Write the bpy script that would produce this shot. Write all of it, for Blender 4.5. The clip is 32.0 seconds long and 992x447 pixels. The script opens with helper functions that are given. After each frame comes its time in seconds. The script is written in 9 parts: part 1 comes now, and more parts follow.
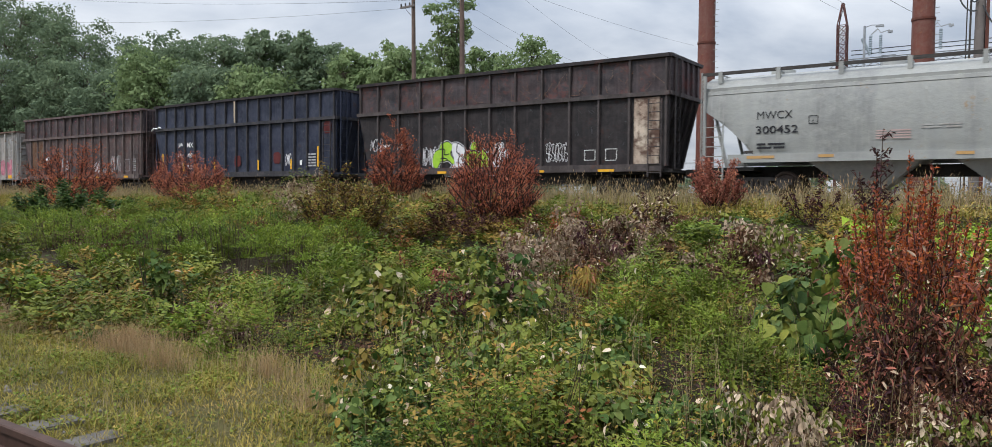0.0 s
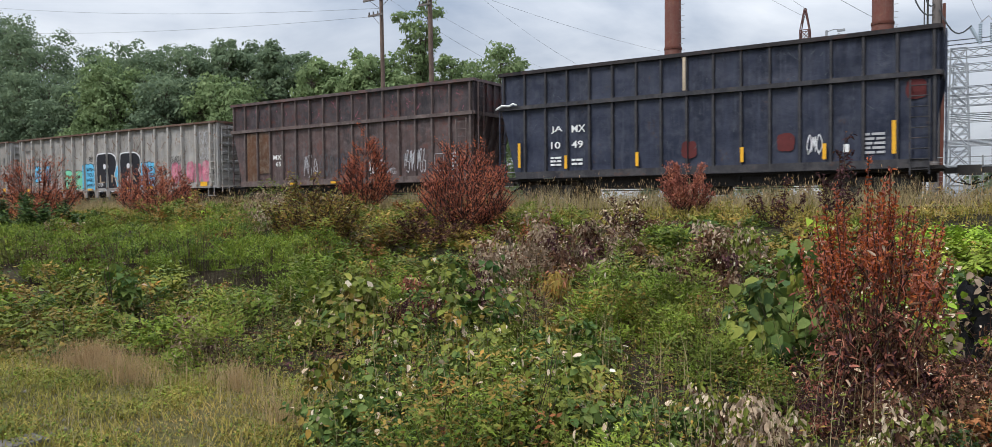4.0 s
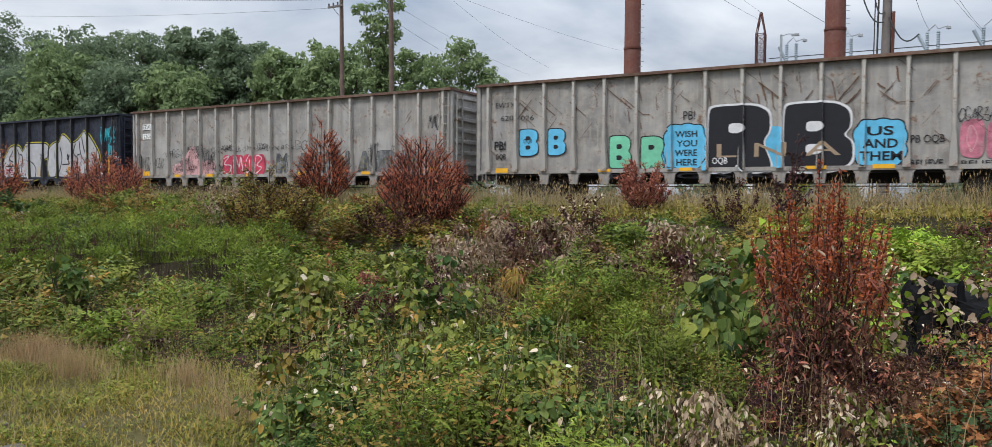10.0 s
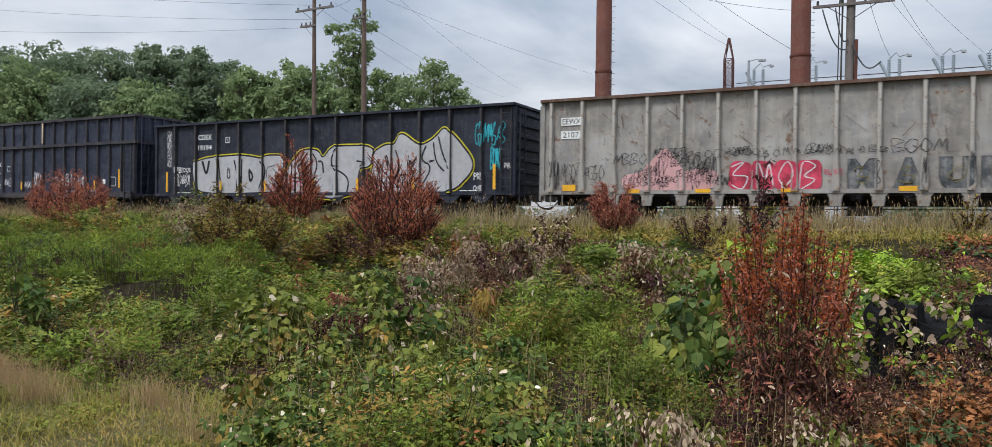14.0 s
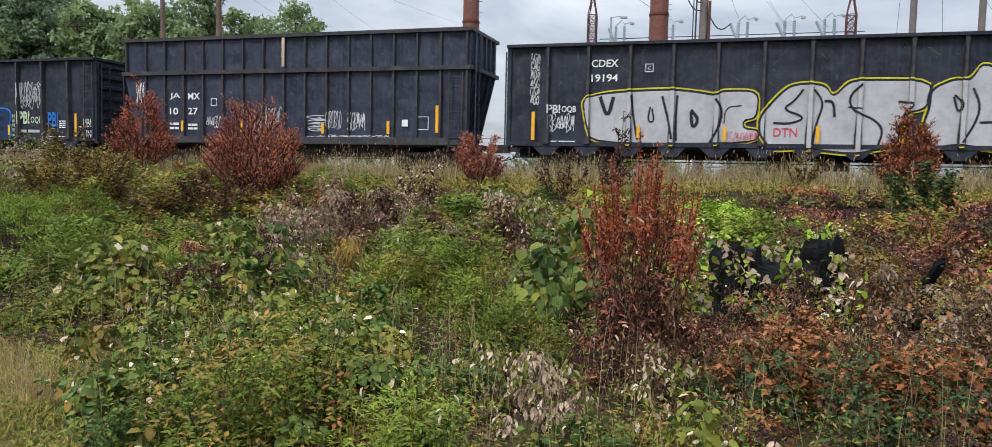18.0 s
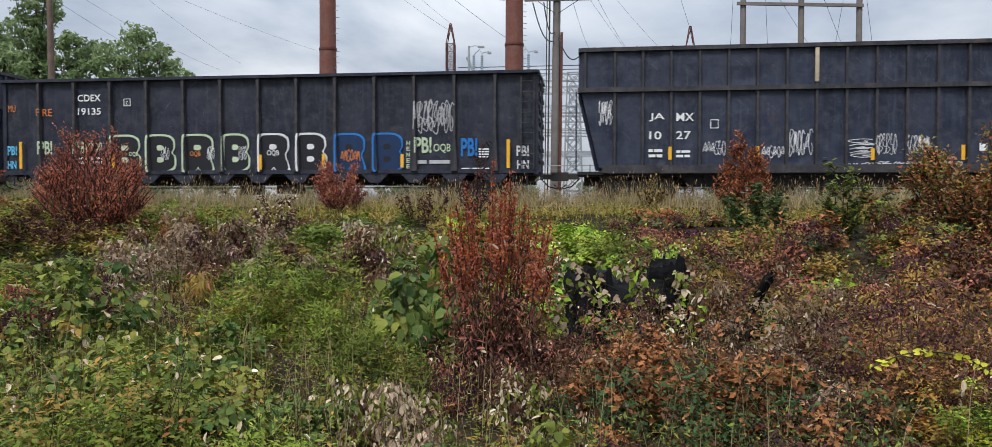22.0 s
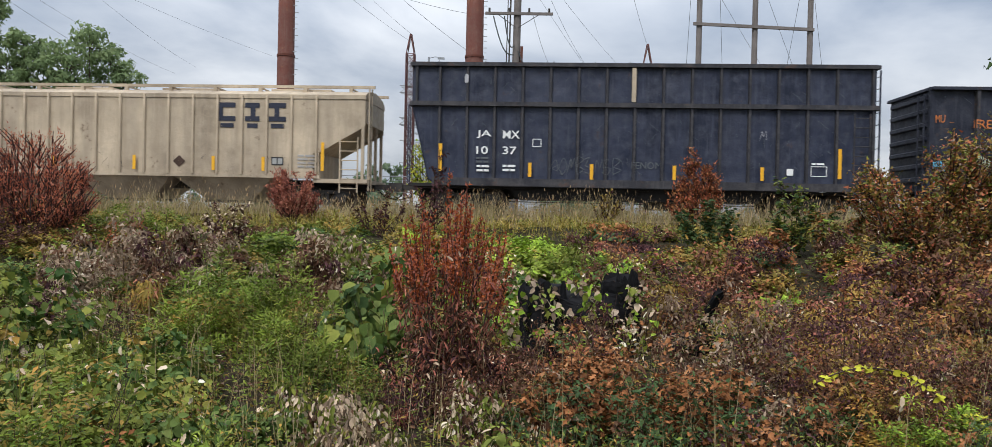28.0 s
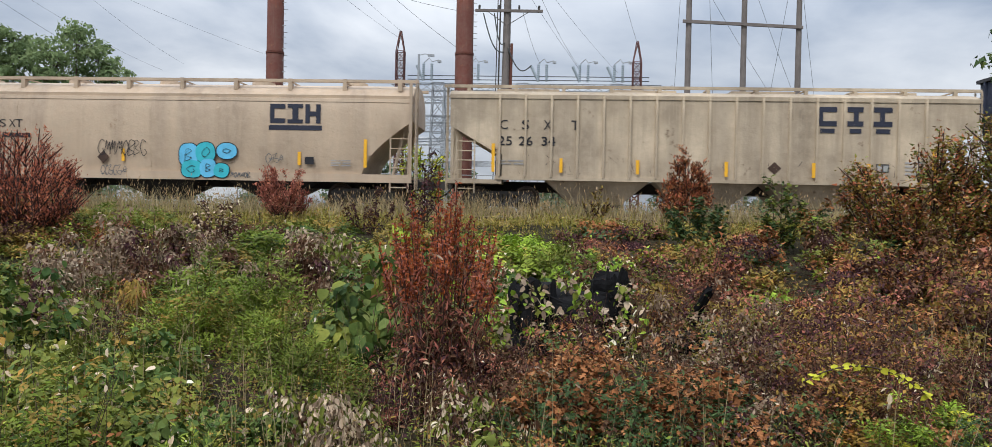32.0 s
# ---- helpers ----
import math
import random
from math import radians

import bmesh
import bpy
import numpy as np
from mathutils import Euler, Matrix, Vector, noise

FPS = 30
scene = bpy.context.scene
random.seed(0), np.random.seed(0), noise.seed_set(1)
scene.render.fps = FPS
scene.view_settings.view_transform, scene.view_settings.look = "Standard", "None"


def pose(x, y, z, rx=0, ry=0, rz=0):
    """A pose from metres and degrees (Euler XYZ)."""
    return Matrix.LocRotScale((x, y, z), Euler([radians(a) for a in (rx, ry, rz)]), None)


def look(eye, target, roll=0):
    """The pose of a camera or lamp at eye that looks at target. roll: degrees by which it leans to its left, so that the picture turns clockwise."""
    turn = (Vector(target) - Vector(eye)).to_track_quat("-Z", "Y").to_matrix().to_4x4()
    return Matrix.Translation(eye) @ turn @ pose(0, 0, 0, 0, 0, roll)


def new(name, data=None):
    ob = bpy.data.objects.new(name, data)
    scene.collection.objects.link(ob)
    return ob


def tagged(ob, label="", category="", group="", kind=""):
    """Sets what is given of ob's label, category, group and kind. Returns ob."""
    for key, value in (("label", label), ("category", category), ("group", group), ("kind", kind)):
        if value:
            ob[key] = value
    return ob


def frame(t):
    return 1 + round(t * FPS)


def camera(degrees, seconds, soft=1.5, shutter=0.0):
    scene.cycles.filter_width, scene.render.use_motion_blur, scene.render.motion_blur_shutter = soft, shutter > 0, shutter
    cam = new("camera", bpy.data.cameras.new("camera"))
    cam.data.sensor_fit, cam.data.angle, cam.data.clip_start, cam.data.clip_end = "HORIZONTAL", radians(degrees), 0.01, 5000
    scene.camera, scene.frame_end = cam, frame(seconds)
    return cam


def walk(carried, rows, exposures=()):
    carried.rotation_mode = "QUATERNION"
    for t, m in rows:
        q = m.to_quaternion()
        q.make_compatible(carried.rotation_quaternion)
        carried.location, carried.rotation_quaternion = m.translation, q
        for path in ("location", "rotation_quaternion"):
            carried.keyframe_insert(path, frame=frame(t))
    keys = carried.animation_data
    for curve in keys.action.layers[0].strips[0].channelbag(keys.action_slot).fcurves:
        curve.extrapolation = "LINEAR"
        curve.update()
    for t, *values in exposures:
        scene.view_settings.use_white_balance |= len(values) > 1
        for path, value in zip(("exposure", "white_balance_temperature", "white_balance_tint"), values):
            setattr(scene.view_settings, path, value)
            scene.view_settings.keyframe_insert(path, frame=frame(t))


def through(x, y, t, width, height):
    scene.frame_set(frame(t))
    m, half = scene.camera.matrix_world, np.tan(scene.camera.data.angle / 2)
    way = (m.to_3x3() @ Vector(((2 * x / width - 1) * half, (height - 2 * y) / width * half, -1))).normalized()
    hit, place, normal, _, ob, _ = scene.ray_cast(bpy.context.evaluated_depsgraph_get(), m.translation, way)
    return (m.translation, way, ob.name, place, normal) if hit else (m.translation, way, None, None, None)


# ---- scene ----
cam = camera(66.01, 32.0, soft=0.65, shutter=0.25)
EYE, TURN = 1.6, 34.07
# seconds, then x y z of the held camera (metres), then yaw pitch roll (degrees)
ROWS = [
    (0.0, -0.067, 0.058, 0.013, 0.44, -2.04, -0.41),
    (0.5, -0.056, 0.049, 0.014, 0.29, -1.99, -0.23),
    (1.0, -0.050, 0.037, 0.015, 0.11, -1.90, -0.10),
    (1.5, -0.045, 0.042, 0.014, -0.18, -1.81, -0.01),
    (2.0, -0.046, 0.050, 0.017, -0.66, -1.76, -0.02),
    (2.5, -0.042, 0.049, 0.018, -0.96, -1.62, 0.10),
    (3.0, -0.037, 0.043, 0.017, -1.21, -1.46, 0.30),
    (3.5, -0.041, 0.032, 0.019, -1.46, -1.48, 0.45),
    (5.5, -0.040, 0.028, 0.019, -2.35, -1.59, 0.53),
    (6.0, -0.039, 0.021, 0.018, -2.78, -1.55, 0.48),
    (6.5, -0.031, 0.010, 0.018, -3.20, -1.45, 0.52),
    (7.0, -0.036, 0.007, 0.018, -3.44, -1.23, 0.38),
    (7.5, -0.033, 0.009, 0.018, -3.58, -1.08, 0.25),
    (8.0, -0.037, 0.017, 0.017, -3.76, -0.95, -0.06),
    (8.5, -0.042, 0.024, 0.015, -4.00, -1.05, -0.28),
    (9.0, -0.040, 0.031, 0.015, -4.22, -1.42, -0.29),
    (9.5, -0.041, 0.035, 0.014, -4.46, -1.71, -0.39),
    (10.0, -0.042, 0.037, 0.013, -4.76, -1.84, -0.39),
    (10.5, -0.038, 0.024, 0.016, -5.30, -1.85, -0.44),
    (11.0, -0.038, 0.018, 0.016, -5.81, -1.76, -0.45),
    (11.5, -0.038, 0.020, 0.016, -6.15, -1.57, -0.51),
    (12.0, -0.035, 0.015, 0.018, -6.34, -1.36, -0.52),
    (12.5, -0.033, 0.016, 0.015, -6.52, -1.14, -0.54),
    (13.0, -0.033, 0.014, 0.015, -6.66, -0.94, -0.61),
    (13.5, -0.029, 0.005, 0.020, -6.76, -0.63, -0.66),
    (14.0, -0.032, 0.005, 0.018, -6.86, -0.27, -0.72),
    (14.5, -0.030, 0.005, 0.018, -6.87, 0.03, -0.72),
    (16.5, -0.034, 0.023, 0.005, -7.73, 0.16, -1.74),
    (17.0, -0.069, 0.077, -0.011, -12.52, -1.15, -1.82),
    (17.5, -0.065, 0.038, -0.012, -15.35, -1.79, -1.57),
    (18.0, -0.018, 0.010, -0.032, -16.81, -3.72, -1.29),
    (18.5, 0.011, -0.016, -0.022, -18.53, -3.88, -0.04),
    (19.0, 0.034, -0.033, -0.021, -19.52, -2.80, 0.88),
    (19.5, 0.039, -0.039, -0.014, -21.07, -2.06, 1.25),
    (20.0, 0.041, -0.031, -0.016, -23.39, -2.10, 0.64),
    (20.5, 0.043, -0.040, -0.015, -24.33, -1.87, 0.64),
    (21.0, 0.042, -0.043, -0.013, -25.48, -1.83, 0.45),
    (21.5, 0.044, -0.044, -0.015, -26.28, -1.72, 0.18),
    (22.0, 0.041, -0.049, -0.011, -26.97, -1.61, -0.06),
    (22.5, 0.041, -0.053, -0.009, -27.40, -1.51, -0.29),
    (23.0, 0.041, -0.052, -0.011, -27.69, -1.33, -0.62),
    (23.5, 0.041, -0.055, -0.009, -28.04, -1.20, -0.95),
    (24.0, 0.043, -0.060, -0.006, -28.34, -0.98, -1.35),
    (24.5, 0.045, -0.062, -0.007, -28.62, -0.84, -1.51),
    (25.0, 0.054, -0.056, -0.008, -28.82, -0.75, -1.49),
    (25.5, 0.054, -0.059, -0.008, -29.17, -0.75, -1.59),
    (27.5, 0.051, -0.065, -0.006, -30.06, -0.72, -1.32),
    (28.0, 0.049, -0.062, -0.004, -30.17, -0.70, -1.20),
    (28.5, 0.051, -0.055, -0.004, -30.20, -0.73, -1.12),
    (29.0, 0.050, -0.056, -0.005, -30.18, -0.75, -1.12),
    (29.5, 0.052, -0.057, -0.002, -30.14, -0.83, -1.18),
    (30.0, 0.052, -0.059, 0.001, -30.12, -0.88, -1.26),
    (30.5, 0.058, -0.055, 0.001, -30.30, -0.88, -1.45),
    (31.0, 0.058, -0.057, 0.002, -30.56, -0.90, -1.60),
    (31.5, 0.058, -0.058, 0.007, -30.78, -0.92, -1.64),
    (32.0, 0.056, -0.058, 0.010, -30.89, -0.90, -1.11),
]
walk(cam, [(t, pose(0, 0, EYE, 0, 0, TURN) @ pose(x, y, z, 90 + pitch, roll, yaw)) for t, x, y, z, yaw, pitch, roll in ROWS],
     exposures=((0, 0.0), (4, 0.04), (7, 0.12), (9, 0.04), (12, -0.11), (16, -0.08), (18, 0.12), (19.2, 0.08), (20.2, -0.06), (21.5, -0.03), (32, -0.02)))

RAIL_Z, TRACK_Y = 1.6, 27.5


def run(t):
    """How far the train has rolled at t seconds; it slows down a little."""
    u = (t - 16) / 16
    return 98.784 * u - 4.308 * u ** 2 - 2.099 * u ** 3 - 1.173 * u ** 4


# ---- light: an overcast sky, brighter overhead, with a weak broad sun ----
SUN_ELEVATION, SUN_AZIMUTH = 52.0, 206.0
world = bpy.data.worlds.new("overcast_sky")
scene.world = world
world.use_nodes = True
wn, wl = world.node_tree.nodes, world.node_tree.links
wn.clear()
w_out = wn.new("ShaderNodeOutputWorld")
w_back = wn.new("ShaderNodeBackground")
w_sky = wn.new("ShaderNodeTexSky")
w_sky.sky_type, w_sky.sun_disc = "NISHITA", False
w_sky.sun_elevation, w_sky.sun_rotation = radians(SUN_ELEVATION), radians(SUN_AZIMUTH)
w_co = wn.new("ShaderNodeTexCoord")
w_sep = wn.new("ShaderNodeSeparateXYZ")
wl.new(w_co.outputs["Generated"], w_sep.inputs[0])


def w_math(op, a, b):
    n = wn.new("ShaderNodeMath")
    n.operation = op
    for i, v in enumerate((a, b)):
        if isinstance(v, (int, float)):
            n.inputs[i].default_value = v
        else:
            wl.new(v, n.inputs[i])
    return n.outputs[0]


# cloud layer: the direction is laid out on a flat deck overhead
up_z = w_math("ADD", w_math("MAXIMUM", w_sep.outputs["Z"], 0.0), 0.22)
deck = wn.new("ShaderNodeCombineXYZ")
wl.new(w_math("DIVIDE", w_sep.outputs["X"], up_z), deck.inputs[0])
wl.new(w_math("DIVIDE", w_sep.outputs["Y"], up_z), deck.inputs[1])
cloud = wn.new("ShaderNodeTexNoise")
cloud.inputs["Scale"].default_value, cloud.inputs["Detail"].default_value = 0.95, 7.0
cloud.inputs["Roughness"].default_value, cloud.inputs["Distortion"].default_value = 0.52, 0.35
wl.new(deck.outputs[0], cloud.inputs["Vector"])
ramp = wn.new("ShaderNodeValToRGB")
ramp.color_ramp.elements[0].position, ramp.color_ramp.elements[0].color = 0.36, (0.34, 0.405, 0.515, 1)
ramp.color_ramp.elements[1].position, ramp.color_ramp.elements[1].color = 0.62, (0.81, 0.85, 0.91, 1)
wl.new(cloud.outputs["Fac"], ramp.inputs[0])
mix = wn.new("ShaderNodeMix")
mix.data_type = "RGBA"
mix.inputs["Factor"].default_value = 0.92
sky_dim = wn.new("ShaderNodeMix")
sky_dim.data_type, sky_dim.blend_type = "RGBA", "MULTIPLY"
sky_dim.inputs["Factor"].default_value = 1.0
sky_dim.inputs["B"].default_value = (0.1, 0.1, 0.1, 1)
wl.new(w_sky.outputs[0], sky_dim.inputs["A"])
wl.new(sky_dim.outputs["Result"], mix.inputs["A"])
wl.new(ramp.outputs[0], mix.inputs["B"])
wl.new(mix.outputs["Result"], w_back.inputs["Color"])
# an overcast dome is about three times as bright overhead as at the horizon
wl.new(w_math("ADD", 0.70, w_math("MULTIPLY", w_math("MAXIMUM", w_sep.outputs["Z"], 0.0), 2.15)), w_back.inputs["Strength"])
wl.new(w_back.outputs[0], w_out.inputs[0])

sun_data = bpy.data.lights.new("sun", "SUN")
sun_data.energy, sun_data.angle, sun_data.color = 2.1, radians(16), (1.0, 0.97, 0.92)
sun = new("sun", sun_data)
az, el = radians(SUN_AZIMUTH), radians(SUN_ELEVATION)
sun.matrix_world = look((0, 0, 0), (-math.sin(az) * math.cos(el), -math.cos(az) * math.cos(el), -math.sin(el)))
scene.view_settings.exposure = 0.0

# ---- materials ----
class Nodes:
    """A material's node tree with short calls."""

    def __init__(self, name):
        self.mat = bpy.data.materials.new(name)
        self.mat.use_nodes = True
        self.n, self.l = self.mat.node_tree.nodes, self.mat.node_tree.links
        self.bsdf = self.n["Principled BSDF"]
        self.co = self.n.new("ShaderNodeTexCoord").outputs["Object"]

    def noise(self, scale, detail=4.0, rough=0.55, stretch=(1, 1, 1)):
        m = self.n.new("ShaderNodeMapping")
        m.inputs["Scale"].default_value = stretch
        self.l.new(self.co, m.inputs["Vector"])
        t = self.n.new("ShaderNodeTexNoise")
        t.inputs["Scale"].default_value, t.inputs["Detail"].default_value, t.inputs["Roughness"].default_value = scale, detail, rough
        self.l.new(m.outputs[0], t.inputs["Vector"])
        return t.outputs["Fac"]

    def ramp(self, fac, *stops):
        r = self.n.new("ShaderNodeValToRGB")
        e = r.color_ramp.elements
        while len(e) < len(stops):
            e.new(0.5)
        for s, (p, c) in zip(e, stops):
            s.position = p
            s.color = (*c, 1) if isinstance(c, tuple) else (c, c, c, 1)
        self.l.new(fac, r.inputs[0])
        return r.outputs[0]

    def mix(self, fac, a, b, blend="MIX"):
        m = self.n.new("ShaderNodeMix")
        m.data_type, m.blend_type = "RGBA", blend
        for key, v in (("Factor", fac), ("A", a), ("B", b)):
            if isinstance(v, tuple):
                m.inputs[key].default_value = (*v, 1)
            elif isinstance(v, (int, float)):
                m.inputs[key].default_value = v
            else:
                self.l.new(v, m.inputs[key])
        return m.outputs["Result"]

    def bump(self, height, strength=0.3, distance=0.01):
        b = self.n.new("ShaderNodeBump")
        b.inputs["Strength"].default_value, b.inputs["Distance"].default_value = strength, distance
        self.l.new(height, b.inputs["Height"])
        self.l.new(b.outputs[0], self.bsdf.inputs["Normal"])

    def done(self, colour, rough=0.6, metal=0.0, spec=0.3):
        for key, v in (("Base Color", colour), ("Roughness", rough), ("Metallic", metal), ("Specular IOR Level", spec)):
            if isinstance(v, tuple):
                self.bsdf.inputs[key].default_value = (*v, 1)
            elif isinstance(v, (int, float)):
                self.bsdf.inputs[key].default_value = v
            else:
                self.l.new(v, self.bsdf.inputs[key])
        return self.mat


RUST = (0.11, 0.045, 0.022)


def car_paint(name, base, dirt, rust=0.5, rust_colour=RUST, rough=0.55, dust=(0.20, 0.17, 0.13), gloss=0.4):
    """Weathered paint of a freight car: faded blotches, rust patches, streaks that run down, a film of dust."""
    k = Nodes(name)
    big = k.noise(0.55, 5)
    colour = k.mix(k.ramp(big, (0.38, 0.0), (0.62, 1.0)), base, dirt)
    bay = k.noise(0.95, 2, 0.5, (1.0, 1.0, 0.12))
    colour = k.mix(k.ramp(bay, (0.44, 0.0), (0.60, 0.65)), colour, k.mix(1.0, colour, (0.62, 0.62, 0.64), "MULTIPLY"))
    cloudy = k.noise(2.6, 7, 0.66)
    colour = k.mix(k.ramp(cloudy, (0.46, 0.0), (0.66, 0.75)), colour, dust)
    streak = k.noise(3.2, 5, 0.6, (1.0, 1.0, 0.10))
    colour = k.mix(k.ramp(streak, (0.46, 0.0), (0.70, 0.9)), colour, dirt)
    thin = k.noise(11.0, 4, 0.6, (1.0, 1.0, 0.05))
    colour = k.mix(k.ramp(thin, (0.55, 0.0), (0.70, 0.6)), colour, dust)
    fine = k.noise(5.5, 8, 0.68)
    patch = k.ramp(k.mix(0.5, fine, k.noise(1.3, 3)), (0.62 - 0.16 * rust, 0.0), (0.68 - 0.12 * rust, 0.85))
    colour = k.mix(patch, colour, rust_colour)
    k.bump(k.mix(0.4, k.noise(1.9, 3), fine), 0.7, 0.05)
    return k.done(colour, k.ramp(fine, (0.3, rough - 0.16), (0.7, min(1.0, rough + 0.22))), 0.0, gloss)


def plain(name, colour, vary=0.25, rough=0.7, scale=6.0, metal=0.0, bump=0.2):
    k = Nodes(name)
    dark = tuple(c * (1 - vary) for c in colour)
    light = tuple(min(1, c * (1 + vary)) for c in colour)
    f = k.mix(0.5, k.noise(scale, 6), k.noise(scale * 0.2, 3))
    k.bump(f, bump, 0.01)
    return k.done(k.ramp(f, (0.3, dark), (0.7, light)), rough, metal)


def foliage(name, *stops, rough=0.55, through=0.16, patch=0.8, drift=0.64):
    """Leaves: each one has its own tone, with broad drifts of tone through the whole growth."""
    k = Nodes(name)
    g = k.n.new("ShaderNodeNewGeometry")
    rnd = g.outputs["Random Per Island"]
    f = k.mix(drift, rnd, k.ramp(k.mix(0.5, k.noise(patch, 3), k.noise(patch * 3.3, 3)), (0.34, 0.0), (0.66, 1.0)))
    colour = k.ramp(f, *stops)
    veins = k.noise(38.0, 3)
    colour = k.mix(k.ramp(veins, (0.35, 0.25), (0.65, 0.0)), colour, k.mix(1.0, colour, (0.45, 0.45, 0.40), "MULTIPLY"))
    tr = k.n.new("ShaderNodeBsdfTranslucent")
    k.l.new(colour, tr.inputs["Color"])
    k.done(colour, rough, 0.0, 0.10 if rough < 0.6 else 0.04)
    ms = k.n.new("ShaderNodeMixShader")
    ms.inputs[0].default_value = through
    k.l.new(k.bsdf.outputs[0], ms.inputs[1])
    k.l.new(tr.outputs[0], ms.inputs[2])
    k.l.new(ms.outputs[0], k.n["Material Output"].inputs[0])
    return k.mat


M_BLACK = car_paint("black_paint", (0.017, 0.023, 0.046), (0.038, 0.045, 0.074), 0.16, (0.066, 0.046, 0.048), 0.48, (0.060, 0.066, 0.090), 0.29)
M_BLACK_POST = car_paint("rubbed_black_paint", (0.026, 0.027, 0.034), (0.045, 0.044, 0.050), 0.34, (0.085, 0.050, 0.040), 0.55, (0.085, 0.078, 0.078), 0.3)
M_BLACK_FLAT = car_paint("flat_black_paint", (0.014, 0.017, 0.031), (0.028, 0.032, 0.049), 0.2, (0.052, 0.038, 0.038), 0.50, (0.050, 0.053, 0.068), 0.28)
M_BROWN = car_paint("rusted_black_paint", (0.019, 0.018, 0.020), (0.032, 0.027, 0.028), 0.36, (0.055, 0.025, 0.022), 0.54, (0.052, 0.043, 0.044), 0.26)
M_BROWN_POST = car_paint("rubbed_brown_paint", (0.048, 0.042, 0.043), (0.070, 0.057, 0.055), 0.45, (0.100, 0.050, 0.040), 0.55, (0.110, 0.092, 0.088), 0.3)
M_RUST_POST = car_paint("rubbed_rust_paint", (0.085, 0.066, 0.064), (0.120, 0.086, 0.078), 0.50, (0.150, 0.075, 0.058), 0.55, (0.20, 0.165, 0.155), 0.3)
M_GREY_POST = car_paint("streaked_grey_paint", (0.47, 0.455, 0.435), (0.36, 0.335, 0.30), 0.46, (0.22, 0.11, 0.055), 0.55, (0.47, 0.43, 0.375), 0.35)
M_RUSTBROWN = car_paint("rust_brown_paint", (0.057, 0.044, 0.046), (0.106, 0.067, 0.062), 0.62, (0.131, 0.059, 0.050), 0.52, (0.169, 0.134, 0.131))
M_MOTTLE = car_paint("red_mottled_black_paint", (0.028, 0.027, 0.033), (0.060, 0.040, 0.042), 0.60, (0.115, 0.040, 0.036), 0.5, (0.090, 0.068, 0.070))
M_GREY = car_paint("weathered_grey_paint", (0.406, 0.398, 0.388), (0.257, 0.240, 0.221), 0.34, (0.176, 0.082, 0.044), 0.55, (0.417, 0.381, 0.332))
M_CREAM = car_paint("dirty_cream_paint", (0.600, 0.490, 0.355), (0.350, 0.280, 0.200), 0.14, (0.15, 0.10, 0.06), 0.55, (0.46, 0.375, 0.275))
M_CREAM_CLEAN = car_paint("cream_paint", (0.54, 0.415, 0.300), (0.46, 0.350, 0.250), 0.05, (0.26, 0.16, 0.09), 0.5, (0.47, 0.37, 0.27))
M_PALE = car_paint("pale_grey_paint", (0.350, 0.362, 0.352), (0.318, 0.326, 0.312), 0.10, (0.340, 0.225, 0.110), 0.45, (0.372, 0.372, 0.350))
M_RIM = car_paint("rusty_top_chord", (0.17, 0.09, 0.06), (0.10, 0.05, 0.035), 0.7)
M_UNDER = plain("dirty_underframe", (0.022, 0.020, 0.019), 0.4, 0.8)
M_STEEL_DARK = plain("dark_steel", (0.05, 0.045, 0.042), 0.4, 0.6)
M_WHEEL = plain("wheel_steel", (0.075, 0.055, 0.045), 0.35, 0.5, 9, 0.5)
M_YELLOW = plain("reflector_yellow", (0.80, 0.42, 0.03), 0.15, 0.5, 20)
M_WHITE = plain("white_lettering", (0.78, 0.79, 0.78), 0.12, 0.7, 12, 0, 0.05)
M_INK = plain("black_lettering", (0.02, 0.02, 0.025), 0.2, 0.6, 12, 0, 0.05)
M_NAVY = plain("dark_blue_lettering", (0.026, 0.030, 0.050), 0.25, 0.6, 12, 0, 0.05)
M_RUSTPATCH = car_paint("burnt_orange_rust", (0.16, 0.062, 0.022), (0.09, 0.038, 0.018), 0.4)


def spray(name, colour, vary=0.2):
    return plain(name, colour, vary, 0.6, 5.0, 0, 0.05)


def worn_spray(name, colour, under, amount=0.5):
    """Old spray paint: rubbed through to the car's paint in patches and streaks."""
    k = Nodes(name)
    f = k.mix(0.5, k.noise(3.4, 7, 0.7), k.noise(6.0, 4, 0.6, (1.0, 1.0, 0.25)))
    mottle = k.ramp(k.noise(2.2, 6, 0.7), (0.35, tuple(c * 0.55 for c in colour)), (0.65, tuple(min(0.85, c * 1.5) for c in colour)))
    return k.done(k.mix(k.ramp(f, (0.60 - 0.2 * amount, 0.0), (0.74 - 0.2 * amount, 0.8)), mottle, under), 0.65)


S_WHITE = spray("sprayed_white", (0.68, 0.68, 0.70))
S_SILVER = spray("sprayed_silver", (0.44, 0.44, 0.46))
S_BLACK = spray("sprayed_black", (0.015, 0.015, 0.02))
S_CYAN = spray("sprayed_light_blue", (0.12, 0.47, 0.72))
S_TURQ = spray("sprayed_turquoise", (0.04, 0.42, 0.50))
S_BLUE = spray("sprayed_blue", (0.02, 0.17, 0.50))
S_INKBLUE = spray("sprayed_deep_blue", (0.010, 0.030, 0.085))
S_LIME = spray("sprayed_lime", (0.36, 0.62, 0.05))
S_GREEN = spray("sprayed_mint", (0.18, 0.55, 0.36))
S_PINK = spray("sprayed_pink", (0.55, 0.16, 0.24))
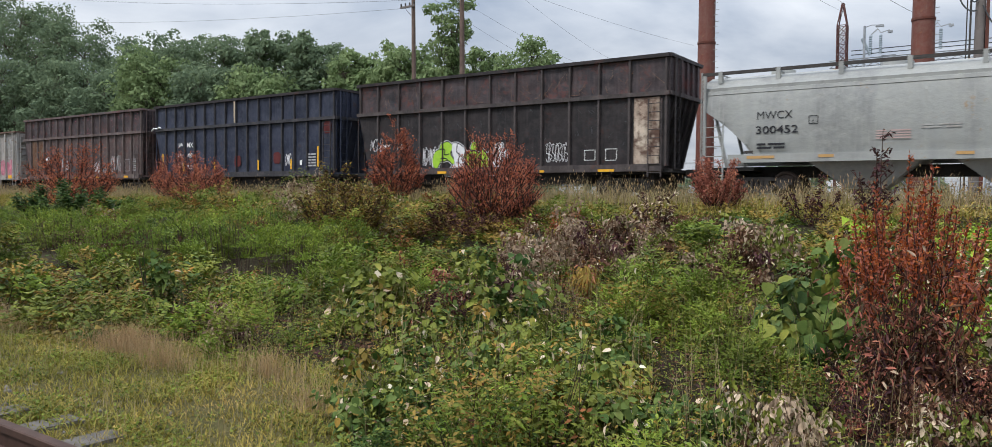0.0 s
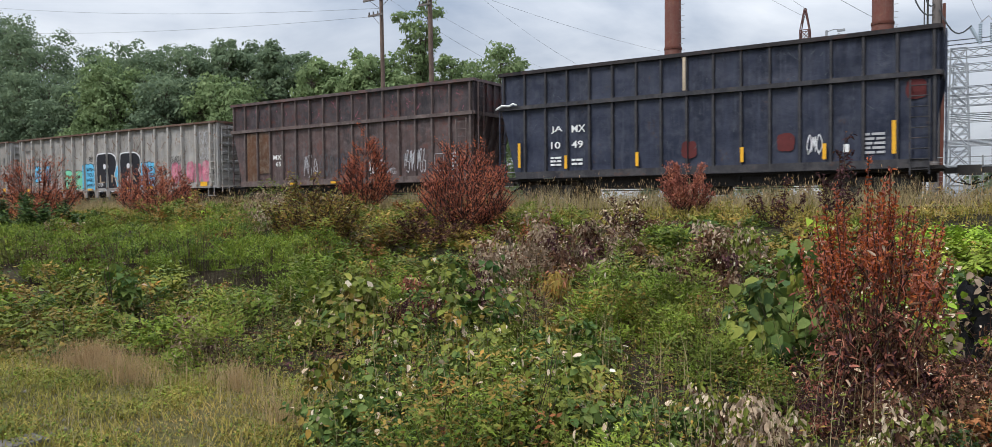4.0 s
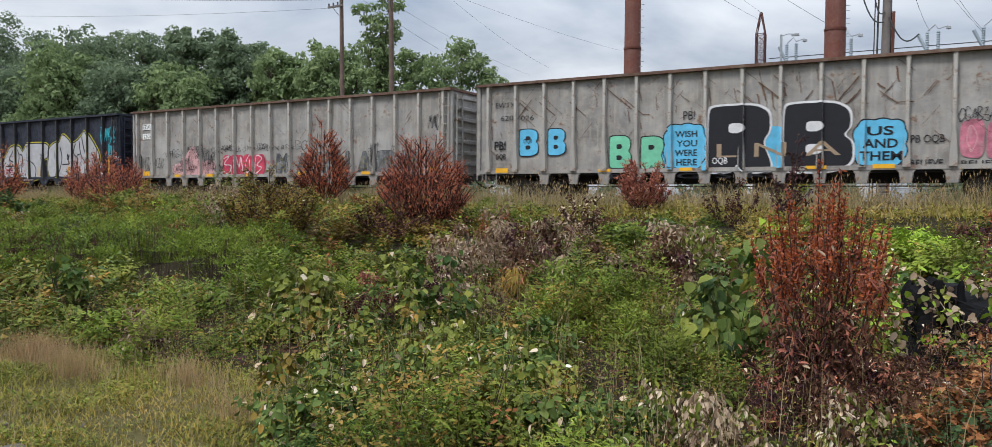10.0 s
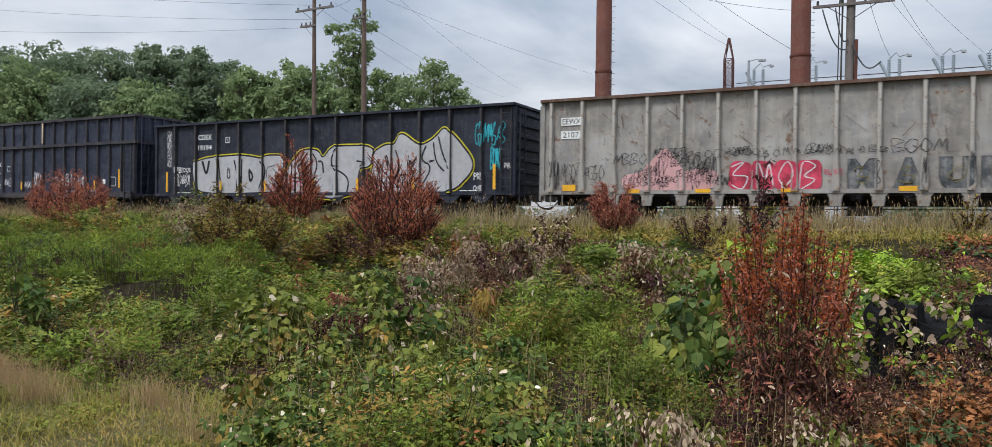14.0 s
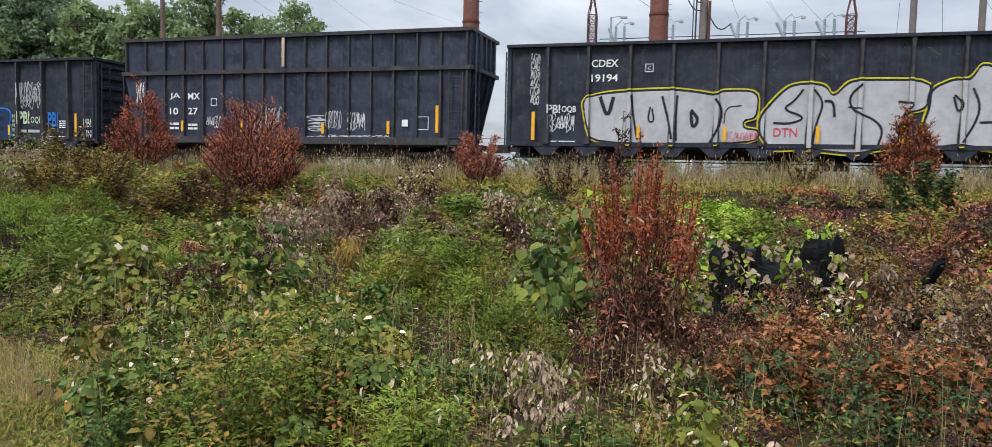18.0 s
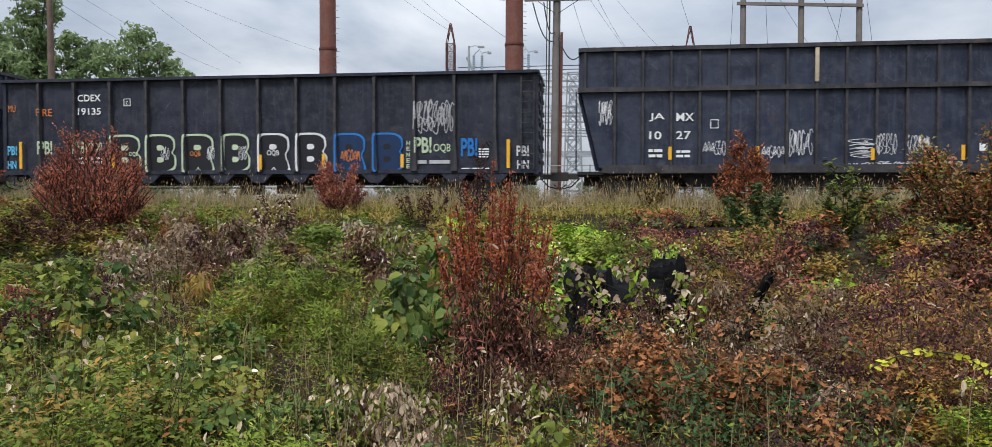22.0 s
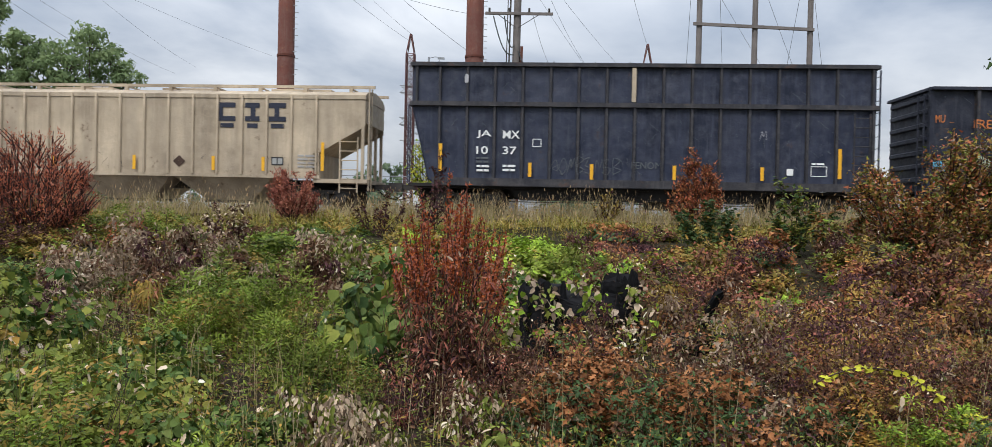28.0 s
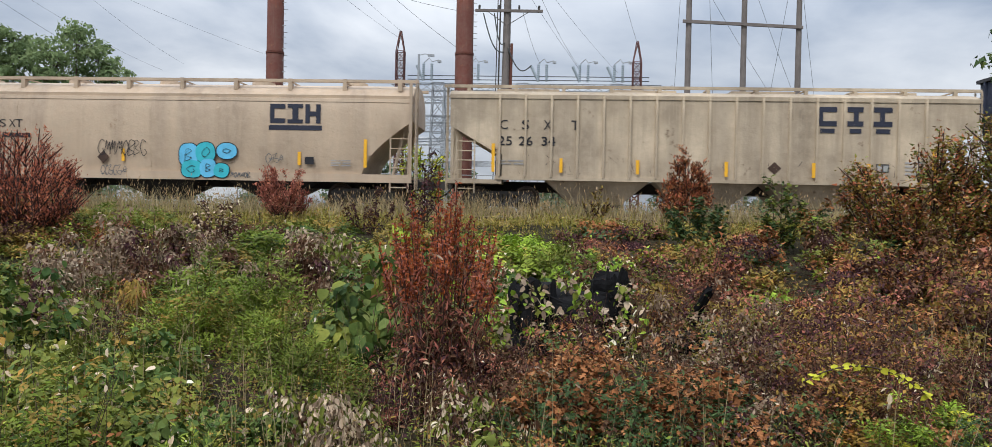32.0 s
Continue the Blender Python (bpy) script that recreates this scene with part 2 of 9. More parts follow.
S_ROSE = spray("sprayed_pale_pink", (0.62, 0.36, 0.36))
S_RED = spray("sprayed_red", (0.58, 0.035, 0.09))
S_YELLOW = spray("sprayed_yellow", (0.55, 0.50, 0.03))
S_ORANGE = spray("sprayed_orange", (0.62, 0.20, 0.05))
S_GREY = spray("sprayed_dark_grey", (0.10, 0.11, 0.12))

S_FADED = worn_spray("faded_grey_spray", (0.085, 0.092, 0.10), (0.34, 0.33, 0.315), 0.7)
S_FADED_BLACK = worn_spray("faded_black_spray", (0.045, 0.046, 0.050), (0.30, 0.29, 0.28), 0.5)
S_FADED_RED = worn_spray("faded_red_spray", (0.50, 0.050, 0.095), (0.50, 0.30, 0.29), 0.25)
S_FADED_PINK = worn_spray("faded_pink_spray", (0.50, 0.165, 0.23), (0.42, 0.33, 0.32), 0.45)

M_TOWER = car_paint("weathering_steel", (0.140, 0.038, 0.022), (0.10, 0.030, 0.020), 0.35, (0.165, 0.062, 0.035), 0.7, (0.12, 0.055, 0.04))
M_POLE = plain("weathered_pole_wood", (0.15, 0.105, 0.085), 0.35, 0.85, 3)
M_POLE_GREY = plain("silvered_pole_wood", (0.17, 0.15, 0.14), 0.3, 0.85, 3)
M_GALV = plain("galvanised_steel", (0.36, 0.38, 0.40), 0.25, 0.5, 6, 0.4)
M_LATTICE = plain("rusted_lattice_steel", (0.12, 0.055, 0.05), 0.4, 0.8)
M_PORCELAIN = plain("grey_porcelain", (0.34, 0.40, 0.45), 0.15, 0.35)
M_WIRE = plain("wire", (0.06, 0.065, 0.07), 0.2, 0.6)
M_RAIL = plain("rusty_rail", (0.075, 0.042, 0.032), 0.4, 0.65, 14, 0.3)
M_TIE = plain("weathered_tie_wood", (0.12, 0.108, 0.098), 0.5, 0.9, 9, 0, 0.6)
M_GRAVEL = plain("ballast_stone", (0.17, 0.155, 0.14), 0.5, 0.9, 25, 0, 0.6)
M_BARK = plain("bark", (0.085, 0.065, 0.05), 0.4, 0.9, 12, 0, 0.5)
M_TWIG = plain("dark_twig", (0.055, 0.032, 0.026), 0.4, 0.9, 12)
M_CHAR = plain("charred_wood", (0.009, 0.009, 0.010), 0.5, 0.95, 18, 0, 0.9)
M_CHAR.node_tree.nodes["Principled BSDF"].inputs["Specular IOR Level"].default_value = 0.12
M_FENCE = plain("fence_steel", (0.30, 0.31, 0.32), 0.2, 0.6)

F_GREEN = foliage("green_leaves", (0.0, (0.034, 0.048, 0.011)), (0.40, (0.129, 0.158, 0.030)), (0.75, (0.243, 0.261, 0.049)), (1.0, (0.473, 0.389, 0.100)))
F_FRESH = foliage("goldenrod_leaves", (0.0, (0.047, 0.078, 0.011)), (0.5, (0.154, 0.222, 0.030)), (1.0, (0.338, 0.399, 0.061)))
F_LIME = foliage("lime_leaves", (0.0, (0.105, 0.190, 0.017)), (0.6, (0.310, 0.455, 0.048)), (1.0, (0.600, 0.610, 0.097)))
F_VINE = foliage("vine_leaves", (0.0, (0.016, 0.042, 0.012)), (0.4, (0.063, 0.114, 0.027)), (0.75, (0.145, 0.191, 0.048)), (1.0, (0.273, 0.276, 0.094)))
F_OLIVE = foliage("olive_leaves", (0.0, (0.072, 0.056, 0.016)), (0.5, (0.257, 0.187, 0.045)), (0.8, (0.417, 0.252, 0.057)), (1.0, (0.586, 0.225, 0.058)))
F_DRY = foliage("bleached_dead_leaves", (0.0, (0.272, 0.191, 0.125)), (0.5, (0.694, 0.530, 0.382)), (1.0, (0.850, 0.850, 0.680)), rough=0.8)
F_TAN = foliage("tan_dry_leaves", (0.0, (0.130, 0.082, 0.055)), (0.5, (0.300, 0.215, 0.148)), (1.0, (0.600, 0.480, 0.360)), rough=0.8)
F_BROWN = foliage("brown_dead_leaves", (0.0, (0.030, 0.016, 0.012)), (0.5, (0.124, 0.063, 0.039)), (0.85, (0.223, 0.124, 0.075)), (1.0, (0.449, 0.301, 0.214)), rough=0.85)
F_PURPLE = foliage("dark_purple_dead_leaves", (0.0, (0.024, 0.013, 0.015)), (0.6, (0.100, 0.047, 0.053)), (1.0, (0.265, 0.128, 0.107)), rough=0.85)
F_RED = foliage("rust_red_leaves", (0.0, (0.130, 0.041, 0.026)), (0.5, (0.473, 0.137, 0.076)), (1.0, (0.843, 0.341, 0.162)), rough=0.75)
F_MAROON = foliage("maroon_leaves", (0.0, (0.104, 0.039, 0.031)), (0.5, (0.376, 0.135, 0.099)), (1.0, (0.762, 0.346, 0.204)), rough=0.75)
F_SCARLET = foliage("dock_red_seed", (0.0, (0.107, 0.026, 0.010)), (0.5, (0.372, 0.092, 0.031)), (1.0, (0.632, 0.242, 0.078)), rough=0.8)
F_OAK = foliage("orange_oak_leaves", (0.0, (0.059, 0.035, 0.017)), (0.3, (0.205, 0.083, 0.035)), (0.7, (0.410, 0.171, 0.070)), (1.0, (0.625, 0.362, 0.185)), rough=0.7, drift=0.4)
F_OAKGREEN = foliage("dark_oak_leaves", (0.0, (0.023, 0.044, 0.018)), (0.6, (0.074, 0.126, 0.045)), (1.0, (0.207, 0.230, 0.059)))
F_YELLOW = foliage("yellow_leaves", (0.0, (0.278, 0.240, 0.022)), (1.0, (0.612, 0.611, 0.058)))
F_STRAW = foliage("straw_grass", (0.0, (0.190, 0.150, 0.074)), (0.5, (0.345, 0.275, 0.150)), (1.0, (0.510, 0.405, 0.260)), rough=0.8)
F_HAZE = foliage("pink_dry_grass", (0.0, (0.291, 0.185, 0.101)), (0.5, (0.448, 0.308, 0.168)), (1.0, (0.582, 0.431, 0.252)), rough=0.85)
F_TURF = foliage("short_grass", (0.0, (0.088, 0.090, 0.016)), (0.45, (0.256, 0.237, 0.048)), (0.8, (0.438, 0.328, 0.090)), (1.0, (0.700, 0.463, 0.190)), patch=0.5)
F_TREE = foliage("tree_leaves", (0.0, (0.112, 0.159, 0.105)), (0.5, (0.183, 0.244, 0.149)), (1.0, (0.275, 0.342, 0.195)), patch=0.12, rough=0.8, drift=0.6, through=0.34)
F_TREE_LIGHT = foliage("light_tree_leaves", (0.0, (0.144, 0.205, 0.101)), (0.5, (0.236, 0.316, 0.147)), (1.0, (0.356, 0.425, 0.207)), patch=0.15, rough=0.8, drift=0.6, through=0.34)

# ---- mesh tools ----
def empty(name):
    return new(name)


def part(name, bm, material, parent=None, label=""):
    """Links a bmesh as one mesh object, under a thing or a part."""
    me = bpy.data.meshes.new(name)
    bm.to_mesh(me)
    bm.free()
    return link(name, me, material, parent, label)


def link(name, me, material=None, parent=None, label=""):
    if material and not me.materials:
        me.materials.append(material)
    ob = new(name, me)
    if parent:
        ob.parent = parent
    if label:
        tagged(ob, label)
    return ob


def box(bm, x0, x1, y0, y1, z0, z1):
    v = [bm.verts.new((x, y, z)) for x in (x0, x1) for y in (y0, y1) for z in (z0, z1)]
    for f in ((0, 1, 3, 2), (4, 6, 7, 5), (0, 4, 5, 1), (2, 3, 7, 6), (0, 2, 6, 4), (1, 5, 7, 3)):
        bm.faces.new([v[i] for i in f])
    return bm


def boxes(*args):
    bm = bmesh.new()
    for a in args:
        box(bm, *a)
    return bm


def prism(bm, outline, y0, y1):
    """A polygon in x, z drawn out along y."""
    a = [bm.verts.new((x, y0, z)) for x, z in outline]
    b = [bm.verts.new((x, y1, z)) for x, z in outline]
    n = len(outline)
    bm.faces.new(a)
    bm.faces.new(b[::-1])
    for i in range(n):
        bm.faces.new((a[i], b[i], b[(i + 1) % n], a[(i + 1) % n]))
    bmesh.ops.recalc_face_normals(bm, faces=bm.faces[:])
    return bm


def tube(bm, a, b, r0, r1=None, sides=6):
    """A straight tapered bar from a to b."""
    a, b = Vector(a), Vector(b)
    r1 = r0 if r1 is None else r1
    q = (b - a).to_track_quat("Z", "Y")
    rings = []
    for p, r in ((a, r0), (b, r1)):
        rings.append([bm.verts.new(p + q @ Vector((r * math.cos(2 * math.pi * i / sides), r * math.sin(2 * math.pi * i / sides), 0))) for i in range(sides)])
    for i in range(sides):
        j = (i + 1) % sides
        bm.faces.new((rings[0][i], rings[0][j], rings[1][j], rings[1][i]))
    bm.faces.new(rings[0][::-1])
    bm.faces.new(rings[1])
    return bm


def wire_path(bm, points, r, sides=4):
    """One bent bar through the points."""
    pts = [Vector(p) for p in points]
    rings = []
    for i, p in enumerate(pts):
        d = pts[min(i + 1, len(pts) - 1)] - pts[max(i - 1, 0)]
        q = d.to_track_quat("Z", "Y")
        rings.append([bm.verts.new(p + q @ Vector((r * math.cos(2 * math.pi * k / sides), r * math.sin(2 * math.pi * k / sides), 0))) for k in range(sides)])
    for u, v in zip(rings, rings[1:]):
        shift = min(range(sides), key=lambda k: sum((u[i].co - v[(i + k) % sides].co).length for i in range(sides)))
        for i in range(sides):
            j = (i + 1) % sides
            bm.faces.new((u[i], u[j], v[(j + shift) % sides], v[(i + shift) % sides]))
    return bm


def loft(bm, sections, close_ends=True):
    """Joins equal loops of points into one skin."""
    rings = [[bm.verts.new(p) for p in s] for s in sections]
    n = len(rings[0])
    for r, s in zip(rings, rings[1:]):
        for i in range(n):
            bm.faces.new((r[i], r[(i + 1) % n], s[(i + 1) % n], s[i]))
    if close_ends:
        bm.faces.new(rings[0][::-1])
        bm.faces.new(rings[-1])
    bmesh.ops.recalc_face_normals(bm, faces=bm.faces[:])
    return bm


def smooth(ob):
    ob.data.shade_smooth()
    return ob


def mesh_of(name, verts, faces_flat, face_sizes, material=None):
    """A mesh from numpy arrays."""
    me = bpy.data.meshes.new(name)
    verts = np.asarray(verts, dtype=np.float32)
    me.vertices.add(len(verts))
    me.vertices.foreach_set("co", verts.ravel())
    faces_flat = np.asarray(faces_flat, dtype=np.int32)
    face_sizes = np.asarray(face_sizes, dtype=np.int32)
    me.loops.add(len(faces_flat))
    me.loops.foreach_set("vertex_index", faces_flat)
    me.polygons.add(len(face_sizes))
    me.polygons.foreach_set("loop_start", np.concatenate([[0], np.cumsum(face_sizes)[:-1]]).astype(np.int32))
    me.polygons.foreach_set("loop_total", face_sizes)
    me.update(calc_edges=True)
    if material:
        me.materials.append(material)
    return me


FLAT_TEXT = {}


def text_mesh(words, fat=0.0, shear=0.0):
    """A flat mesh of the words in the built-in font, 1 high and laid from x=0, in the plane x, z and facing -y."""
    key = (words, fat, shear)
    if key not in FLAT_TEXT:
        cu = bpy.data.curves.new("lettering", "FONT")
        cu.body, cu.size, cu.offset, cu.shear, cu.resolution_u = words, 1.0, fat, shear, 3
        ob = bpy.data.objects.new("lettering", cu)
        scene.collection.objects.link(ob)
        me = bpy.data.meshes.new_from_object(ob.evaluated_get(bpy.context.evaluated_depsgraph_get()))
        bpy.data.objects.remove(ob)
        n = len(me.vertices)
        co = np.zeros(n * 3, dtype=np.float32)
        me.vertices.foreach_get("co", co)
        co = co.reshape(-1, 3)
        lo, hi = co.min(0), co.max(0)
        FLAT_TEXT[key] = (me, co, lo, hi)
    return FLAT_TEXT[key]


def letter(parent, words, x, z, w, h, material, y, fat=0.0, name="lettering", shear=0.0, label=""):
    """Words stretched to a box w by h whose lower left corner is x, z, on a side that faces -y."""
    me, co, lo, hi = text_mesh(words, fat, shear)
    me = me.copy()
    q = np.zeros_like(co)
    q[:, 0] = x + (co[:, 0] - lo[0]) / (hi[0] - lo[0]) * w
    q[:, 1] = y
    q[:, 2] = z + (co[:, 1] - lo[1]) / (hi[1] - lo[1]) * h
    me.vertices.foreach_set("co", q.ravel())
    me.update()
    me.materials.clear()
    return link(name, me, material, parent, label)


def bars(parent, x, z, w, h, rows, material, y, name="stencil"):
    """Writing too small to read, as plain bars."""
    bm = bmesh.new()
    for i in range(rows):
        zz = z + h * (1 - (i + 0.8) / rows)
        hh = h / rows * 0.55
        cut = 0.35 + 0.3 * ((i * 37) % 10) / 10
        for a, b in ((0, cut - 0.04), (cut + 0.04, 1.0)):
            v = [bm.verts.new(p) for p in ((x + a * w, y, zz), (x + b * w, y, zz), (x + b * w, y, zz + hh), (x + a * w, y, zz + hh))]
            bm.faces.new(v)
    return tagged(part(name, bm, material, parent), kind="stuff")


def ribbon(bm, pts, width, y):
    """A flat painted stroke through points (x, z)."""
    pts = [Vector((p[0], 0, p[1])) for p in pts]
    prev = None
    for i, p in enumerate(pts):
        d = (pts[min(i + 1, len(pts) - 1)] - pts[max(i - 1, 0)])
        d = d.normalized() if d.length > 1e-6 else Vector((1, 0, 0))
        s = Vector((-d.z, 0, d.x)) * width / 2
        pair = [bm.verts.new((p.x + s.x, y, p.z + s.z)), bm.verts.new((p.x - s.x, y, p.z - s.z))]
        if prev:
            bm.faces.new((prev[0], prev[1], pair[1], pair[0]))
        prev = pair


# bent strokes of a quick tag, in a unit box
GLYPHS = (
    ((0.1, 0.0), (0.1, 1.0), (0.8, 0.85), (0.2, 0.5), (0.9, 0.25), (0.1, 0.0)),
    ((0.9, 0.85), (0.4, 1.0), (0.05, 0.5), (0.4, 0.0), (0.9, 0.2), (0.6, 0.5)),
    ((0.0, 0.9), (0.5, 1.0), (0.1, 0.5), (0.8, 0.4), (0.6, 0.0), (0.0, 0.1)),
    ((0.1, 0.1), (0.3, 0.95), (0.5, 0.4), (0.7, 0.95), (0.9, 0.1)),
    ((0.5, 0.0), (0.1, 0.4), (0.5, 1.0), (0.95, 0.5), (0.5, 0.0), (0.3, 0.2)),
    ((0.1, 0.2), (0.6, 0.9), (0.9, 0.3), (0.3, 0.4), (1.0, 0.6)),
)


def scribble(parent, x, z, w, h, material, y, seed, strokes=4, width=0.03, name="spray_tag"):
    """A quick unreadable spray tag: bent strokes side by side inside a box."""
    rnd = random.Random(seed)
    bm = bmesh.new()
    strokes, width = max(1, round(strokes * 1.4)), width * 0.72
    for s in range(strokes):
        cx, cw = x + w * s / strokes, w / strokes * rnd.uniform(0.95, 1.25)
        glyph = rnd.choice(GLYPHS)
        lean = rnd.uniform(-0.1, 0.25)
        key = [(cx + cw * (a + lean * (b - 0.5) + rnd.uniform(-0.07, 0.07)), z + h * (b + rnd.uniform(-0.06, 0.06))) for a, b in glyph]
        key = [key[0]] + key + [key[-1]]
        pts = []
        for i in range(1, len(key) - 2):
            p0, p1, p2, p3 = key[i - 1:i + 3]
            for k in range(5):
                t = k / 5
                pts.append(tuple(0.5 * (2 * p1[c] + (p2[c] - p0[c]) * t + (2 * p0[c] - 5 * p1[c] + 4 * p2[c] - p3[c]) * t * t + (3 * p1[c] - p0[c] - 3 * p2[c] + p3[c]) * t ** 3) for c in (0, 1)))
        pts.append(key[-2])
        ribbon(bm, pts, width * rnd.uniform(0.8, 1.2), y - 0.0012 * s)
    return tagged(part(name, bm, material, parent), kind="stuff")


def scratches(parent, x0, x1, z0, z1, material, y, seed, count, name="scratch", bold=1.0):
    """Scrapes in the paint: short jagged streaks, mostly upright."""
    rnd = random.Random(seed)
    bm = bmesh.new()
    for _ in range(count):
        x, z = rnd.uniform(x0, x1), rnd.uniform(z0, z1)
        ln, lean = bold * rnd.uniform(0.04, 0.28), rnd.choice((0.1, 0.2, 1.2, -0.8))
        pts = [(x + lean * ln * i / 4 + rnd.uniform(-0.015, 0.015), max(z0, z - ln * i / 4)) for i in range(5)]
        ribbon(bm, pts, bold * rnd.uniform(0.003, 0.012), y)
    return tagged(part(name, bm, material, parent), kind="stuff")


def blob(parent, x, z, w, h, material, y, seed=0, bumps=7, name="spray_fill", depth=0.14, square=0.5):
    """A sprayed bubble shape with a lobed outline."""
    rnd = random.Random(seed)
    bm = bmesh.new()
    ph = rnd.uniform(0, 6.28)
    ring = []
    for i in range(72):
        a = 2 * math.pi * i / 72
        c, s = math.cos(a), math.sin(a)
        k = 1 / max(abs(c) ** (2 / (1 - square * 0.9)) + abs(s) ** (2 / (1 - square * 0.9)), 1e-6) ** ((1 - square * 0.9) / 2)
        k *= 1 - depth * (0.5 - 0.5 * abs(math.sin(bumps * a / 2 + ph)))
        ring.append(bm.verts.new((x + w / 2 + w / 2 * k * c, y, z + h / 2 + h / 2 * k * s)))
    bm.faces.new(ring)
    return part(name, bm, material, parent)


def rounded(pts, times=2):
    """Cuts the corners of a closed outline."""
    for _ in range(times):
        out = []
        for i, p in enumerate(pts):
            q = pts[(i + 1) % len(pts)]
            out += [(p[0] * 0.8 + q[0] * 0.2, p[1] * 0.8 + q[1] * 0.2), (p[0] * 0.2 + q[0] * 0.8, p[1] * 0.2 + q[1] * 0.8)]
        pts = out
    return pts


def swollen(pts, d):
    """Moves a closed outline, given anticlockwise, outwards by d."""
    out = []
    for i, p in enumerate(pts):
        a, b = Vector(pts[i - 1]), Vector(pts[(i + 1) % len(pts)])
        t = (b - a).normalized()
        out.append((p[0] + t.y * d, p[1] - t.x * d))
    return out


def flat_shape(parent, pts, material, y, name="spray_fill"):
    bm = bmesh.new()
    bm.faces.new([bm.verts.new((x, y, z)) for x, z in pts])
    return part(name, bm, material, parent)


def stroke(parent, pts, width, material, y, name="spray_stroke"):
    bm = bmesh.new()
    ribbon(bm, pts, width, y)
    return part(name, bm, material, parent)


# ---- ground and tracks ----
def rise(y):
    """Height of the ground: a flat strip by the camera, a bank up to the main track, level land behind."""
    u = np.clip((np.asarray(y, dtype=float) - 9.0) / 12.0, 0, 1)
    return 1.22 * u * u * (3 - 2 * u)


def ground_z(x, y):
    x, y = np.asarray(x, dtype=float), np.asarray(y, dtype=float)
    w = np.clip((y - 3.0) / 3.0, 0, 1) * np.clip((24.5 - y) / 2.0, 0, 1)
    return rise(y) + w * (0.07 * np.sin(x * 0.9 + 1.3 * np.sin(y * 0.7)) + 0.05 * np.sin(y * 1.7 + x * 0.43))


def build_ground():
    xs = np.concatenate([[-2500, -900, -400, -220, -140, -95], np.arange(-70, 40.1, 0.7), [55, 80, 130, 220, 420, 900, 2500]])
    ys = np.concatenate([[-1500, -300, -80, -30, -12], np.arange(-6, 36.1, 0.6), [42, 55, 75, 110, 180, 320, 700, 1600, 3000]])
    X, Y = np.meshgrid(xs, ys)
    Z = ground_z(X, Y)
    v = np.stack([X, Y, Z], -1).reshape(-1, 3)
    nx = len(xs)
    i = (np.arange(len(ys) - 1)[:, None] * nx + np.arange(nx - 1)[None, :]).ravel()
    q = np.stack([i, i + 1, i + nx + 1, i + nx], 1)
    k = Nodes("weedy_soil")
    f = k.mix(0.5, k.noise(0.45, 5), k.noise(6.0, 8, 0.65))
    colour = k.ramp(f, (0.30, (0.016, 0.014, 0.010)), (0.48, (0.034, 0.029, 0.017)), (0.62, (0.060, 0.050, 0.030)), (0.78, (0.11, 0.09, 0.06)))
    sp = k.n.new("ShaderNodeSeparateXYZ")
    k.l.new(k.co, sp.inputs[0])
    mr = k.n.new("ShaderNodeMapRange")
    mr.inputs["From Min"].default_value, mr.inputs["From Max"].default_value = 5.6, 4.2
    k.l.new(sp.outputs["Y"], mr.inputs["Value"])
    thatch = k.ramp(k.mix(0.5, k.noise(1.1, 5), k.noise(30.0, 6)), (0.34, (0.035, 0.034, 0.022)), (0.46, (0.09, 0.085, 0.034)), (0.58, (0.15, 0.125, 0.06)), (0.72, (0.105, 0.088, 0.046)))
    colour = k.mix(mr.outputs[0], colour, thatch)
    k.bump(k.noise(14.0, 8, 0.7), 0.8, 0.05)
    soil = k.done(colour, 0.95, 0.0, 0.04)
    ob = smooth(link("ground", mesh_of("ground", v, q.ravel(), np.full(len(q), 4), soil)))
    tagged(ob, "weedy dark soil rising in a bank to the railway", "ground", kind="structure")


build_ground()


def rail_line(name, y, z, x0, x1, label):
    """A rail with head, web and foot."""
    prof = [(-0.075, 0), (0.075, 0), (0.075, 0.012), (0.012, 0.03), (0.010, 0.115), (0.036, 0.125), (0.036, 0.165), (0.028, 0.172), (-0.028, 0.172), (-0.036, 0.165), (-0.036, 0.125), (-0.010, 0.115), (-0.012, 0.03), (-0.075, 0.012)]
    bm = bmesh.new()
    loft(bm, [[(x, y + a, z + b) for a, b in prof] for x in (x0, x1)])
    tagged(part(name, bm, M_RAIL), label, "rail", "rails", "structure")


for i, y in enumerate((TRACK_Y - 0.755, TRACK_Y + 0.755)):
    rail_line("rail_main", y, RAIL_Z - 0.172, -260, 160, "steel rail of the main track under the train")
for y in (22.35, 23.86):
    rail_line("rail_siding", y, 1.27, -120, 80, "rusty rail of the overgrown siding on the bank")
for y in (2.18, 0.67):
    rail_line("rail_near", y, 0.0, -60, 40, "rusty rail of the old track beside the camera")

# ballast under the main track: a flat-topped ridge
bm = bmesh.new()
loft(bm, [[(x, y, z) for y, z in ((TRACK_Y - 2.6, 1.15), (TRACK_Y - 1.55, 1.44), (TRACK_Y + 1.55, 1.44), (TRACK_Y + 2.6, 1.15))] for x in (-260, 160)])
tagged(part("ballast", bm, M_GRAVEL), "grey crushed stone ballast under the main track", "ballast", kind="structure")


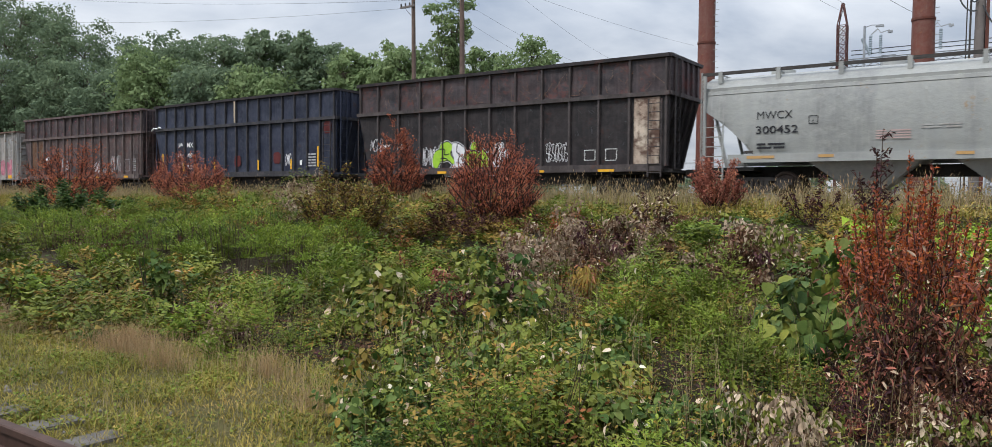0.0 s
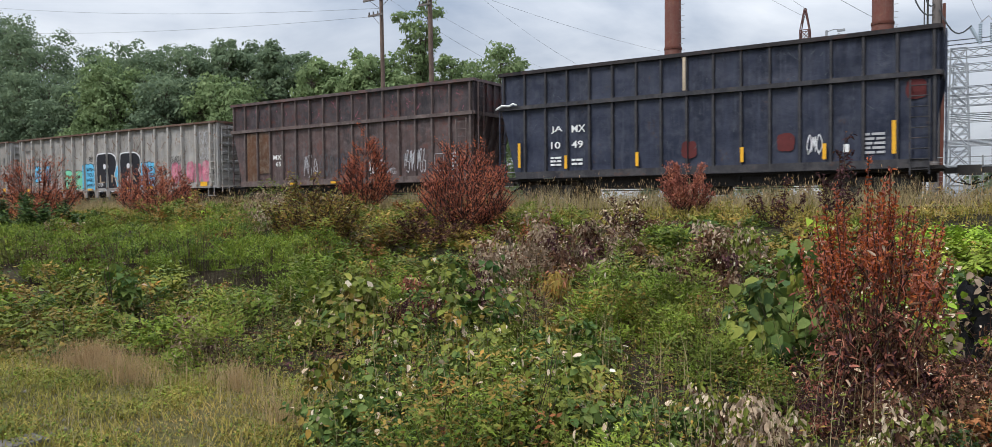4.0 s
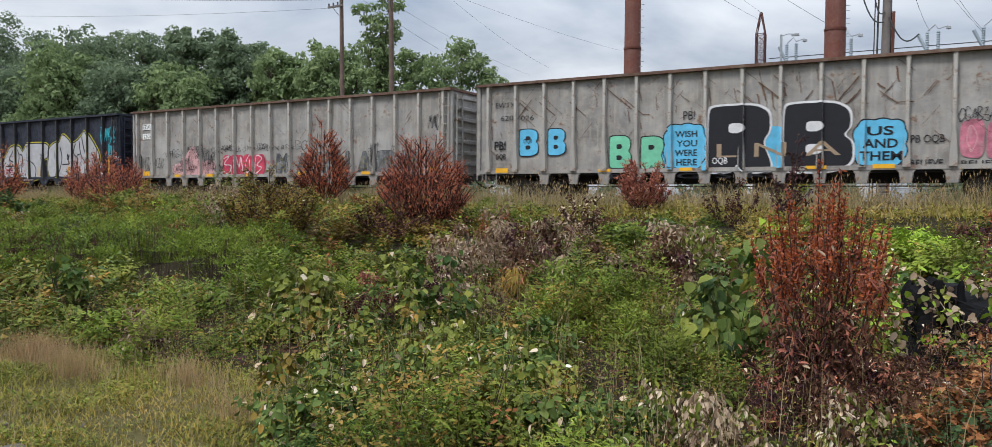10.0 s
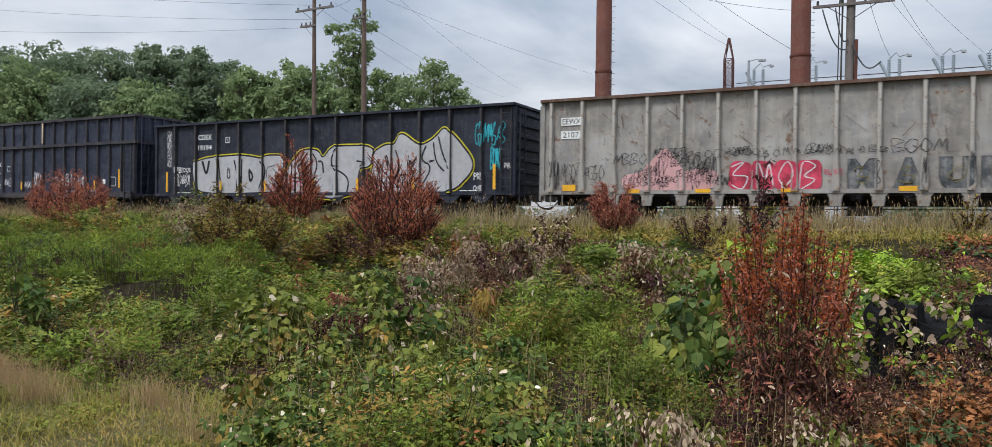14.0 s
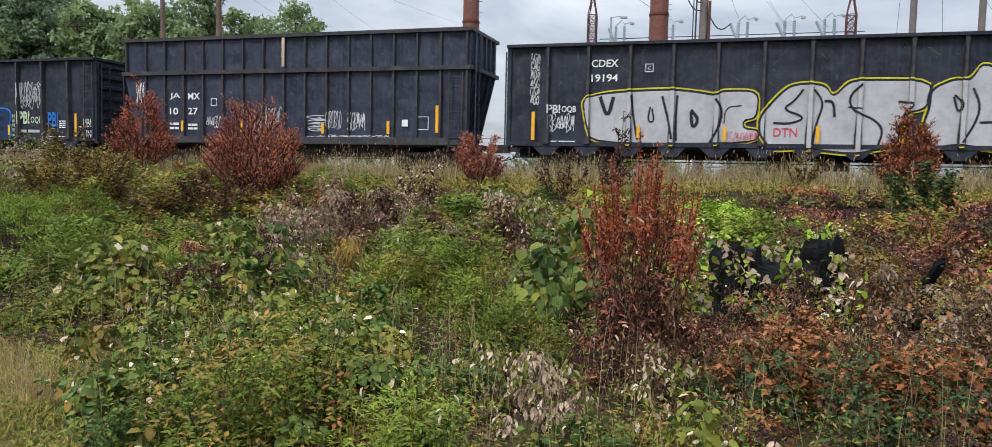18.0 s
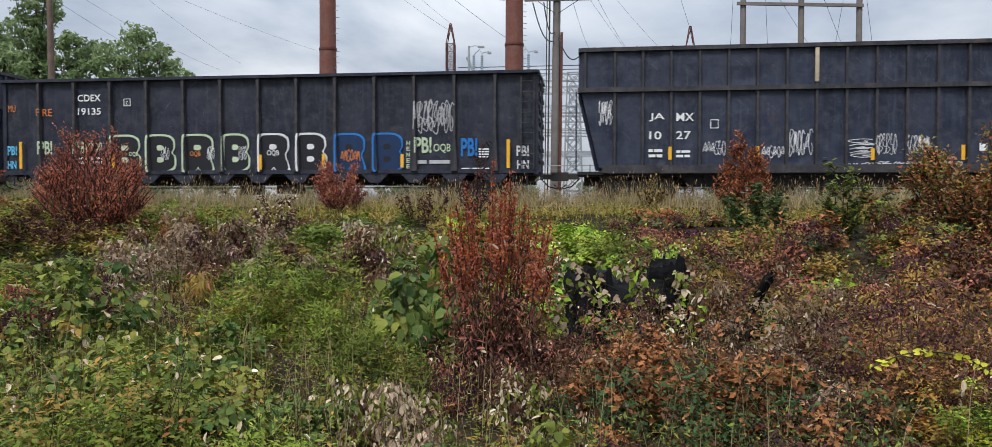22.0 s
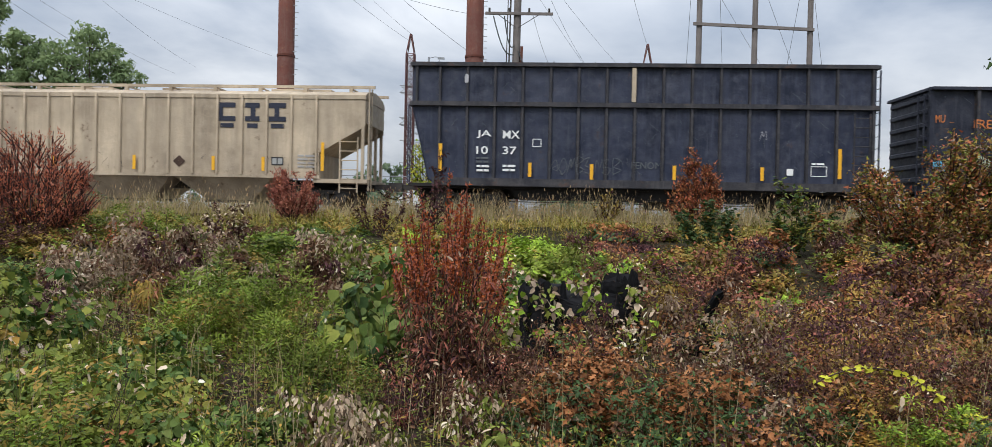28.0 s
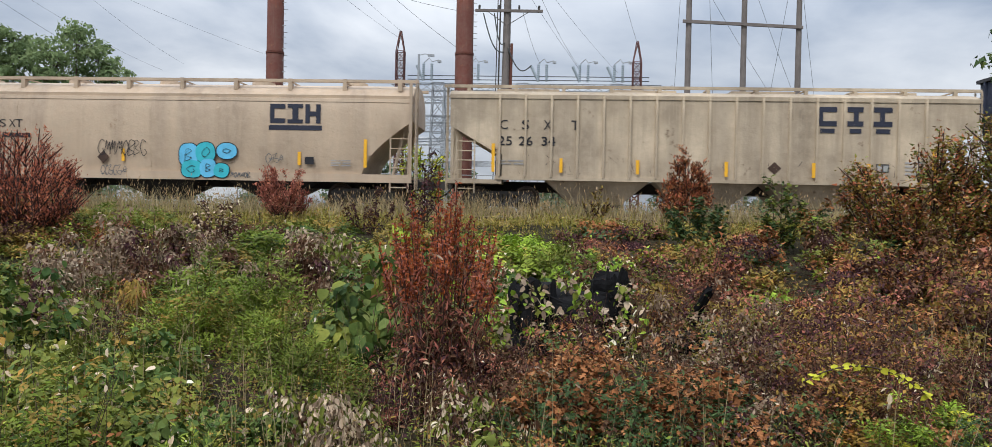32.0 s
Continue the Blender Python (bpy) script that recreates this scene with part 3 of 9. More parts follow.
def ties(y, z, x0, x1, step, label):
    bm = bmesh.new()
    loft(bm, [[(a, yy, b) for a, b in ((-0.115, -0.14), (0.115, -0.14), (0.11, 0.0), (-0.11, 0.0))] for yy in (-1.3, 1.3)])
    me = bpy.data.meshes.new("tie")
    bm.to_mesh(me)
    bm.free()
    me.materials.append(M_TIE)
    row = tagged(empty("tie_row"), label, "railway ties", kind="structure")
    n = int((x1 - x0) / step)
    rnd = random.Random(int(y * 10))
    for i in range(n):
        ob = link("tie", me, None, row)
        ob.location = (x0 + i * step, y + rnd.uniform(-0.04, 0.04), z + rnd.uniform(-0.015, 0.01))
        ob.rotation_euler = (0, 0, rnd.uniform(-0.03, 0.03))


ties(TRACK_Y, 1.43, -60, 40, 0.55, "dark wooden ties under the main track")
ties(1.425, 0.035, -14, 6, 0.56, "weathered grey wooden ties of the old track")



def build_near_gravel():
    """Loose stones along the old track."""
    r = np.random.RandomState(8)
    n = 2600
    x, y = r.uniform(-12, 5, n), r.normal(1.4, 1.1, n)
    ok = (y > -1.5) & (y < 3.4)
    x, y = x[ok], y[ok]
    n = len(x)
    c = np.stack([x, y, ground_z(x, y) + 0.004], 1)
    s = r.uniform(0.012, 0.035, (n, 1))
    d = np.array([(1, 0, 0), (0, 1, 0), (-1, 0, 0), (0, -1, 0), (0, 0, 0.8), (0, 0, -0.8)])
    v = c[:, None, :] + d[None] * s[:, :, None] * r.uniform(0.6, 1.2, (n, 6, 1))
    tri = np.array([(0, 1, 4), (1, 2, 4), (2, 3, 4), (3, 0, 4), (1, 0, 5), (2, 1, 5), (3, 2, 5), (0, 3, 5)])
    f = (np.arange(n)[:, None, None] * 6 + tri[None]).reshape(-1)
    ob = link("loose_gravel", mesh_of("loose_gravel", v.reshape(-1, 3), f, np.full(n * 8, 3), M_GRAVEL))
    tagged(ob, "loose grey stones along the old track", "gravel", kind="stuff")


build_near_gravel()
# ---- the freight cars (x along the track, -y towards the camera, z from the rail top) ----
SIDE = 1.5


def wheel_mesh():
    bm = bmesh.new()
    prof = ((0.0, 0.10), (0.10, 0.10), (0.14, 0.03), (0.34, 0.02), (0.37, 0.07), (0.455, 0.07), (0.46, -0.05), (0.485, -0.07), (0.0, -0.07))
    n = 28
    rings = [[bm.verts.new((r * math.cos(2 * math.pi * i / n), -o, r * math.sin(2 * math.pi * i / n))) for i in range(n)] for r, o in prof[1:-1]]
    for a, b in zip(rings, rings[1:]):
        for i in range(n):
            bm.faces.new((a[i], a[(i + 1) % n], b[(i + 1) % n], b[i]))
    bm.faces.new(rings[0])
    bm.faces.new(rings[-1][::-1])
    me = bpy.data.meshes.new("wheel")
    bm.to_mesh(me)
    bm.free()
    me.materials.append(M_WHEEL)
    return me


def side_frame_mesh():
    bm = bmesh.new()
    top = [(-1.15, 0.46), (-1.15, 0.62), (-0.86, 0.68), (-0.45, 0.72), (0.45, 0.72), (0.86, 0.68), (1.15, 0.62), (1.15, 0.46), (0.92, 0.52), (0.55, 0.60), (-0.55, 0.60), (-0.92, 0.52)]
    prism(bm, top, -0.09, 0.09)
    prism(bm, [(-0.85, 0.56), (-0.42, 0.20), (0.42, 0.20), (0.85, 0.56), (0.62, 0.56), (0.36, 0.32), (-0.36, 0.32), (-0.62, 0.56)], -0.09, 0.09)
    for s in (-1, 1):
        box(bm, s * 0.34 - 0.07, s * 0.34 + 0.07, -0.09, 0.09, 0.28, 0.64)
        tube(bm, (s * 0.889, -0.16, 0.457), (s * 0.889, 0.02, 0.457), 0.16, 0.16, 12)
    for k in (-0.17, 0.0, 0.17):
        tube(bm, (k, -0.02, 0.31), (k, -0.02, 0.62), 0.065, 0.065, 8)
    me = bpy.data.meshes.new("side_frame")
    bm.to_mesh(me)
    bm.free()
    me.materials.append(M_STEEL_DARK)
    return me


WHEEL, FRAME = wheel_mesh(), side_frame_mesh()
AXLE = boxes()
tube(AXLE, (0, -0.75, 0), (0, 0.75, 0), 0.075, 0.075, 8)
AXLE_ME = bpy.data.meshes.new("axle")
AXLE.to_mesh(AXLE_ME)
AXLE.free()
AXLE_ME.materials.append(M_STEEL_DARK)


def truck(car, x):
    bm = boxes((-0.28, 0.28, -1.0, 1.0, 0.42, 0.72), (-0.2, 0.2, -0.35, 0.35, 0.72, 0.86))
    tr = part("truck", bm, M_UNDER, car)
    tr.location = (x, 0, 0)
    for s in (-1, 1):
        fr = link("side_frame", FRAME, None, tr)
        fr.location = (0, s * 1.02, 0)
        if s == 1:
            fr.rotation_euler = (0, 0, math.pi)
    for k in (-0.889, 0.889):
        for s in (-1, 1):
            wh = link("wheel", WHEEL, None, tr)
            wh.location = (k, s * 0.76, 0.457)
            if s == 1:
                wh.rotation_euler = (0, 0, math.pi)
        ax = link("axle", AXLE_ME, None, tr)
        ax.location = (k, 0, 0.457)
    return tr


def coupler(car, x, s):
    bm = boxes((min(x, x + s * 0.75), max(x, x + s * 0.75), -0.09, 0.09, 0.80, 0.98))
    e = x + s * 0.75
    box(bm, min(e - s * 0.05, e + s * 0.28), max(e - s * 0.05, e + s * 0.28), -0.17, 0.15, 0.74, 1.05)
    part("coupler", bm, M_STEEL_DARK, car)
    h = bmesh.new()
    wire_path(h, [(x, 0.25, 0.85), (x + s * 0.3, 0.26, 0.55), (x + s * 0.7, 0.27, 0.45), (x + s * 0.95, 0.24, 0.62)], 0.025, 6)
    part("brake_hose", h, M_UNDER, car)


def ladder(car, x, y, z0, z1, material, across="x", width=0.42, rungs=None):
    bm = bmesh.new()
    rungs = rungs or max(3, int((z1 - z0) / 0.38))
    for s in (-0.5, 0.5):
        a = (x + (s * width if across == "x" else 0), y + (s * width if across == "y" else 0))
        box(bm, a[0] - 0.022, a[0] + 0.022, a[1] - 0.022, a[1] + 0.022, z0, z1)
    for i in range(rungs):
        z = z0 + (z1 - z0) * (i + 0.5) / rungs
        d = width / 2
        if across == "x":
            tube(bm, (x - d, y, z), (x + d, y, z), 0.019, 0.019, 5)
        else:
            tube(bm, (x, y - d, z), (x, y + d, z), 0.014, 0.014, 5)
    return part("ladder", bm, material, car)


def sheet(car, name, x0, x1, z0, z1, y, material, bays, seed, bulge=0.018, slant0=0.0, slant1=0.0, thick=0.05):
    """A steel side, dented between its posts; slant moves the lower corners inward."""
    nx, nz = bays * 8, 18
    rnd = np.random.RandomState(seed)
    u, w = np.meshgrid(np.linspace(0, 1, nx + 1), np.linspace(0, 1, nz + 1))
    xa = x0 + slant0 * (1 - w)
    xb = x1 - slant1 * (1 - w)
    x = xa + (xb - xa) * u
    z = z0 + (z1 - z0) * w
    belly = np.abs(np.sin(np.pi * u * bays)) * np.sin(np.pi * w)
    amp = np.interp(u.ravel() * bays, np.arange(bays + 1), rnd.uniform(-0.5, 1.0, bays + 1)).reshape(u.shape)
    yy = y + bulge * belly * amp
    dent = np.array([noise.noise(Vector((a * 1.1 + seed, b * 1.3, seed * 3.7))) for a, b in zip(x.ravel(), z.ravel())]).reshape(u.shape)
    small = np.array([noise.noise(Vector((a * 2.9 + seed, b * 2.6, seed * 1.9))) for a, b in zip(x.ravel(), z.ravel())]).reshape(u.shape)
    yy = yy + (dent * bulge * 1.6 + np.minimum(small, 0.25) * bulge * 0.8) * np.clip(6 * np.sin(np.pi * w), 0, 1)
    yy = np.maximum(yy, y - 0.014)
    front = np.stack([x, yy, z], -1).reshape(-1, 3)
    back = np.stack([x, np.full_like(x, y + thick), z], -1).reshape(-1, 3)
    n = len(front)
    i = (np.arange(nz)[:, None] * (nx + 1) + np.arange(nx)[None, :]).ravel()
    q = np.stack([i, i + 1, i + nx + 2, i + nx + 1], 1)
    faces = np.concatenate([q, q[:, ::-1] + n])
    me = mesh_of(name, np.concatenate([front, back]), faces.ravel(), np.full(len(faces), 4), material)
    ob = link(name, me, None, car)
    return smooth(ob)


def posts(car, name, xs, z0, z1, y, w, d, material, foot=None):
    """Upright posts of equal size that share one mesh; foot is their width at the bottom."""
    bm = bmesh.new()
    foot, h = foot or w, z1 - z0
    rows = ((0, foot), (0.10 * h, foot), (0.34 * h, w), (0.93 * h, w), (h, w * 1.25)) if foot > w else ((0, w), (h, w))
    loft(bm, [[(a, b, z) for a, b in ((-q / 2, 0), (-q / 2 + 0.018, -d), (q / 2 - 0.018, -d), (q / 2, 0))] for z, q in rows])
    me = bpy.data.meshes.new(name)
    bm.to_mesh(me)
    bm.free()
    me.materials.append(material)
    for x in xs:
        ob = link(name, me, None, car)
        ob.location = (x, y, z0)


def mirror_far(car, x0, x1, z0, z1, material, name="far_side", slant=0.0):
    bm = bmesh.new()
    prism(bm, [(x0 + slant, z0), (x1 - slant, z0), (x1, z1), (x0, z1)], SIDE - 0.05, SIDE)
    part(name, bm, material, car)


def underframe(car, half, deck, belly=None, depth=0.5):
    bm = boxes((-half, half, -0.32, 0.32, deck - 0.40, deck), (-half, half, -1.35, 1.35, deck - 0.08, deck))
    for x in np.linspace(-half + 0.6, half - 0.6, 9):
        box(bm, x - 0.05, x + 0.05, -1.35, 1.35, deck - 0.26, deck - 0.08)
    part("underframe", bm, M_UNDER, car)
    rig = boxes((-1.2, -0.4, -0.55, -0.15, deck - 0.75, deck - 0.42))
    tube(rig, (0.3, -0.6, deck - 0.55), (1.3, -0.6, deck - 0.55), 0.17, 0.17, 10)
    wire_path(rig, [(-half * 0.6, -0.5, deck - 0.5), (half * 0.6, -0.5, deck - 0.5)], 0.022, 5)
    part("brake_rigging", rig, M_STEEL_DARK, car)
    if belly:
        b = bmesh.new()
        prism(b, [(-belly, deck - 0.02), (belly, deck - 0.02), (belly - depth * 0.9, deck - depth), (-belly + depth * 0.9, deck - depth)], -1.25, 1.25)
        part("belly", b, M_UNDER, car)


def reflectors(car, spots, y, material=M_YELLOW):
    for x, z, w, h in spots:
        part("reflector", boxes((x - w / 2, x + w / 2, y - 0.012, y, z, z + h)), material, car)


def tall_gondola(name, x0, length, paint, upper, seed, label, rim, post_paint, gap=0.925, shift=0.0):
    """A high-sided gondola whose sides were raised by a second tier."""
    car = empty(name)
    L = length / 2
    low, mid, top = 1.14, 3.74, 5.02
    bays = round(length / gap)
    xs = [x for x in (shift + gap * (i - 8) for i in range(17)) if abs(x) < L - 0.75]
    POSTS[car.name] = (xs, 0.11, 0.115)
    inset = 0.62
    sheet(car, "side_panel", -L, L, low, mid, -SIDE, paint, bays, seed, 0.022, inset, 0.04)
    sheet(car, "raised_side", -L + 0.06, L - 0.06, mid, top, -SIDE, upper, bays, seed + 5, 0.03)
    mirror_far(car, -L, L, low, mid, paint, "far_side", inset)
    mirror_far(car, -L + 0.06, L - 0.06, mid, top, upper, "far_raised_side")
    posts(car, "post", xs + [L - 0.12], low, mid - 0.06, -SIDE, 0.11, 0.115, post_paint)
    posts(car, "raised_post", xs + [-L + 0.14, L - 0.14], mid + 0.07, top, -SIDE, 0.10, 0.10, post_paint)
    bm = boxes((-L - 0.03, L + 0.03, -SIDE - 0.15, -SIDE + 0.03, mid - 0.075, mid + 0.075), (-L - 0.03, L + 0.03, SIDE - 0.03, SIDE + 0.11, mid - 0.075, mid + 0.075))
    for s in (-1, 1):
        box(bm, min(s * L, s * (L + 0.1)), max(s * L, s * (L + 0.1)), -SIDE - 0.08, SIDE + 0.08, mid - 0.07, mid + 0.07)
    part("waist_rail", bm, post_paint, car)
    bm = boxes((-L, L, -SIDE - 0.14, -SIDE + 0.06, top, top + 0.13), (-L, L, SIDE - 0.06, SIDE + 0.10, top, top + 0.13))
    for s in (-1, 1):
        box(bm, min(s * (L - 0.06), s * (L + 0.09)), max(s * (L - 0.06), s * (L + 0.09)), -SIDE - 0.10, SIDE + 0.10, top + 0.005, top + 0.125)
    part("top_chord", bm, rim, car)
    part("side_sill", boxes((-L + inset + 0.1, L - 0.25, -SIDE - 0.16, -SIDE + 0.04, 0.96, low + 0.08), (-L + inset + 0.1, L - inset - 0.1, SIDE - 0.04, SIDE + 0.09, 0.94, low + 0.02)), post_paint, car)
    for s in (-1, 1):
        bm = bmesh.new()
        loft(bm, [[(s * (L - inset), -SIDE, low), (s * (L - inset), SIDE, low), (s * (L - inset - 0.05), SIDE, low), (s * (L - inset - 0.05), -SIDE, low)],
                  [(s * L, -SIDE, mid), (s * L, SIDE, mid), (s * (L - 0.05), SIDE, mid), (s * (L - 0.05), -SIDE, mid)]])
        part("slope_end", bm, paint, car)
        part("raised_end", boxes((min(s * (L - 0.06), s * (L - 0.01)), max(s * (L - 0.06), s * (L - 0.01)), -SIDE + 0.01, SIDE - 0.01, mid, top)), upper, car)
        for yy in (-1.1, -0.55, 0.0, 0.55, 1.1):
            part("end_post", boxes((min(s * L - s * 0.01, s * (L + 0.08)), max(s * L - s * 0.01, s * (L + 0.08)), yy - 0.045, yy + 0.045, mid + 0.07, top)), upper, car)
            bm = bmesh.new()
            tube(bm, (s * (L - inset + 0.06), yy, low), (s * (L + 0.04), yy, mid - 0.07), 0.05, 0.05, 4)
            part("end_brace", bm, paint, car)
        part("end_platform", boxes((min(s * (L - 0.9), s * (L + 0.12)), max(s * (L - 0.9), s * (L + 0.12)), -SIDE + 0.02, SIDE - 0.02, 0.92, 1.02)), M_UNDER, car)
        truck(car, s * (L - 1.9))
        coupler(car, s * (L + 0.05), s)
        ladder(car, s * (L + 0.16), -SIDE + 0.32, 1.05, mid if s < 0 else top, paint, "y", 0.4)
    ladder(car, L - 0.50, -SIDE - 0.18, 0.75, mid - 0.2, post_paint, "x", 0.5, 9)
    underframe(car, L - 0.1, 0.95, L - 3.3, 0.42)
    tagged(car, label, "freight car", "cars of the passing train")
    CARS.append((car, x0 + L))
    return car, L


def gondola(name, x0, length, paint, rim, seed, label, post_paint, gap, feet=False):
    """A long plain gondola with outside posts."""
    car = empty(name)
    L = length / 2
    low, top = 1.08, 4.36
    reach = int((L - 0.3) / gap)
    xs = [gap * i for i in range(-reach, reach + 1)]
    bays = len(xs) + 1
    POSTS[car.name] = (xs, 0.17, 0.16)
    sheet(car, "side_panel", -L, L, low, top, -SIDE, paint, bays, seed, 0.024)
    mirror_far(car, -L, L, low, top, paint)
    posts(car, "post", xs, low - 0.02, top, -SIDE, 0.125, 0.16, post_paint, 0.24)
    bm = boxes((-L - 0.05, L + 0.05, -SIDE - 0.20, -SIDE + 0.06, top, top + 0.10), (-L - 0.05, L + 0.05, SIDE - 0.06, SIDE + 0.13, top, top + 0.10))
    for s in (-1, 1):
        box(bm, min(s * (L - 0.06), s * (L + 0.10)), max(s * (L - 0.06), s * (L + 0.10)), -SIDE - 0.1, SIDE + 0.1, top + 0.003, top + 0.097)
    part("top_chord", bm, rim, car)
    part("side_sill", boxes((-L, L, -SIDE - 0.075, -SIDE + 0.05, 0.98, low + 0.04), (-L, L, SIDE - 0.05, SIDE + 0.05, 0.98, low + 0.04)), paint, car)
    bm = bmesh.new()
    prism(bm, [(-0.28, 0.0), (0.28, 0.0), (0.19, -0.12), (0.15, -0.42), (-0.15, -0.42), (-0.19, -0.12)] if feet else [(-0.52, 0.0), (0.52, 0.0), (0.17, -0.34), (-0.17, -0.34)], -0.04, 0.04)
    tooth = bpy.data.meshes.new("sill_gusset")
    bm.to_mesh(tooth)
    bm.free()
    tooth.materials.append(paint)
    for x in xs:
        if feet and abs(x) > 7.4:
            continue
        ob = link("sill_gusset", tooth, None, car)
        ob.location = (x, -SIDE - 0.01, 1.0)
    for s in (-1, 1):
        part("end_wall", boxes((min(s * (L - 0.06), s * L), max(s * (L - 0.06), s * L), -SIDE + 0.006, SIDE - 0.006, low, top)), paint, car)
        for k in range(7):
            z = 1.35 + k * 0.45
            bm = bmesh.new()
            loft(bm, [[(s * (L - 0.005), yy, z), (s * (L + 0.10), yy, z + 0.05), (s * (L + 0.10), yy, z + 0.16), (s * (L - 0.005), yy, z + 0.21)] for yy in (-1.32, 1.32)])
            part("end_rib", bm, paint, car)
        part("corner_post", boxes((s * L - 0.07, s * L + 0.07, -SIDE - 0.06, -SIDE + 0.09, 0.95, top)), paint, car)
        truck(car, s * (L - 2.35))
        coupler(car, s * (L + 0.02), s)
        ladder(car, s * (L + 0.17), -SIDE + 0.34, 0.75, top - 0.1, paint, "y", 0.42)
        part("step", boxes((s * (L - 0.55) - 0.24, s * (L - 0.55) + 0.24, -SIDE - 0.05, -SIDE + 0.1, 0.55, 0.59), (s * (L - 0.55) - 0.25, s * (L - 0.55) - 0.22, -SIDE - 0.04, -SIDE, 0.55, 1.0), (s * (L - 0.55) + 0.22, s * (L - 0.55) + 0.25, -SIDE - 0.04, -SIDE, 0.55, 1.0)), paint, car)
    ladder(car, L - 0.30, -SIDE - 0.12, 1.1, top - 0.1, post_paint, "x", 0.44, 9)
    underframe(car, L - 0.1, 1.0)
    tagged(car, label, "freight car", "cars of the passing train")
    CARS.append((car, x0 + L))
    return car, L


def ribbed_hopper(name, x0, length, paint, label):
    """A covered hopper with straight ribbed sides and triangular openings at the ends."""
    car = empty(name)
    L = length / 2
    low, top = 1.22, 3.98
    cut = 1.65
    bm = bmesh.new()
    prism(bm, [(-L + cut, low), (L - cut, low), (L - cut, low + 0.75), (L, top - 1.05), (L, top), (-L, top), (-L, top - 1.05), (-L + cut, low + 0.75)], -SIDE, -SIDE + 0.05)
    part("side_panel", bm, paint, car)
    bm = bmesh.new()
    prism(bm, [(-L + cut, low), (L - cut, low), (L - cut, low + 0.75), (L, top - 1.05), (L, top), (-L, top), (-L, top - 1.05), (-L + cut, low + 0.75)], SIDE - 0.05, SIDE)
    part("far_side", bm, paint, car)
    n = 17
    xs = [-L + cut + 0.05 + (length - 2 * cut - 0.1) * i / (n - 1) for i in range(n)]
    posts(car, "side_post", xs, low - 0.02, top, -SIDE, 0.10, 0.075, paint)
    # roof: a low arch that rises above the sides
    arch = [(-SIDE - 0.03, top - 0.12), (-SIDE - 0.03, top + 0.02), (-1.2, top + 0.16), (-0.6, top + 0.27), (0.0, top + 0.30), (0.6, top + 0.27), (1.2, top + 0.16), (SIDE + 0.03, top + 0.02), (SIDE + 0.03, top - 0.12)]
    bm = bmesh.new()
    loft(bm, [[(x, a, b) for a, b in arch] for x in (-L - 0.02, L + 0.02)])
    smooth(part("roof", bm, paint, car)).data.set_sharp_from_angle(angle=0.5)
    b = bmesh.new()
    for s in (-1, 1):
        box(b, -L - 0.25, L + 0.25, s * 1.12 - 0.05, s * 1.12 + 0.05, top + 0.30, top + 0.40)
    part("roof_walk", b, paint, car)
    for i in range(11):
        x = -L + 0.6 + (length - 1.2) * i / 10
        part("walk_bracket", boxes((x - 0.06, x + 0.06, -1.17, -1.06, top + 0.12, top + 0.31), (x - 0.03, x + 0.03, -1.06, 1.06, top + 0.29, top + 0.33)), paint, car)
    for i in range(4):
        x = -L * 0.7 + L * 1.4 * i / 3
        part("hatch", boxes((x - 1.1, x + 1.1, -0.42, 0.42, top + 0.27, top + 0.38)), paint, car)
    for s in (-1, 1):
        bm = bmesh.new()
        loft(bm, [[(s * (L - cut), -SIDE + 0.06, low + 0.75), (s * (L - cut), SIDE - 0.06, low + 0.75), (s * (L - cut - 0.08), SIDE - 0.06, low + 0.75), (s * (L - cut - 0.08), -SIDE + 0.06, low + 0.75)],
                  [(s * L, -SIDE + 0.06, top - 0.9), (s * L, SIDE - 0.06, top - 0.9), (s * (L - 0.08), SIDE - 0.06, top - 0.9), (s * (L - 0.08), -SIDE + 0.06, top - 0.9)]])
        part("slope_sheet", bm, paint, car)
        part("end_panel", boxes((min(s * L, s * (L - 0.08)), max(s * L, s * (L - 0.08)), -SIDE + 0.02, SIDE - 0.02, top - 0.92, top)), paint, car)
        for yy in (-SIDE + 0.06, -0.5, 0.5, SIDE - 0.06):
            part("end_post", boxes((s * (L - 0.08) - 0.05, s * (L - 0.08) + 0.05, yy - 0.05, yy + 0.05, 1.0, top - 0.9)), paint, car)
        part("end_platform", boxes((min(s * (L - cut), s * (L + 0.1)), max(s * (L - cut), s * (L + 0.1)), -SIDE - 0.02, SIDE + 0.02, 0.96, 1.1)), paint, car)
        part("end_panel_low", boxes((min(s * (L - cut - 0.15), s * (L - cut + 0.05)), max(s * (L - cut - 0.15), s * (L - cut + 0.05)), -SIDE, SIDE, 0.96, low + 0.76)), paint, car)
        ladder(car, s * (L - 0.55), -SIDE - 0.01, 0.62, 2.55, paint, "x", 0.62, 6)
        ladder(car, s * (L + 0.12), -SIDE + 0.3, 0.7, top + 0.3, paint, "y", 0.4)
        truck(car, s * (L - 1.75))
        coupler(car, s * (L + 0.05), s)
    part("side_sill", boxes((-L + cut - 0.1, L - cut + 0.1, -SIDE - 0.05, -SIDE + 0.06, 1.10, low)), paint, car)
    bay = (2 * (L - 3.2)) / 3
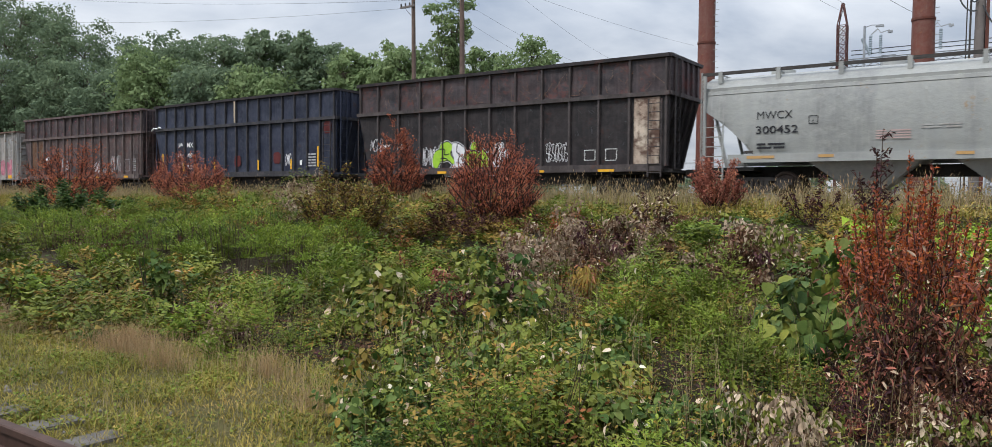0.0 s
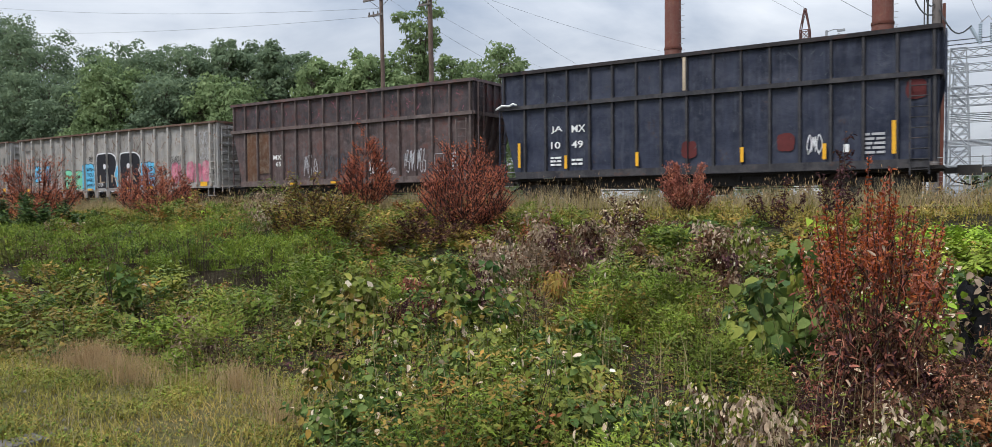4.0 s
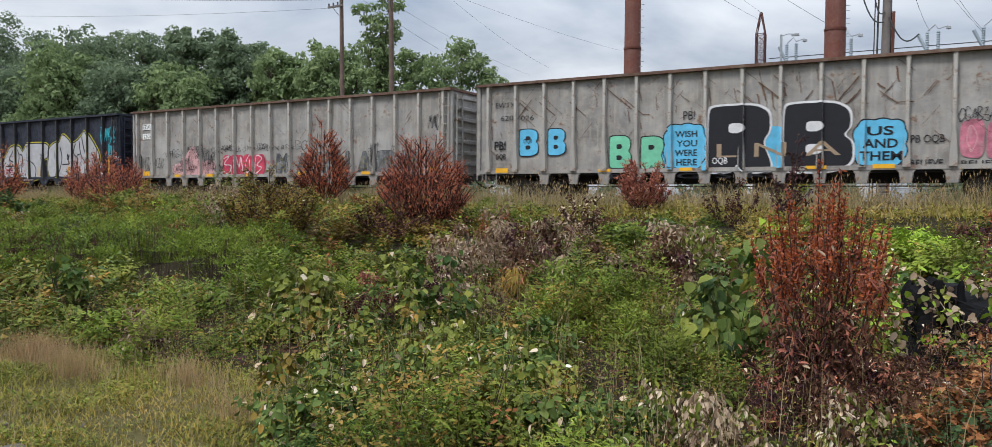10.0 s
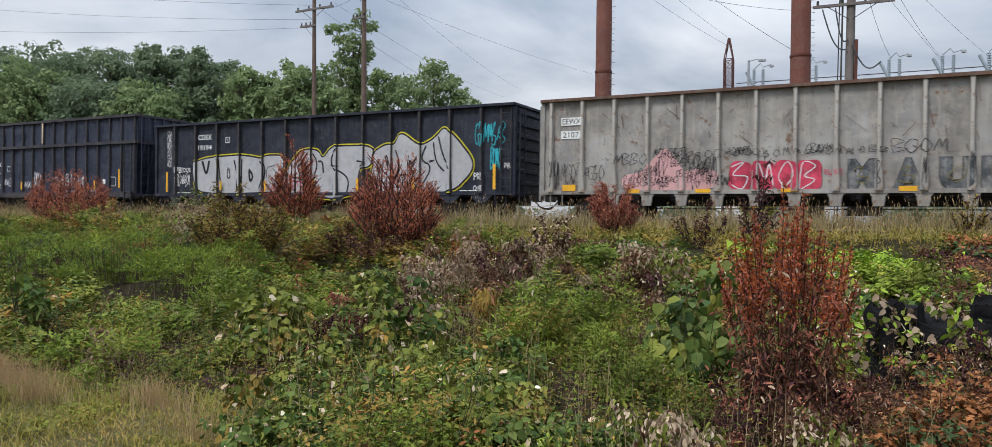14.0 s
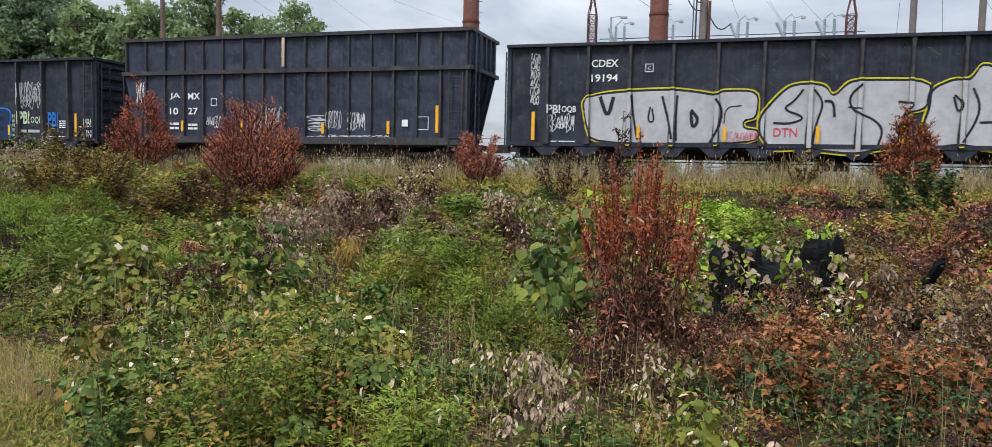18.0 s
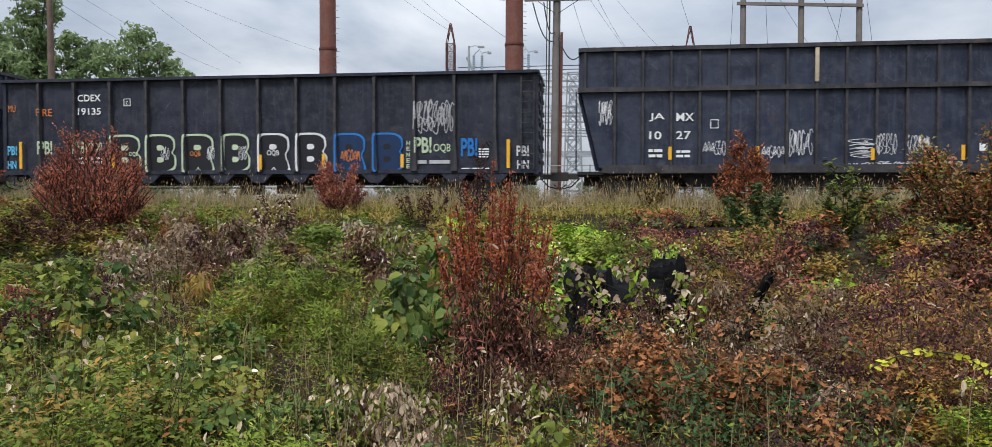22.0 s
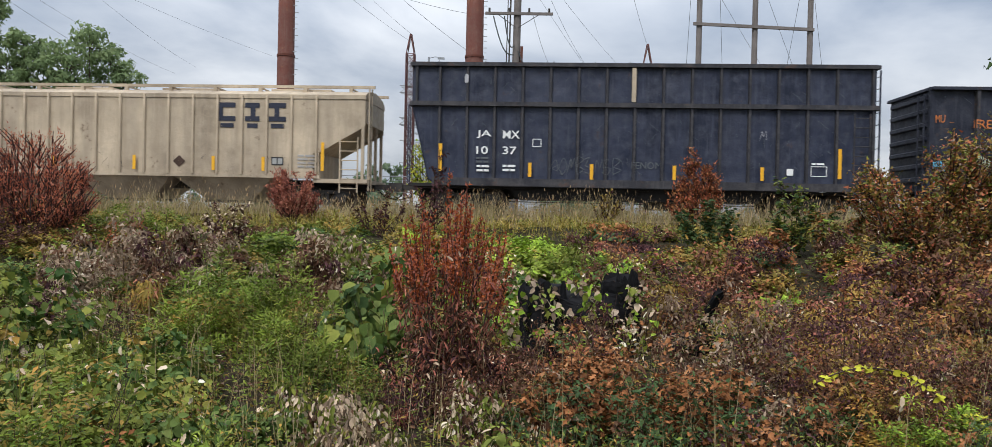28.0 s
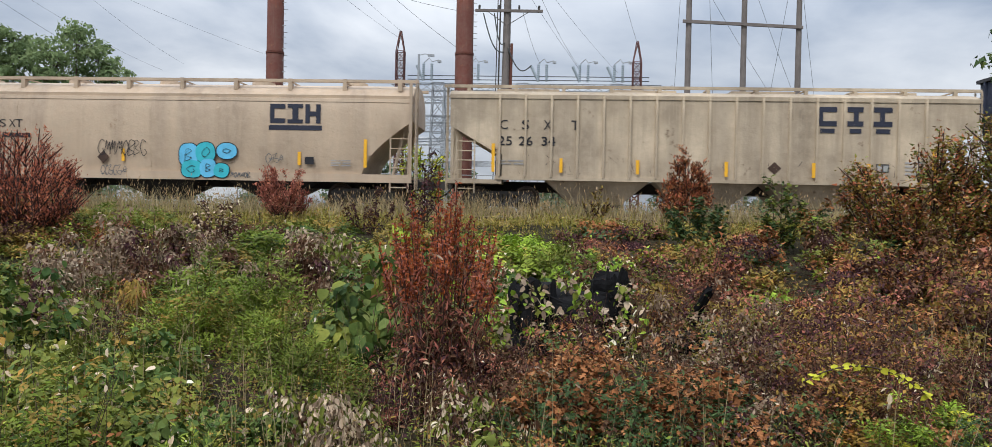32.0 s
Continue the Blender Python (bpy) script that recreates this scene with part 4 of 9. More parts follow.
    for i in range(3):
        c = -bay + bay * i
        bm = bmesh.new()
        loft(bm, [[(c - bay * 0.48, -1.42, 1.12), (c + bay * 0.48, -1.42, 1.12), (c + bay * 0.48, 1.42, 1.12), (c - bay * 0.48, 1.42, 1.12)],
                  [(c - 0.85, -0.75, 0.30), (c + 0.85, -0.75, 0.30), (c + 0.85, 0.75, 0.30), (c - 0.85, 0.75, 0.30)]])
        bay_part = part("hopper_bay", bm, M_CREAM, car)
        part("outlet_gate", boxes((c - 0.9, c + 0.9, -0.8, 0.8, 0.22, 0.31)), M_STEEL_DARK, bay_part)
    part("centre_sill", boxes((-L, L, -0.3, 0.3, 0.72, 1.08)), M_UNDER, car)
    tagged(car, label, "freight car", "cars of the passing train")
    CARS.append((car, x0 + L))
    return car, L


def smooth_hopper(name, x0, length, paint, label, walk_paint=None, frills=True, sill=0.92, taller=0.0):
    """A covered hopper with a bulged, smooth side and rounded end cut-outs."""
    car = empty(name)
    L = length / 2
    low, top = 1.18, 3.98
    walk_paint = walk_paint or paint
    prof = [(-1.46, low), (-1.53, low + 0.6), (-1.56, low + 1.4), (-1.55, low + 2.1), (-1.50, low + 2.35), (-1.52, low + 2.36), (-1.50, low + 2.48), (-1.45, low + 2.49), (-1.46, low + 2.60), (-1.38, low + 2.62), (-1.15, low + 2.86), (-0.6, low + 3.05), (0, low + 3.10)]
    prof = [(a, b + (taller if b > low + 2.2 else taller * (b - low) / 2.2)) for a, b in prof]
    prof = prof + [(-a, b) for a, b in prof[-2::-1]]
    bm = bmesh.new()
    cut = 1.75
    secs = []
    steps = 10
    xs = [-L + cut * i / steps for i in range(steps)] + list(np.linspace(-L + cut, L - cut, 9)) + [L - cut + cut * (i + 1) / steps for i in range(steps)]
    for x in xs:
        e = max(0.0, (abs(x) - (L - cut)) / cut)
        lift = 1.85 * e ** 0.62
        pts = []
        for a, b in prof:
            pts.append((x, a * (1 - 0.05 * e), max(b, low + lift, sill + 0.22)))
        secs.append(pts)
    loft(bm, secs)
    body = part("body", bm, paint, car)
    smooth(body).data.set_sharp_from_angle(angle=0.6)
    for x in np.linspace(-L + cut + 0.2, L - cut - 0.2, 7):
        seam = bmesh.new()
        ring = [(a * 1.003, b) for a, b in prof[:5]]
        for (a, b), (c, d) in zip(ring, ring[1:]):
            v = [seam.verts.new(p) for p in ((x - 0.03, a - 0.004, b), (x + 0.03, a - 0.004, b), (x + 0.03, c - 0.004, d), (x - 0.03, c - 0.004, d))]
            seam.faces.new(v)
        part("weld_seam", seam, paint, car)
    zt = low + 2.98 + taller
    for s in (-1, 1):
        part("roof_walk", boxes((-L - 0.15, L + 0.15, s * 1.15 - 0.07, s * 1.15 + 0.07, zt + 0.10, zt + 0.20)), walk_paint, car)
    for i in range(10):
        x = -L + 0.5 + (length - 1.0) * i / 9
        part("walk_bracket", boxes((x - 0.07, x + 0.07, -1.24, -1.05, zt - 0.20, zt + 0.21), (x - 0.03, x + 0.03, -1.05, 1.05, zt + 0.1, zt + 0.14)), paint, car)
    for i in range(5):
        x = -L * 0.75 + L * 1.5 * i / 4
        bm = bmesh.new()
        tube(bm, (x, 0, zt + 0.08), (x, 0, zt + 0.24), 0.42, 0.40, 16)
        part("hatch", bm, paint, car)
    part("side_sill", boxes((-L + (0.9 if sill > 1 else 0), L - (0.9 if sill > 1 else 0), -SIDE - 0.07, -SIDE + 0.08, sill, sill + 0.28), (-L, L, SIDE - 0.08, SIDE + 0.07, sill, sill + 0.28)), paint, car)
    for s in (-1, 1):
        part("end_platform", boxes((min(s * (L - cut), s * (L + 0.05)), max(s * (L - cut), s * (L + 0.05)), -SIDE + 0.09, SIDE - 0.09, 0.94, 1.04)), M_UNDER, car)
        for yy in (-1.1, 1.1):
            bm = bmesh.new()
            tube(bm, (s * (L - 0.75), yy, 1.02), (s * (L - 0.30), yy, 2.95), 0.06, 0.06, 6)
            part("end_strut", bm, paint, car)
        part("end_post", boxes((s * (L - 0.06) - 0.05, s * (L - 0.06) + 0.05, -SIDE - 0.05, -SIDE + 0.05, 0.95, zt + 0.05)), paint, car)
        ladder(car, s * (L - 0.42), -SIDE - 0.06, 0.6, 2.6, paint, "x", 0.62, 6)
        ladder(car, s * (L + 0.10), -SIDE + 0.34, 0.7, zt + 0.2, paint, "y", 0.42)
        truck(car, s * (L - 1.75))
        coupler(car, s * (L + 0.05), s)
    bay = (2 * (L - 3.0)) / 3
    for i in range(3):
        c = -bay + bay * i
        bm = bmesh.new()
        loft(bm, [[(c - bay * 0.45, -1.40, sill + 0.2), (c + bay * 0.45, -1.40, sill + 0.2), (c + bay * 0.45, 1.40, sill + 0.2), (c - bay * 0.45, 1.40, sill + 0.2)],
                  [(c - 0.5, -0.6, 0.32), (c + 0.5, -0.6, 0.32), (c + 0.5, 0.6, 0.32), (c - 0.5, 0.6, 0.32)]])
        b = part("hopper_bay", bm, M_UNDER if paint is not M_PALE else M_PALE, car)
        part("outlet_gate", boxes((c - 0.6, c + 0.6, -0.7, 0.7, 0.22, 0.33)), M_STEEL_DARK, b)
    part("centre_sill", boxes((-L, L, -0.3, 0.3, 0.72, 1.1)), M_UNDER, car)
    tagged(car, label, "freight car", "cars of the passing train")
    CARS.append((car, x0 + L))
    return car, L


CARS = []
POSTS = {}
# ---- lettering and graffiti on the car sides ----


def over_posts(ob, car):
    """Carries a painted shape across the standing posts of a side, on their faces."""
    xs, w, d = POSTS.get(car.name, ((), 0, 0))
    me = ob.data
    co = np.zeros(len(me.vertices) * 3, dtype=np.float32)
    me.vertices.foreach_get("co", co)
    lo, hi = co[0::3].min(), co[0::3].max()
    extra = []
    for x in xs:
        if x + w / 2 < lo or x - w / 2 > hi:
            continue
        bm = bmesh.new()
        bm.from_mesh(me)
        for side, px in ((-1, x - w / 2 + 0.02), (1, x + w / 2 - 0.02)):
            bmesh.ops.bisect_plane(bm, geom=bm.verts[:] + bm.edges[:] + bm.faces[:], plane_co=(px, 0, 0), plane_no=(side, 0, 0), clear_outer=True)
        for v in bm.verts:
            v.co.y -= d - 0.03
        extra.append(bm)
    if extra:
        out = bmesh.new()
        out.from_mesh(me)
        tmp = bpy.data.meshes.new("tmp")
        for bm in extra:
            bm.to_mesh(tmp)
            bm.free()
            out.from_mesh(tmp)
        out.to_mesh(me)
        out.free()
        bpy.data.meshes.remove(tmp)
    return ob


PANEL_Y = -SIDE - 0.034


def smooth_line(pts):
    """An open line with its corners cut."""
    for _ in range(2):
        out = [pts[0]]
        for p, q in zip(pts, pts[1:]):
            out += [(p[0] * 0.75 + q[0] * 0.25, p[1] * 0.75 + q[1] * 0.25), (p[0] * 0.25 + q[0] * 0.75, p[1] * 0.25 + q[1] * 0.75)]
        pts = out + [pts[-1]]
    return pts


def mark(car, words, x0, z0, x1, z1, material=M_WHITE, fat=0.012, y=PANEL_Y, name="lettering", posts_too=True):
    ob = letter(car, words, x0, z0, x1 - x0, z1 - z0, material, y, fat, name)
    return over_posts(ob, car) if posts_too else ob


# bubble letters: closed outlines in a unit box, anticlockwise, and where their small eyes sit
BUBBLE = {
    "B": (((0.05, 0), (0.72, 0), (1, 0.12), (1, 0.42), (0.86, 0.52), (0.97, 0.64), (0.95, 0.88), (0.72, 1), (0.05, 1), (0, 0.9), (0, 0.1)), (0.30, 0.68)),
    "R": (((0.02, 0), (0.40, 0), (0.47, 0.13), (0.56, 0), (1, 0), (1, 0.14), (0.86, 0.44), (0.98, 0.60), (0.97, 0.88), (0.74, 1), (0.05, 1), (0, 0.9), (0, 0.1)), (0.68,)),
    "8": (((0.28, 0), (0.72, 0), (1, 0.16), (0.97, 0.44), (0.85, 0.53), (0.95, 0.65), (0.92, 0.90), (0.70, 1), (0.30, 1), (0.08, 0.90), (0.05, 0.65), (0.15, 0.53), (0.03, 0.44), (0, 0.16)), (0.28, 0.72)),
    "9": (((0.10, 0), (0.70, 0), (1, 0.20), (1, 0.85), (0.75, 1), (0.25, 1), (0, 0.85), (0, 0.50), (0.25, 0.36), (0.10, 0.22)), (0.66,)),
    "D": (((0.03, 0), (0.65, 0), (1, 0.2), (1, 0.8), (0.65, 1), (0.03, 1), (0, 0.9), (0, 0.1)), (0.30, 0.68)),
}


def graff(car, words, x0, z0, x1, z1, layers, y=PANEL_Y, name="spray_letter"):
    """Fat sprayed letters: each layer is a material and how far it spreads."""
    outline = BUBBLE.get(words) if len(layers) > 1 else None
    for i, (material, grow) in enumerate(layers):
        k = grow * (z1 - z0) * 0.9
        if outline:
            pts = [(x0 - k + a * (x1 - x0 + 2 * k), z0 - k + b * (z1 - z0 + 2 * k)) for a, b in outline[0]]
            over_posts(flat_shape(car, rounded(pts, 3), material, y - 0.003 * (i + 1), name), car)
        else:
            over_posts(letter(car, words, x0 - k, z0 - k, x1 - x0 + 2 * k, z1 - z0 + 2 * k, material, y - 0.003 * (i + 1), grow + 0.01, name), car)
    if outline:
        w, h = (x1 - x0) * 0.16, (z1 - z0) * 0.085
        for b in outline[1]:
            cx, cz = x0 + 0.46 * (x1 - x0), z0 + b * (z1 - z0)
            pts = [(cx - w, cz - h), (cx + w * 0.5, cz - h), (cx + w, cz), (cx + w * 0.5, cz + h), (cx - w, cz + h)]
            over_posts(flat_shape(car, rounded(pts, 2), layers[0][0], y - 0.003 * (len(layers) + 1), "letter_eye"), car)


def tag_at(car, x0, z0, x1, z1, material=S_WHITE, seed=0, strokes=4, width=0.03, y=PANEL_Y):
    return over_posts(scribble(car, x0, z0, x1 - x0, z1 - z0, material, y - 0.002, seed, strokes, width), car)


def fill_at(car, x0, z0, x1, z1, material, seed=0, bumps=7, y=PANEL_Y, depth=0.14, square=0.5):
    return over_posts(blob(car, x0, z0, x1 - x0, z1 - z0, material, y, seed, bumps, depth=depth, square=square), car)


def outline_box(car, x0, z0, x1, z1, material=M_WHITE, y=PANEL_Y, t=0.022, name="stencil_box"):
    bm = bmesh.new()
    for a, b, c, d in ((x0, z0, x1, z0 + t), (x0, z1 - t, x1, z1), (x0, z0 + t, x0 + t, z1 - t), (x1 - t, z0 + t, x1, z1 - t)):
        bm.faces.new([bm.verts.new(p) for p in ((a, y, b), (c, y, b), (c, y, d), (a, y, d))])
    part(name, bm, material, car)


def plate(car, x0, z0, x1, z1, material, y=PANEL_Y, name="stencil_plate"):
    bm = bmesh.new()
    bm.faces.new([bm.verts.new(p) for p in ((x0, y, z0), (x1, y, z0), (x1, y, z1), (x0, y, z1))])
    return over_posts(part(name, bm, material, car), car)


def strips(car, rows, y=-SIDE - 0.118, material=M_YELLOW):
    for x, z0, z1 in rows:
        part("reflector", boxes((x - 0.055, x + 0.055, y - 0.012, y, z0, z1)), material, car)


def flats(car, rows, y=-SIDE - 0.16):
    for x0, x1, z0, z1 in rows:
        part("reflector", boxes((x0, x1, y - 0.012, y, z0, z1)), M_YELLOW, car)


def reporting(car, left, right, low_left, low_right, lx, rx, zt, zb, w=0.5, h=0.27):
    """Initials and number in white, split by a post."""
    mark(car, left, lx, zt, lx + w, zt + h)
    mark(car, right, rx, zt, rx + w * 1.15, zt + h)
    mark(car, low_left, lx, zb, lx + w * 0.8, zb + h)
    mark(car, low_right, rx, zb, rx + w * 0.95, zb + h)


def paint_pale_hopper(c):
    y = -1.575
    mark(c, "MWCX", -7.33, 2.62, -6.20, 2.88, M_INK, 0.0, y, posts_too=False)
    mark(c, "300452", -7.36, 2.14, -6.02, 2.40, M_INK, 0.012, y, posts_too=False)
    bars(c, -7.32, 1.62, 0.9, 0.24, 2, M_INK, y)
    outline_box(c, -5.70, 2.40, -5.42, 2.67, M_INK, y)
    mark(c, "C", -5.60, 2.44, -5.51, 2.53, M_INK, 0.02, y, posts_too=False)
    bars(c, -3.74, 1.84, 0.95, 0.3, 4, plain("faded_red_stencil", (0.45, 0.33, 0.31), 0.1), y)
    bars(c, -2.53, 2.12, 1.05, 0.15, 2, M_GREY, y)
    tan = plain("tan_reflector", (0.50, 0.30, 0.12), 0.15, 0.5)
    for x0, x1 in ((-7.65, -6.75), (-5.39, -4.93), (-1.62, -1.16), (2.2, 2.7)):
        part("reflector", boxes((x0, x1, -SIDE - 0.085, -SIDE - 0.072, 1.33, 1.42)), tan, c)
    part("builder_plate", boxes((-7.75, -7.45, -1.56, -1.54, 1.50, 1.60)), M_STEEL_DARK, c)


def paint_car_a(c):
    scratches(c, -7, 7, 3.9, 4.95, M_RIM, PANEL_Y - 0.001, 21, 90, bold=2.0)
    scratches(c, -6.5, 6.5, 1.4, 3.6, S_GREY, PANEL_Y - 0.001, 22, 80)
    for material, pts in (
        (S_LIME, ((-3.14, 1.26), (-2.91, 1.20), (-2.78, 1.46), (-2.33, 1.58), (-2.02, 1.34), (-1.94, 1.48), (-2.25, 1.82), (-2.05, 2.15), (-2.38, 2.37), (-2.77, 2.18), (-2.79, 2.01), (-3.04, 1.94), (-3.19, 1.60))),
        (S_WHITE, ((-2.54, 0.89), (-2.12, 0.90), (-1.96, 1.15), (-1.71, 1.02), (-1.39, 0.92), (-1.38, 1.42), (-1.48, 1.57), (-1.33, 1.97), (-1.81, 2.26), (-2.10, 2.27), (-2.14, 1.94), (-1.98, 1.56), (-2.04, 1.34), (-2.20, 1.16))),
        (S_SILVER, ((-0.54, 0.90), (0.68, 0.97), (0.53, 1.27), (-0.09, 1.32), (-0.39, 1.19))),
        (S_LIME, ((-1.39, 0.90), (-0.91, 0.89), (-0.88, 1.25), (-0.66, 1.22), (-0.54, 1.00), (-0.25, 1.15), (-0.17, 1.50), (-0.44, 1.97), (-0.70, 1.80), (-0.86, 1.89), (-1.21, 1.90), (-1.39, 1.71), (-1.26, 1.42))),
        (S_LIME, ((-1.15, 1.98), (-0.82, 1.94), (-0.72, 2.24), (-1.00, 2.30))),
        (S_WHITE, ((-0.11, 1.29), (0.32, 1.23), (0.46, 1.58), (0.82, 1.68), (0.81, 1.88), (0.53, 1.83), (0.49, 2.18), (0.30, 2.17), (-0.08, 1.86), (-0.18, 1.58))),
    ):
        for j, (paint, d) in enumerate(((S_WHITE, 0.075), (S_BLACK, 0.045), (material, 0.0))):
            over_posts(flat_shape(c, rounded(swollen(pts, d) if d else pts, 1), paint, PANEL_Y - 0.003 * (j + 1)), c)
    for pts in (
        ((-2.79, 2.01), (-2.46, 2.04), (-2.58, 1.75), (-2.25, 1.82)),
        ((-2.78, 1.46), (-2.62, 1.67), (-2.33, 1.58)),
        ((-1.81, 2.26), (-1.90, 1.85), (-1.64, 1.80), (-1.80, 1.56), (-1.71, 1.02)),
        ((-1.20, 1.42), (-1.05, 1.61), (-0.88, 1.25)),
        ((-0.63, 1.76), (-0.78, 1.48), (-0.66, 1.22)),
        ((0.05, 1.65), (-0.02, 1.38), (0.24, 1.84), (0.38, 1.96)),
    ):
        over_posts(stroke(c, smooth_line(pts), 0.045, S_BLACK, PANEL_Y - 0.014), c)
    tag_at(c, -3.75, 1.3, -2.95, 2.1, S_WHITE, 8, 4, 0.035)
    tag_at(c, 2.55, 1.4, 3.55, 2.08, S_WHITE, 9, 5, 0.032)
    tag_at(c, -6.9, 2.0, -6.1, 2.6, S_WHITE, 10, 3, 0.025)
    mark(c, "JAMX", -6.42, 2.07, -5.66, 2.34)
    mark(c, "1082", -5.22, 2.07, -4.46, 2.34)
    bars(c, -4.6, 1.4, 0.6, 0.4, 4, S_GREY, PANEL_Y)
    outline_box(c, 4.26, 1.40, 4.72, 1.80)
    outline_box(c, 5.14, 1.38, 5.61, 1.82)
    flats(c, ((-2.81, -2.33, 0.97, 1.07), (2.35, 2.55, 0.96, 1.05), (4.91, 5.57, 0.96, 1.05)))
    peel = car_paint("peeling_cream_paint", (0.60, 0.50, 0.40), (0.30, 0.20, 0.15), 0.95, (0.09, 0.04, 0.028), 0.7)
    part("repair_plate", boxes((6.30, 7.28, -SIDE - 0.07, -SIDE - 0.02, 0.94, 3.62)), peel, c)


def paint_car_b(c):
    scratches(c, -7, 7, 3.9, 4.95, S_GREY, PANEL_Y - 0.001, 19, 60)
    scratches(c, -6.5, 6.5, 1.4, 3.6, S_GREY, PANEL_Y - 0.001, 20, 60)
    reporting(c, "JA", "MX", "10", "49", -5.33, -4.45, 2.66, 2.07)
    bars(c, -5.35, 1.40, 0.45, 0.4, 3, M_WHITE, PANEL_Y)
    bars(c, -4.45, 1.40, 0.45, 0.3, 2, M_WHITE, PANEL_Y)
    strips(c, ((-6.7, 1.4, 2.35), (-4.66, 1.3, 1.8), (-1.8, 1.3, 1.8), (1.9, 1.3, 1.8), (4.45, 1.3, 1.8), (6.4, 1.4, 2.4)))
    tag_at(c, 3.9, 1.5, 4.35, 2.1, S_WHITE, 11, 2, 0.04)
    plate(c, 5.0, 1.5, 5.15, 1.75, M_WHITE)
    bars(c, 5.55, 1.4, 0.6, 0.7, 5, S_SILVER, PANEL_Y)
    for i, (x, z) in enumerate(((-0.2, 1.5), (3.0, 1.6), (6.7, 3.0))):
        fill_at(c, x, z, x + 0.55, z + 0.6, plain("faded_red_primer", (0.11, 0.022, 0.022), 0.3) if i == 0 else bpy.data.materials["faded_red_primer"], 20 + i, 5)
    part("rope", wire_path(bmesh.new(), [(-7.7, -1.72, 3.72), (-7.4, -1.74, 3.86), (-7.1, -1.72, 3.82), (-6.9, -1.72, 3.9), (-6.75, -1.72, 3.84)], 0.04, 6), M_WHITE, c)
    part("scar", boxes((-0.12, -0.02, -SIDE - 0.118, -SIDE - 0.101, 3.85, 5.0)), M_CREAM, c)


def paint_car_c(c):
    part("rust_panel", boxes((-6.35, -5.65, -SIDE - 0.045, -SIDE - 0.03, 1.2, 3.62)), M_RUSTPATCH, c)
    part("rust_panel", boxes((-5.45, -4.72, -SIDE - 0.045, -SIDE - 0.03, 1.6, 3.62)), M_RUSTPATCH, c)
    mark(c, "JA", -5.42, 2.22, -4.95, 2.46)
    mark(c, "MX", -4.46, 2.24, -3.88, 2.48)
    mark(c, "65", -4.27, 1.92, -3.92, 2.14)
    tag_at(c, 1.72, 1.38, 2.7, 1.98, S_WHITE, 12, 5, 0.04)
    tag_at(c, 2.75, 1.35, 3.35, 1.6, S_SILVER, 13, 4, 0.02)
    tag_at(c, 3.8, 1.42, 5.0, 2.36, S_SILVER, 14, 6, 0.04)
    for i in range(4):
        tag_at(c, -3.4 + i * 1.05, 1.35, -2.5 + i * 1.05, 2.35, (S_GREY, S_SILVER, S_GREY, bpy.data.materials["faded_blue"] if "faded_blue" in bpy.data.materials else spray("faded_blue", (0.06, 0.08, 0.11)))[i], 15 + i, 2, 0.045)
    outline_box(c, 5.45, 1.40, 5.95, 2.14, S_SILVER)
    bars(c, 3.75, 1.9, 0.5, 0.3, 3, S_GREY, PANEL_Y)
    bars(c, 6.3, 1.4, 0.35, 0.8, 6, S_SILVER, PANEL_Y)
    flats(c, ((-3.17, -2.69, 1.0, 1.1), (-0.47, 0.02, 1.0, 1.1), (2.23, 2.66, 1.0, 1.1), (5.55, 6.0, 1.0, 1.12)))
    scratches(c, -7, 7, 3.9, 4.95, S_GREY, PANEL_Y - 0.001, 201, 70)
    scratches(c, -5, 6.5, 1.4, 3.6, S_GREY, PANEL_Y - 0.001, 202, 60)
    scratches(c, -7, 7, 3.9, 4.95, S_PINK, PANEL_Y - 0.001, 203, 40)


